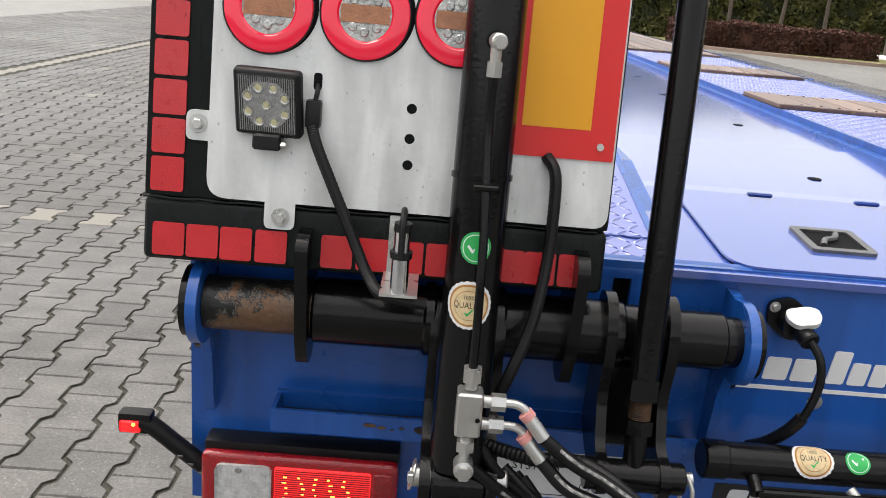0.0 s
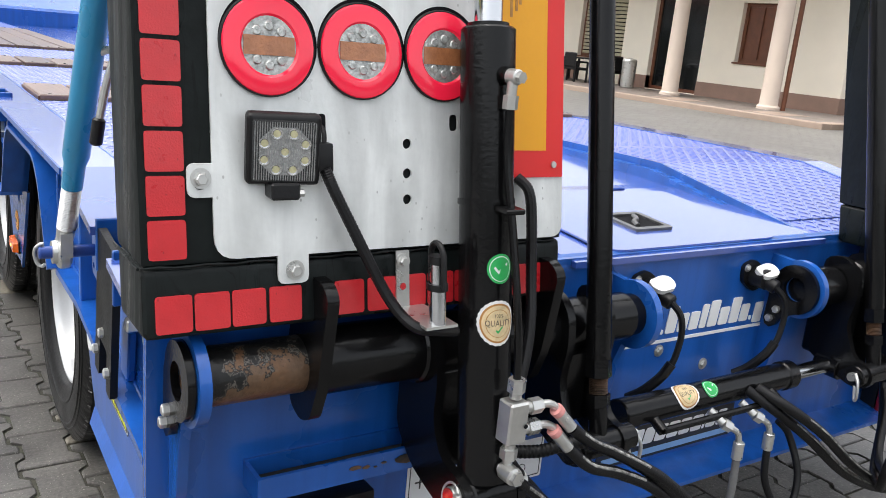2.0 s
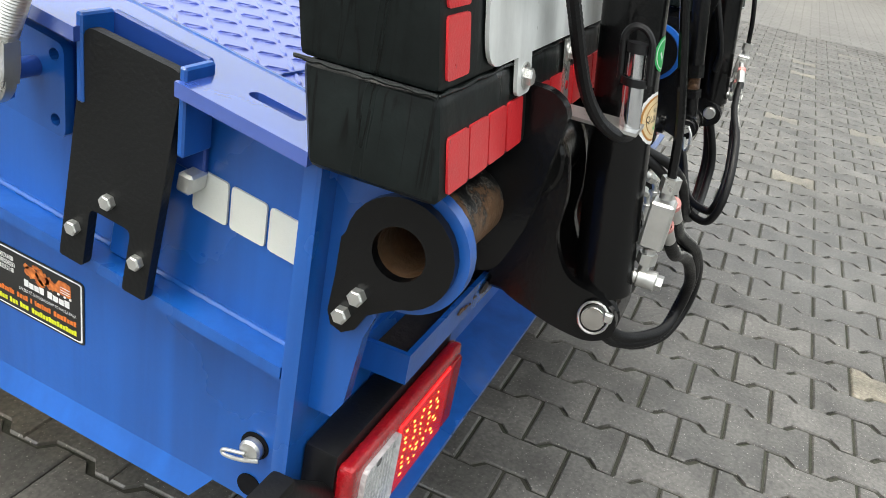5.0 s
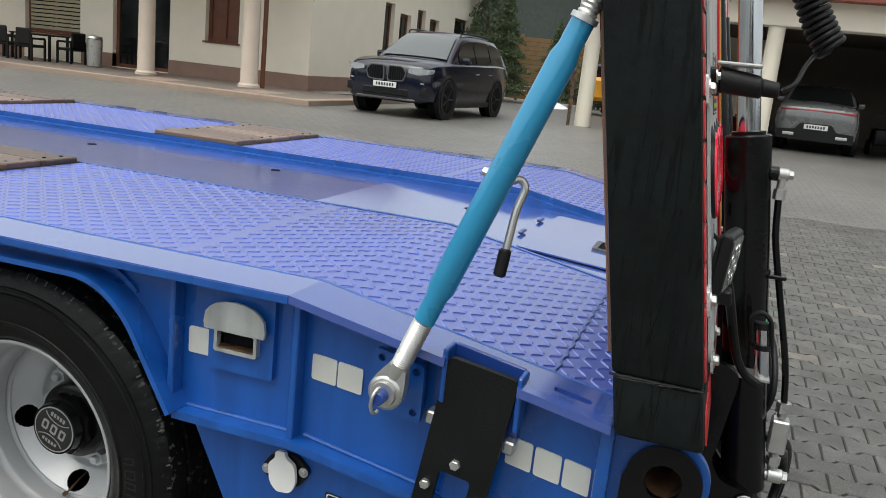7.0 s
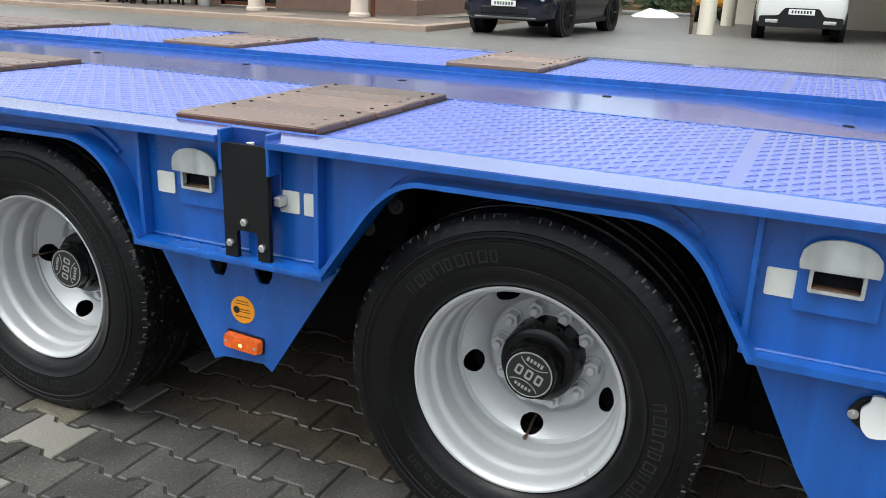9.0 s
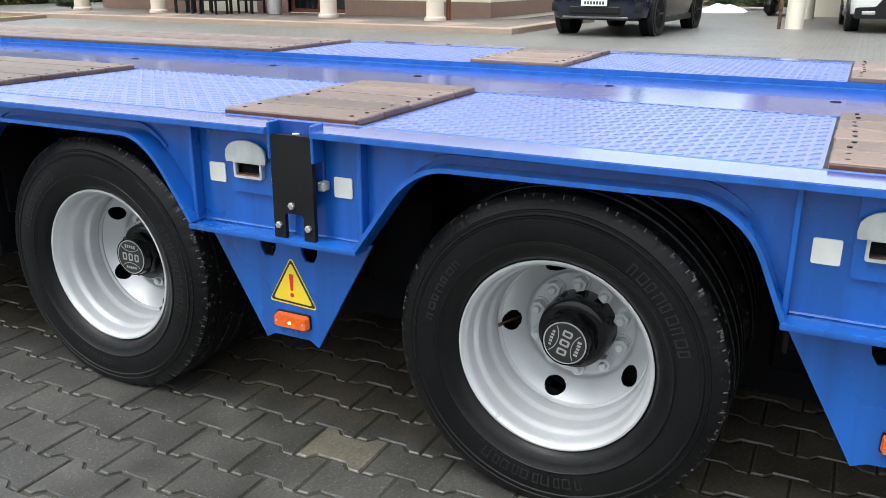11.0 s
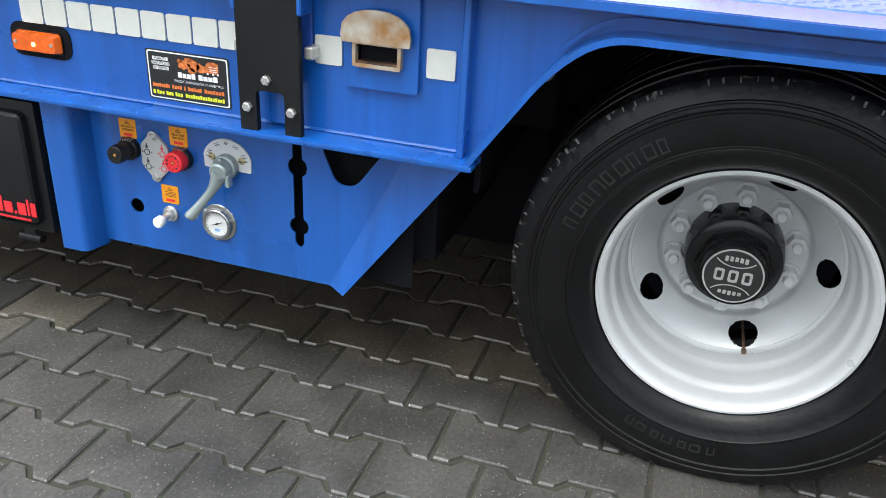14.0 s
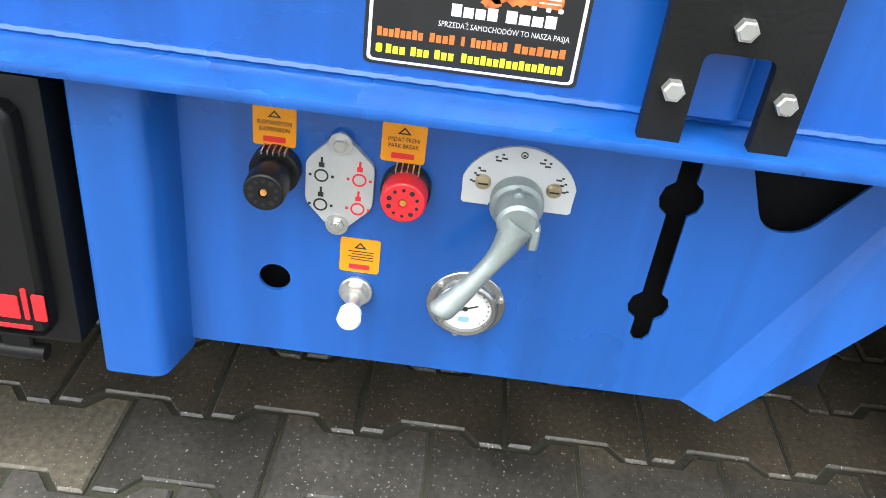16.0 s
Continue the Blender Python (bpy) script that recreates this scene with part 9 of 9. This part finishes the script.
# carport
SHED = mk("dark_stained_boards", (0.13, 0.105, 0.085), 0.7, 0, 0.3, 2, 0.1, 30)
carport = thing("carport", "cream carport with square posts and tiled roof", "carport")
for x, y in ((20.75, 3.75), (20.45, -0.55), (20.45, -6.2), (26.2, 3.85)):
    part("post", cyl(B(), (x, y, -0.012), (x, y, 3.0), 0.21, 28, 0.19), PLASTER, carport)
part("lintel", box(B(), 20.2, 20.9, -14, 4.1, 2.85, 3.5, 0.02), PLASTER, carport)
part("end_beam", box(B(), 20.9, 28, 3.5, 4.1, 2.85, 3.5, 0.02), PLASTER, carport)
part("ceiling", box(B(), 20.9, 28, -14, 3.5, 2.95, 3.02), SHED, carport)
part("back_wall", box(B(), 27.8, 28.0, -14, -0.6, -0.012, 3.0), SHED, carport)
part("back_wall", box(B(), 27.8, 28.0, -0.6, 4.0, -0.012, 3.0), PLASTER, carport, "cream plastered back wall")
part("inner_wall", box(B(), 21.2, 27.8, -6.5, -6.3, -0.012, 2.95), SHED, carport)
rb = B()
plate(rb, [(19.7, 3.45), (28.6, 3.45), (28.6, 3.6), (24.2, 4.7), (19.7, 3.65)], (), "y", -14.5, 4.6)
part("roof", rb, ROOF, carport, "red tiled roof")
for k in range(46):
    y = -14.4 + k * 0.41
    tl = B()
    cyl(tl, (19.68, y, 3.66), (24.1, y, 4.70), 0.11, 8)
    part("tile_row", tl, ROOF, carport)
part("gate_post", box(B(), 20.40, 20.46, 4.02, 4.10, -0.012, 2.3), RUSTY, carport)

def leaning_boards():
    t = thing("leaning_boards", "pale boards leaning against the carport wall", "boards", (22.6, -4.3, -0.012))
    for k in range(5):
        b = box(B(), -0.02, 0.02, k * 0.13, k * 0.13 + 0.10, 0.0, 1.35 + 0.12 * (k % 2), 0.004)
        part("board", move(b, Matrix.Rotation(radians(16 + 2 * k), 4, "X")), CABWHITE, t)


def garden_machine():
    t = thing("garden_machine", "dark small garden machine on wheels in the carport", "machine", (23.8, -3.75, -0.012))
    part("body", box(B(), -0.45, 0.35, -0.28, 0.28, 0.28, 0.72, 0.10, 3), PLASTIC, t)
    part("handle", tube(B(), [(0.30, -0.25, 0.70), (0.60, -0.25, 1.02), (0.62, 0.0, 1.05), (0.60, 0.25, 1.02), (0.30, 0.25, 0.70)], 0.02, 8), DULLZ, t)
    for x in (-0.3, 0.25):
        for y in (-0.30, 0.30):
            part("wheel", cyl(B(), (x, y - 0.04, 0.2), (x, y + 0.04, 0.2), 0.2, 20, bev=0.02), RUBBER, t)


leaning_boards()
garden_machine()
yellow = thing("yellow_digger", "yellow compact machine parked beside the carport", "machine", (28.8, 4.65, -0.012))
part("body", box(B(), -0.9, 0.9, -0.55, 0.55, 0.5, 1.3, 0.12), CARYEL, yellow)
part("cab", box(B(), -0.1, 0.7, -0.42, 0.42, 1.3, 1.75, 0.08), GLASSD, yellow)
part("track", box(B(), -1.0, 1.0, -0.6, -0.25, 0, 0.5, 0.15), RUBBER, yellow)
part("track", box(B(), -1.0, 1.0, 0.25, 0.6, 0, 0.5, 0.15), RUBBER, yellow)

# timber fence, conifers and snow beyond the building
fence = tagged(thing("timber_fence", "yellowish timber board fence behind the yard", "fence"), kind="structure")
for k in range(14):
    z = 0.06 + k * 0.185
    part("board", box(B(), 34.0, 34.03, 3.6, 12.6, z, z + 0.165), TIMBER, fence)
for k in range(6):
    part("post", box(B(), 34.03, 34.15, 3.6 + k * 1.78, 3.72 + k * 1.78, -0.012, 2.75), TIMBER, fence)


def conifer(at, h, r, seed):
    t = thing("conifer", "dark green conifer with drooping layered branches", "tree", at, 0, "conifers behind the yard")
    rnd = np.random.RandomState(seed)
    part("trunk", cyl(B(), (0, 0, 0), (0, 0, h * 0.9), 0.12, 8, 0.03), BARK, t)
    k = 9000
    z = h * (0.06 + 0.94 * (1 - np.sqrt(rnd.rand(k))))
    tier = 1.0 - 0.55 * ((z / h * 8 + 0.12 * rnd.rand(k)) % 1.0)
    rr = r * (1 - z / h) * tier * np.sqrt(0.25 + 0.75 * rnd.rand(k))
    a = rnd.rand(k) * 6.283
    rr *= 1 + 0.18 * np.sin(a * 5 + z * 3)
    cloud("crown", np.stack([rr * np.cos(a), rr * np.sin(a), z], 1), 0.085, LEAFD, t, rnd, 0.22)
    return t


conifer((31.2, 8.9, -0.012), 4.6, 1.5, 1)
conifer((29.2, 9.6, -0.012), 3.2, 1.1, 2)
conifer((32.0, 7.0, -0.012), 3.4, 1.2, 3)
conifer((33.8, 10.5, -0.012), 6.5, 2.0, 4)
conifer((33.5, 5.6, -0.012), 4.2, 1.4, 5)
conifer((20.2, 27.5, -0.012), 2.2, 0.8, 6)


def snow_heap(at, sx, sy, h, seed):
    rnd = np.random.RandomState(seed)
    b = B()
    n, m = 14, 28
    rows = []
    for i in range(n + 1):
        q = i / n
        row = []
        for j in range(m):
            a = 2 * math.pi * j / m
            w = 1 + 0.2 * noise.noise((math.cos(a) * 1.5 + seed, math.sin(a) * 1.5, 0))
            x, y = math.cos(a) * q * w, math.sin(a) * q * w
            z = h * (1 - q * q) * (0.8 + 0.5 * noise.noise((x * 2.2 + seed, y * 2.2, 3)))
            row.append(b.verts.new((x * sx, y * sy, max(z, 0) - 0.01 * (i == n))))
        rows.append(row)
    for p, q in zip(rows, rows[1:]):
        for j in range(m):
            b.faces.new((p[j], p[(j + 1) % m], q[(j + 1) % m], q[j]))
    bmesh.ops.remove_doubles(b, verts=b.verts[:], dist=1e-4)
    o = new("snow_heap", mesh_of("snow_heap", b, SNOW, False))
    o.matrix_basis = pose(*at)
    return tagged(o, "old heap of melting snow on the yard", "snow")


snow_heap((30.5, 6.9, -0.012), 1.2, 0.9, 0.30, 2)
snow_heap((-8.0, 28.6, -0.012), 2.4, 1.3, 0.55, 5)
snow_heap((14.8, 27.0, 0.03), 1.4, 0.5, 0.12, 9)

# hedge, lawn and shrubs at the yard's edge
lawn = B()
plate(lawn, rounded([(5.0, 25.2), (12.0, 22.6), (15.4, 23.5), (15.4, 33), (5.0, 33)], 1.2, 5), (), "z", -0.05, 0.02)
tagged(new("lawn", mesh_of("lawn", lawn, GRASS)), "pale winter lawn at the edge of the yard", "lawn", kind="structure")
kb = B()
pts = smooth_line([(4.2, 26.2, 0), (7.0, 24.6, 0), (10.0, 22.9, 0), (12.6, 22.3, 0), (15.4, 23.2, 0)], 8)
for p, q in zip(pts, pts[1:]):
    d = (q - p).normalized()
    s_ = Vector((-d.y, d.x, 0)) * 0.08
    v = [kb.verts.new(c) for c in (p - s_ - Vector((0, 0, 0.05)), q - s_ - Vector((0, 0, 0.05)), q + s_ - Vector((0, 0, 0.05)), p + s_ - Vector((0, 0, 0.05)), p - s_ + Vector((0, 0, 0.08)), q - s_ + Vector((0, 0, 0.08)), q + s_ + Vector((0, 0, 0.08)), p + s_ + Vector((0, 0, 0.08)))]
    for f in ((0, 1, 5, 4), (2, 3, 7, 6), (4, 5, 6, 7), (0, 4, 7, 3), (1, 2, 6, 5)):
        kb.faces.new([v[i] for i in f])
tagged(new("kerb", mesh_of("kerb", kb, KERB)), "low concrete kerb round the lawn", "kerb", kind="structure")


def hedge(name, label, x0, x1, y0, y1, z0, z1, mat_, core, k, leaf, seed):
    t = thing(name, label, "hedge")
    rnd = np.random.RandomState(seed)
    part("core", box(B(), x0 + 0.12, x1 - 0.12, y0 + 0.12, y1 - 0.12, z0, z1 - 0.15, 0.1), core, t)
    p = np.stack([x0 + (x1 - x0) * rnd.rand(k), y0 + (y1 - y0) * rnd.rand(k), z0 + (z1 - z0) * rnd.rand(k)], 1)
    f = rnd.randint(0, 4, k)
    wob = 0.12 * np.sin(p[:, 0] * 3.1) * np.sin(p[:, 2] * 4 + p[:, 0]) + 0.10 * rnd.rand(k)
    p[f <= 1, 1] = y0 + wob[f <= 1]
    top = f == 2
    p[top, 2] = z1 - 0.1 + wob[top]
    ends = f == 3
    p[ends, 0] = np.where(rnd.rand(ends.sum()) < 0.5, x0, x1) + wob[ends] - 0.05
    cloud("leaves", p, leaf, mat_, t, rnd, 0.55)
    return t


# dark core colour stands for the shade between the leaves
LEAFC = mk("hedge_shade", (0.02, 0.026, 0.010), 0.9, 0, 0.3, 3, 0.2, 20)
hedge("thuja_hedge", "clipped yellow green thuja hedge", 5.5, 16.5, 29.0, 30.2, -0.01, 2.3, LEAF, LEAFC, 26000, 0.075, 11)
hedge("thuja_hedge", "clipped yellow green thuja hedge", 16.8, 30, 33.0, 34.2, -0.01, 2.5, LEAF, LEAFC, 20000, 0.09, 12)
hedge("shrub_bed", "low reddish brown winter shrub bed", 7.6, 13.6, 24.6, 26.0, 0.0, 0.75, SHRUB, SHRUB, 16000, 0.05, 13)


def bare_tree(at, h, seed):
    t = thing("bare_tree", "young bare tree with upswept twigs", "tree", at, 0, "bare trees along the hedge")
    rv = random.Random(seed)
    part("trunk", cyl(B(), (0, 0, 0), (rv.uniform(-0.1, 0.1), 0, h * 0.45), 0.075, 10, 0.055), BARK, t)
    for k in range(16):
        a, l = rv.uniform(0, 6.28), rv.uniform(0.5, 1.0) * h * 0.5
        s_ = Vector((0, 0, h * 0.44))
        e_ = s_ + Vector((math.cos(a) * l * 0.45, math.sin(a) * l * 0.45, l))
        mid = (s_ + e_) / 2 + Vector((math.cos(a), math.sin(a), 0)) * 0.12
        part("limb", tube(B(), [s_, mid, e_], 0.018, 6, 4), BARK, t)
    return t


for k, x in enumerate((8.2, 9.9, 11.5, 13.1, 15.2)):
    bare_tree((x, 27.2 + 0.2 * (k % 2), 0.02), 4.6, k)

# far side: house, fence, woods
house = thing("grey_house", "pale grey house behind an iron fence", "house")
part("wall", plate(B(), [(-16, 0), (-2.5, 0), (-2.5, 5), (-16, 5)], [rect(-4.62, -3.12, 1.6, 3.2)], "y", 44.0, 44.3), PALEWALL, house)
win = part("window", box(B(), -4.62, -3.12, 44.15, 44.2, 1.6, 3.2), GLASSD, house)
part("frame", plate(B(), rect(-4.72, -3.02, 1.5, 3.3), [rect(-4.50, -3.24, 1.72, 3.1)], "y", 43.96, 44.02), FENCE, win)
for x in (-14.0, -12.0, -10.0, -8.0, -6.0, -5.2, -2.9):
    part("panel_joint", box(B(), x, x + 0.02, 43.985, 43.998, 0.2, 5.0), FENCE, house)
part("roof", plate(B(), [(43.2, 5.0), (53, 5.0), (48, 8)], (), "x", -17, -2.0), ROOF, house)
ifence = tagged(thing("iron_fence", "dark iron bar fence on a low kerb", "fence"), kind="structure")
part("plinth", box(B(), -16, 0.4, 37.4, 37.7, -0.012, 0.25), PLINTH, ifence)
for z in (0.4, 1.9):
    part("rail", box(B(), -16, 0.2, 37.53, 37.57, z, z + 0.04), FENCE, ifence)
for k in range(90):
    x = -16 + k * 0.18
    part("bar", box(B(), x, x + 0.02, 37.54, 37.56, 0.25, 2.05), FENCE, ifence)
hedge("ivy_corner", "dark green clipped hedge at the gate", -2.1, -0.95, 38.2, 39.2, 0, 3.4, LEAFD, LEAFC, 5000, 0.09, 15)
gate = thing("timber_gate", "yellow timber gate beyond the fence", "gate", (-0.05, 40.0, -0.012))
for k in range(8):
    part("board", box(B(), -0.6 + k * 0.16, -0.47 + k * 0.16, 0, 0.04, 0.1, 1.2), TIMBER, gate)
part("post", box(B(), -0.85, -0.65, -0.1, 0.1, 0, 3.4), TIMBER, gate)

woods = B()
rv = random.Random(4)
n = 150
ring = []
for i in range(n):
    a = 2 * math.pi * i / n
    h = 13 + 4 * noise.noise((math.cos(a) * 6, math.sin(a) * 6, 1)) + rv.uniform(-1.2, 1.2)
    r = 95
    ring.append((woods.verts.new((r * math.cos(a), 10 + r * math.sin(a), -1)), woods.verts.new((r * math.cos(a), 10 + r * math.sin(a), h))))
for i in range(n):
    a, c = ring[i], ring[(i + 1) % n]
    woods.faces.new((a[0], c[0], c[1], a[1]))
tagged(new("backdrop", mesh_of("backdrop", woods, WOODS, False)), "far dark wooded hills", "woods", kind="structure")

# the truck in front of the trailer
truck = thing("tractor_truck", "blue and white truck coupled ahead of the trailer", "truck", (0, 0, -0.012))
part("cab", box(B(), 0.0, W, 15.4, 17.4, 0.9, 3.6, 0.15), CABWHITE, truck)
part("chassis", box(B(), 0.7, 1.7, 11.8, 17.2, 0.7, 1.0, 0.02), UNDER, truck)
for y in (13.2, 16.6):
    for x in (0.15, W - 0.15):
        part("wheel", cyl(B(), (x - 0.13, y, 0.5), (x + 0.13, y, 0.5), 0.5, 28, bev=0.03), RUBBER, truck)
part("gooseneck", plate(B(), [(9.70, 0.60), (11.0, 0.95), (14.2, 1.10), (14.2, 1.46), (11.2, 1.45), (9.72, 1.03), (9.66, 1.02), (9.63, 0.99), (9.63, 0.60)], (), "x", 0.05, W - 0.05), BLUE, trailer)

# ---- laid stones ----
PX, PY, GAP = 0.14, 0.2, 0.0035


def stone_outline():
    """One interlocking stone: straight ends, stepped sides."""
    h, w1, w2 = PY / 2 - GAP, PX / 2 + 0.0125 - GAP, PX / 2 - 0.0125 - GAP
    r = [(w1, -h), (w1, -h + 0.030), (w2, -h + 0.052), (w2, h - 0.052), (w1, h - 0.030), (w1, h)]
    return r + [(-x, y) for x, y in reversed(r)]


def stone_data():
    o = stone_outline()
    n = len(o)
    c = [(x * 0.955, y * 0.965) for x, y in o]
    v = [(x, y, -0.05) for x, y in o] + [(x, y, -0.0036) for x, y in o] + [(x, y, 0.0) for x, y in c]
    f = []
    for k in (0, 1):
        for i in range(n):
            j = (i + 1) % n
            f.append((k * n + i, k * n + j, (k + 1) * n + j, (k + 1) * n + i))
    top = [2 * n + i for i in range(n)]
    f.append((top[0], top[1], top[2], top[9], top[10], top[11]))
    f.append((top[2], top[3], top[8], top[9]))
    f.append((top[3], top[4], top[5], top[6], top[7], top[8]))
    return v, f


SV, SF = stone_data()
stone_me = bpy.data.meshes.new("paving_stone")
stone_me.from_pydata(SV, [], SF)
stone_me.materials.append(PAVER)
b = B()
vs = [b.verts.new(p) for p in ((-7, -6, -0.0062), (8.5, -6, -0.0062), (8.5, 22, -0.0062), (-7, 22, -0.0062))]
b.faces.new(vs)
bed = tagged(new("joint_bed", mesh_of("joint_bed", b, SAND, False)), "sandy joint bed between the paving stones", "paving", kind="structure")
rv = random.Random(21)


def stone_at(i, n):
    """Place and size of a stone: the courses widen a little towards the front of the yard."""
    y = 1.002 + (n * 0.184 if n < 0 else 63.0 * (math.exp(0.003 * min(n, 27)) - 1) + max(0, n - 27) * 0.204)
    p = 0.184 if n < -3 else min(0.189 + 0.003 * max(0.0, y - 1.0), 0.204)
    s_ = 0.935 + 0.0144 * min(max(0.0, y - 1.0), 5.2)
    return 2.54 + (-2.2535 + PX * i) * s_, y, s_, p / PY


near, rest, pale = [], [], []
for i in range(-56, 66):
    for j in range(-38, 124):
        q = stone_at(i, j + (0.5 if i % 2 == 0 else 0.0))
        if i % 2 and abs(q[1] - 2.53) < 0.05 and -3.8 < q[0] < 0.9:
            pale.append(q)
        elif -0.62 < q[0] < 0.40 and 0.9 < q[1] < 6.1:
            near.append(q)
        elif -7 < q[0] < 8.5 and -6 < q[1] < 22:
            row = i % 2 and q[0] < -3.8 and min(abs(q[1] - y) for y in (5.4, 10.2, 15.2, 20.2)) < 0.101
            if abs(q[0] + 3.75) > 0.10:
                (pale if row else rest).append(q)
near.sort(key=lambda p: abs(p[1] - 4.2) + abs(p[0] + 0.1) * 2)
rest += near[300:]
for x, y, sx, sy in near[:300]:
    o = new("paving_stone", stone_me)
    o.parent = bed
    o.matrix_basis = pose(x, y, rv.uniform(-0.0018, 0.0012), rv.uniform(-0.35, 0.35), rv.uniform(-0.35, 0.35), rv.uniform(-0.5, 0.5)) @ Matrix.Diagonal((sx, sy, 1, 1))


def laid(name, spots, mat_, label, seed, lift=0.0):
    """Many stones as one mesh, each a little uneven."""
    base = np.array(SV)
    nv = len(base)
    pos = np.array(spots)
    k = len(pos)
    rs = np.random.RandomState(seed)
    allv = np.repeat(base[None], k, 0)
    allv[:, :, 0] = allv[:, :, 0] * pos[:, 2][:, None] + pos[:, 0][:, None]
    allv[:, :, 1] = allv[:, :, 1] * pos[:, 3][:, None] + pos[:, 1][:, None]
    allv[:, :, 2] += lift + (rs.rand(k)[:, None] - 0.6) * 0.003 + (base[:, 0][None] * rs.normal(size=(k, 1)) + base[:, 1][None] * rs.normal(size=(k, 1))) * 0.005
    flat = [tuple(q + nv * i for q in f) for i in range(k) for f in SF]
    me = bpy.data.meshes.new(name)
    me.from_pydata(allv.reshape(-1, 3).tolist(), [], flat)
    me.materials.append(mat_)
    o = tagged(new(name, me), label, kind="stuff")
    o.parent = bed


laid("laid_stones", rest, PAVER_J, "interlocking grey paving stones further out", 8)
pale += [(-3.75, -5.9 + 0.2 * k, 1.0, 1.0) for k in range(140)]
laid("line_stones", pale, PALESTONE, "pale stones that mark the parking bays", 9, 0.002)
strip = box(B(), -3.82, -3.68, 22.05, 31.0, -0.03, -0.004)
tagged(part("line_strip", strip, PALESTONE, bed), "pale line of stones", kind="stuff")
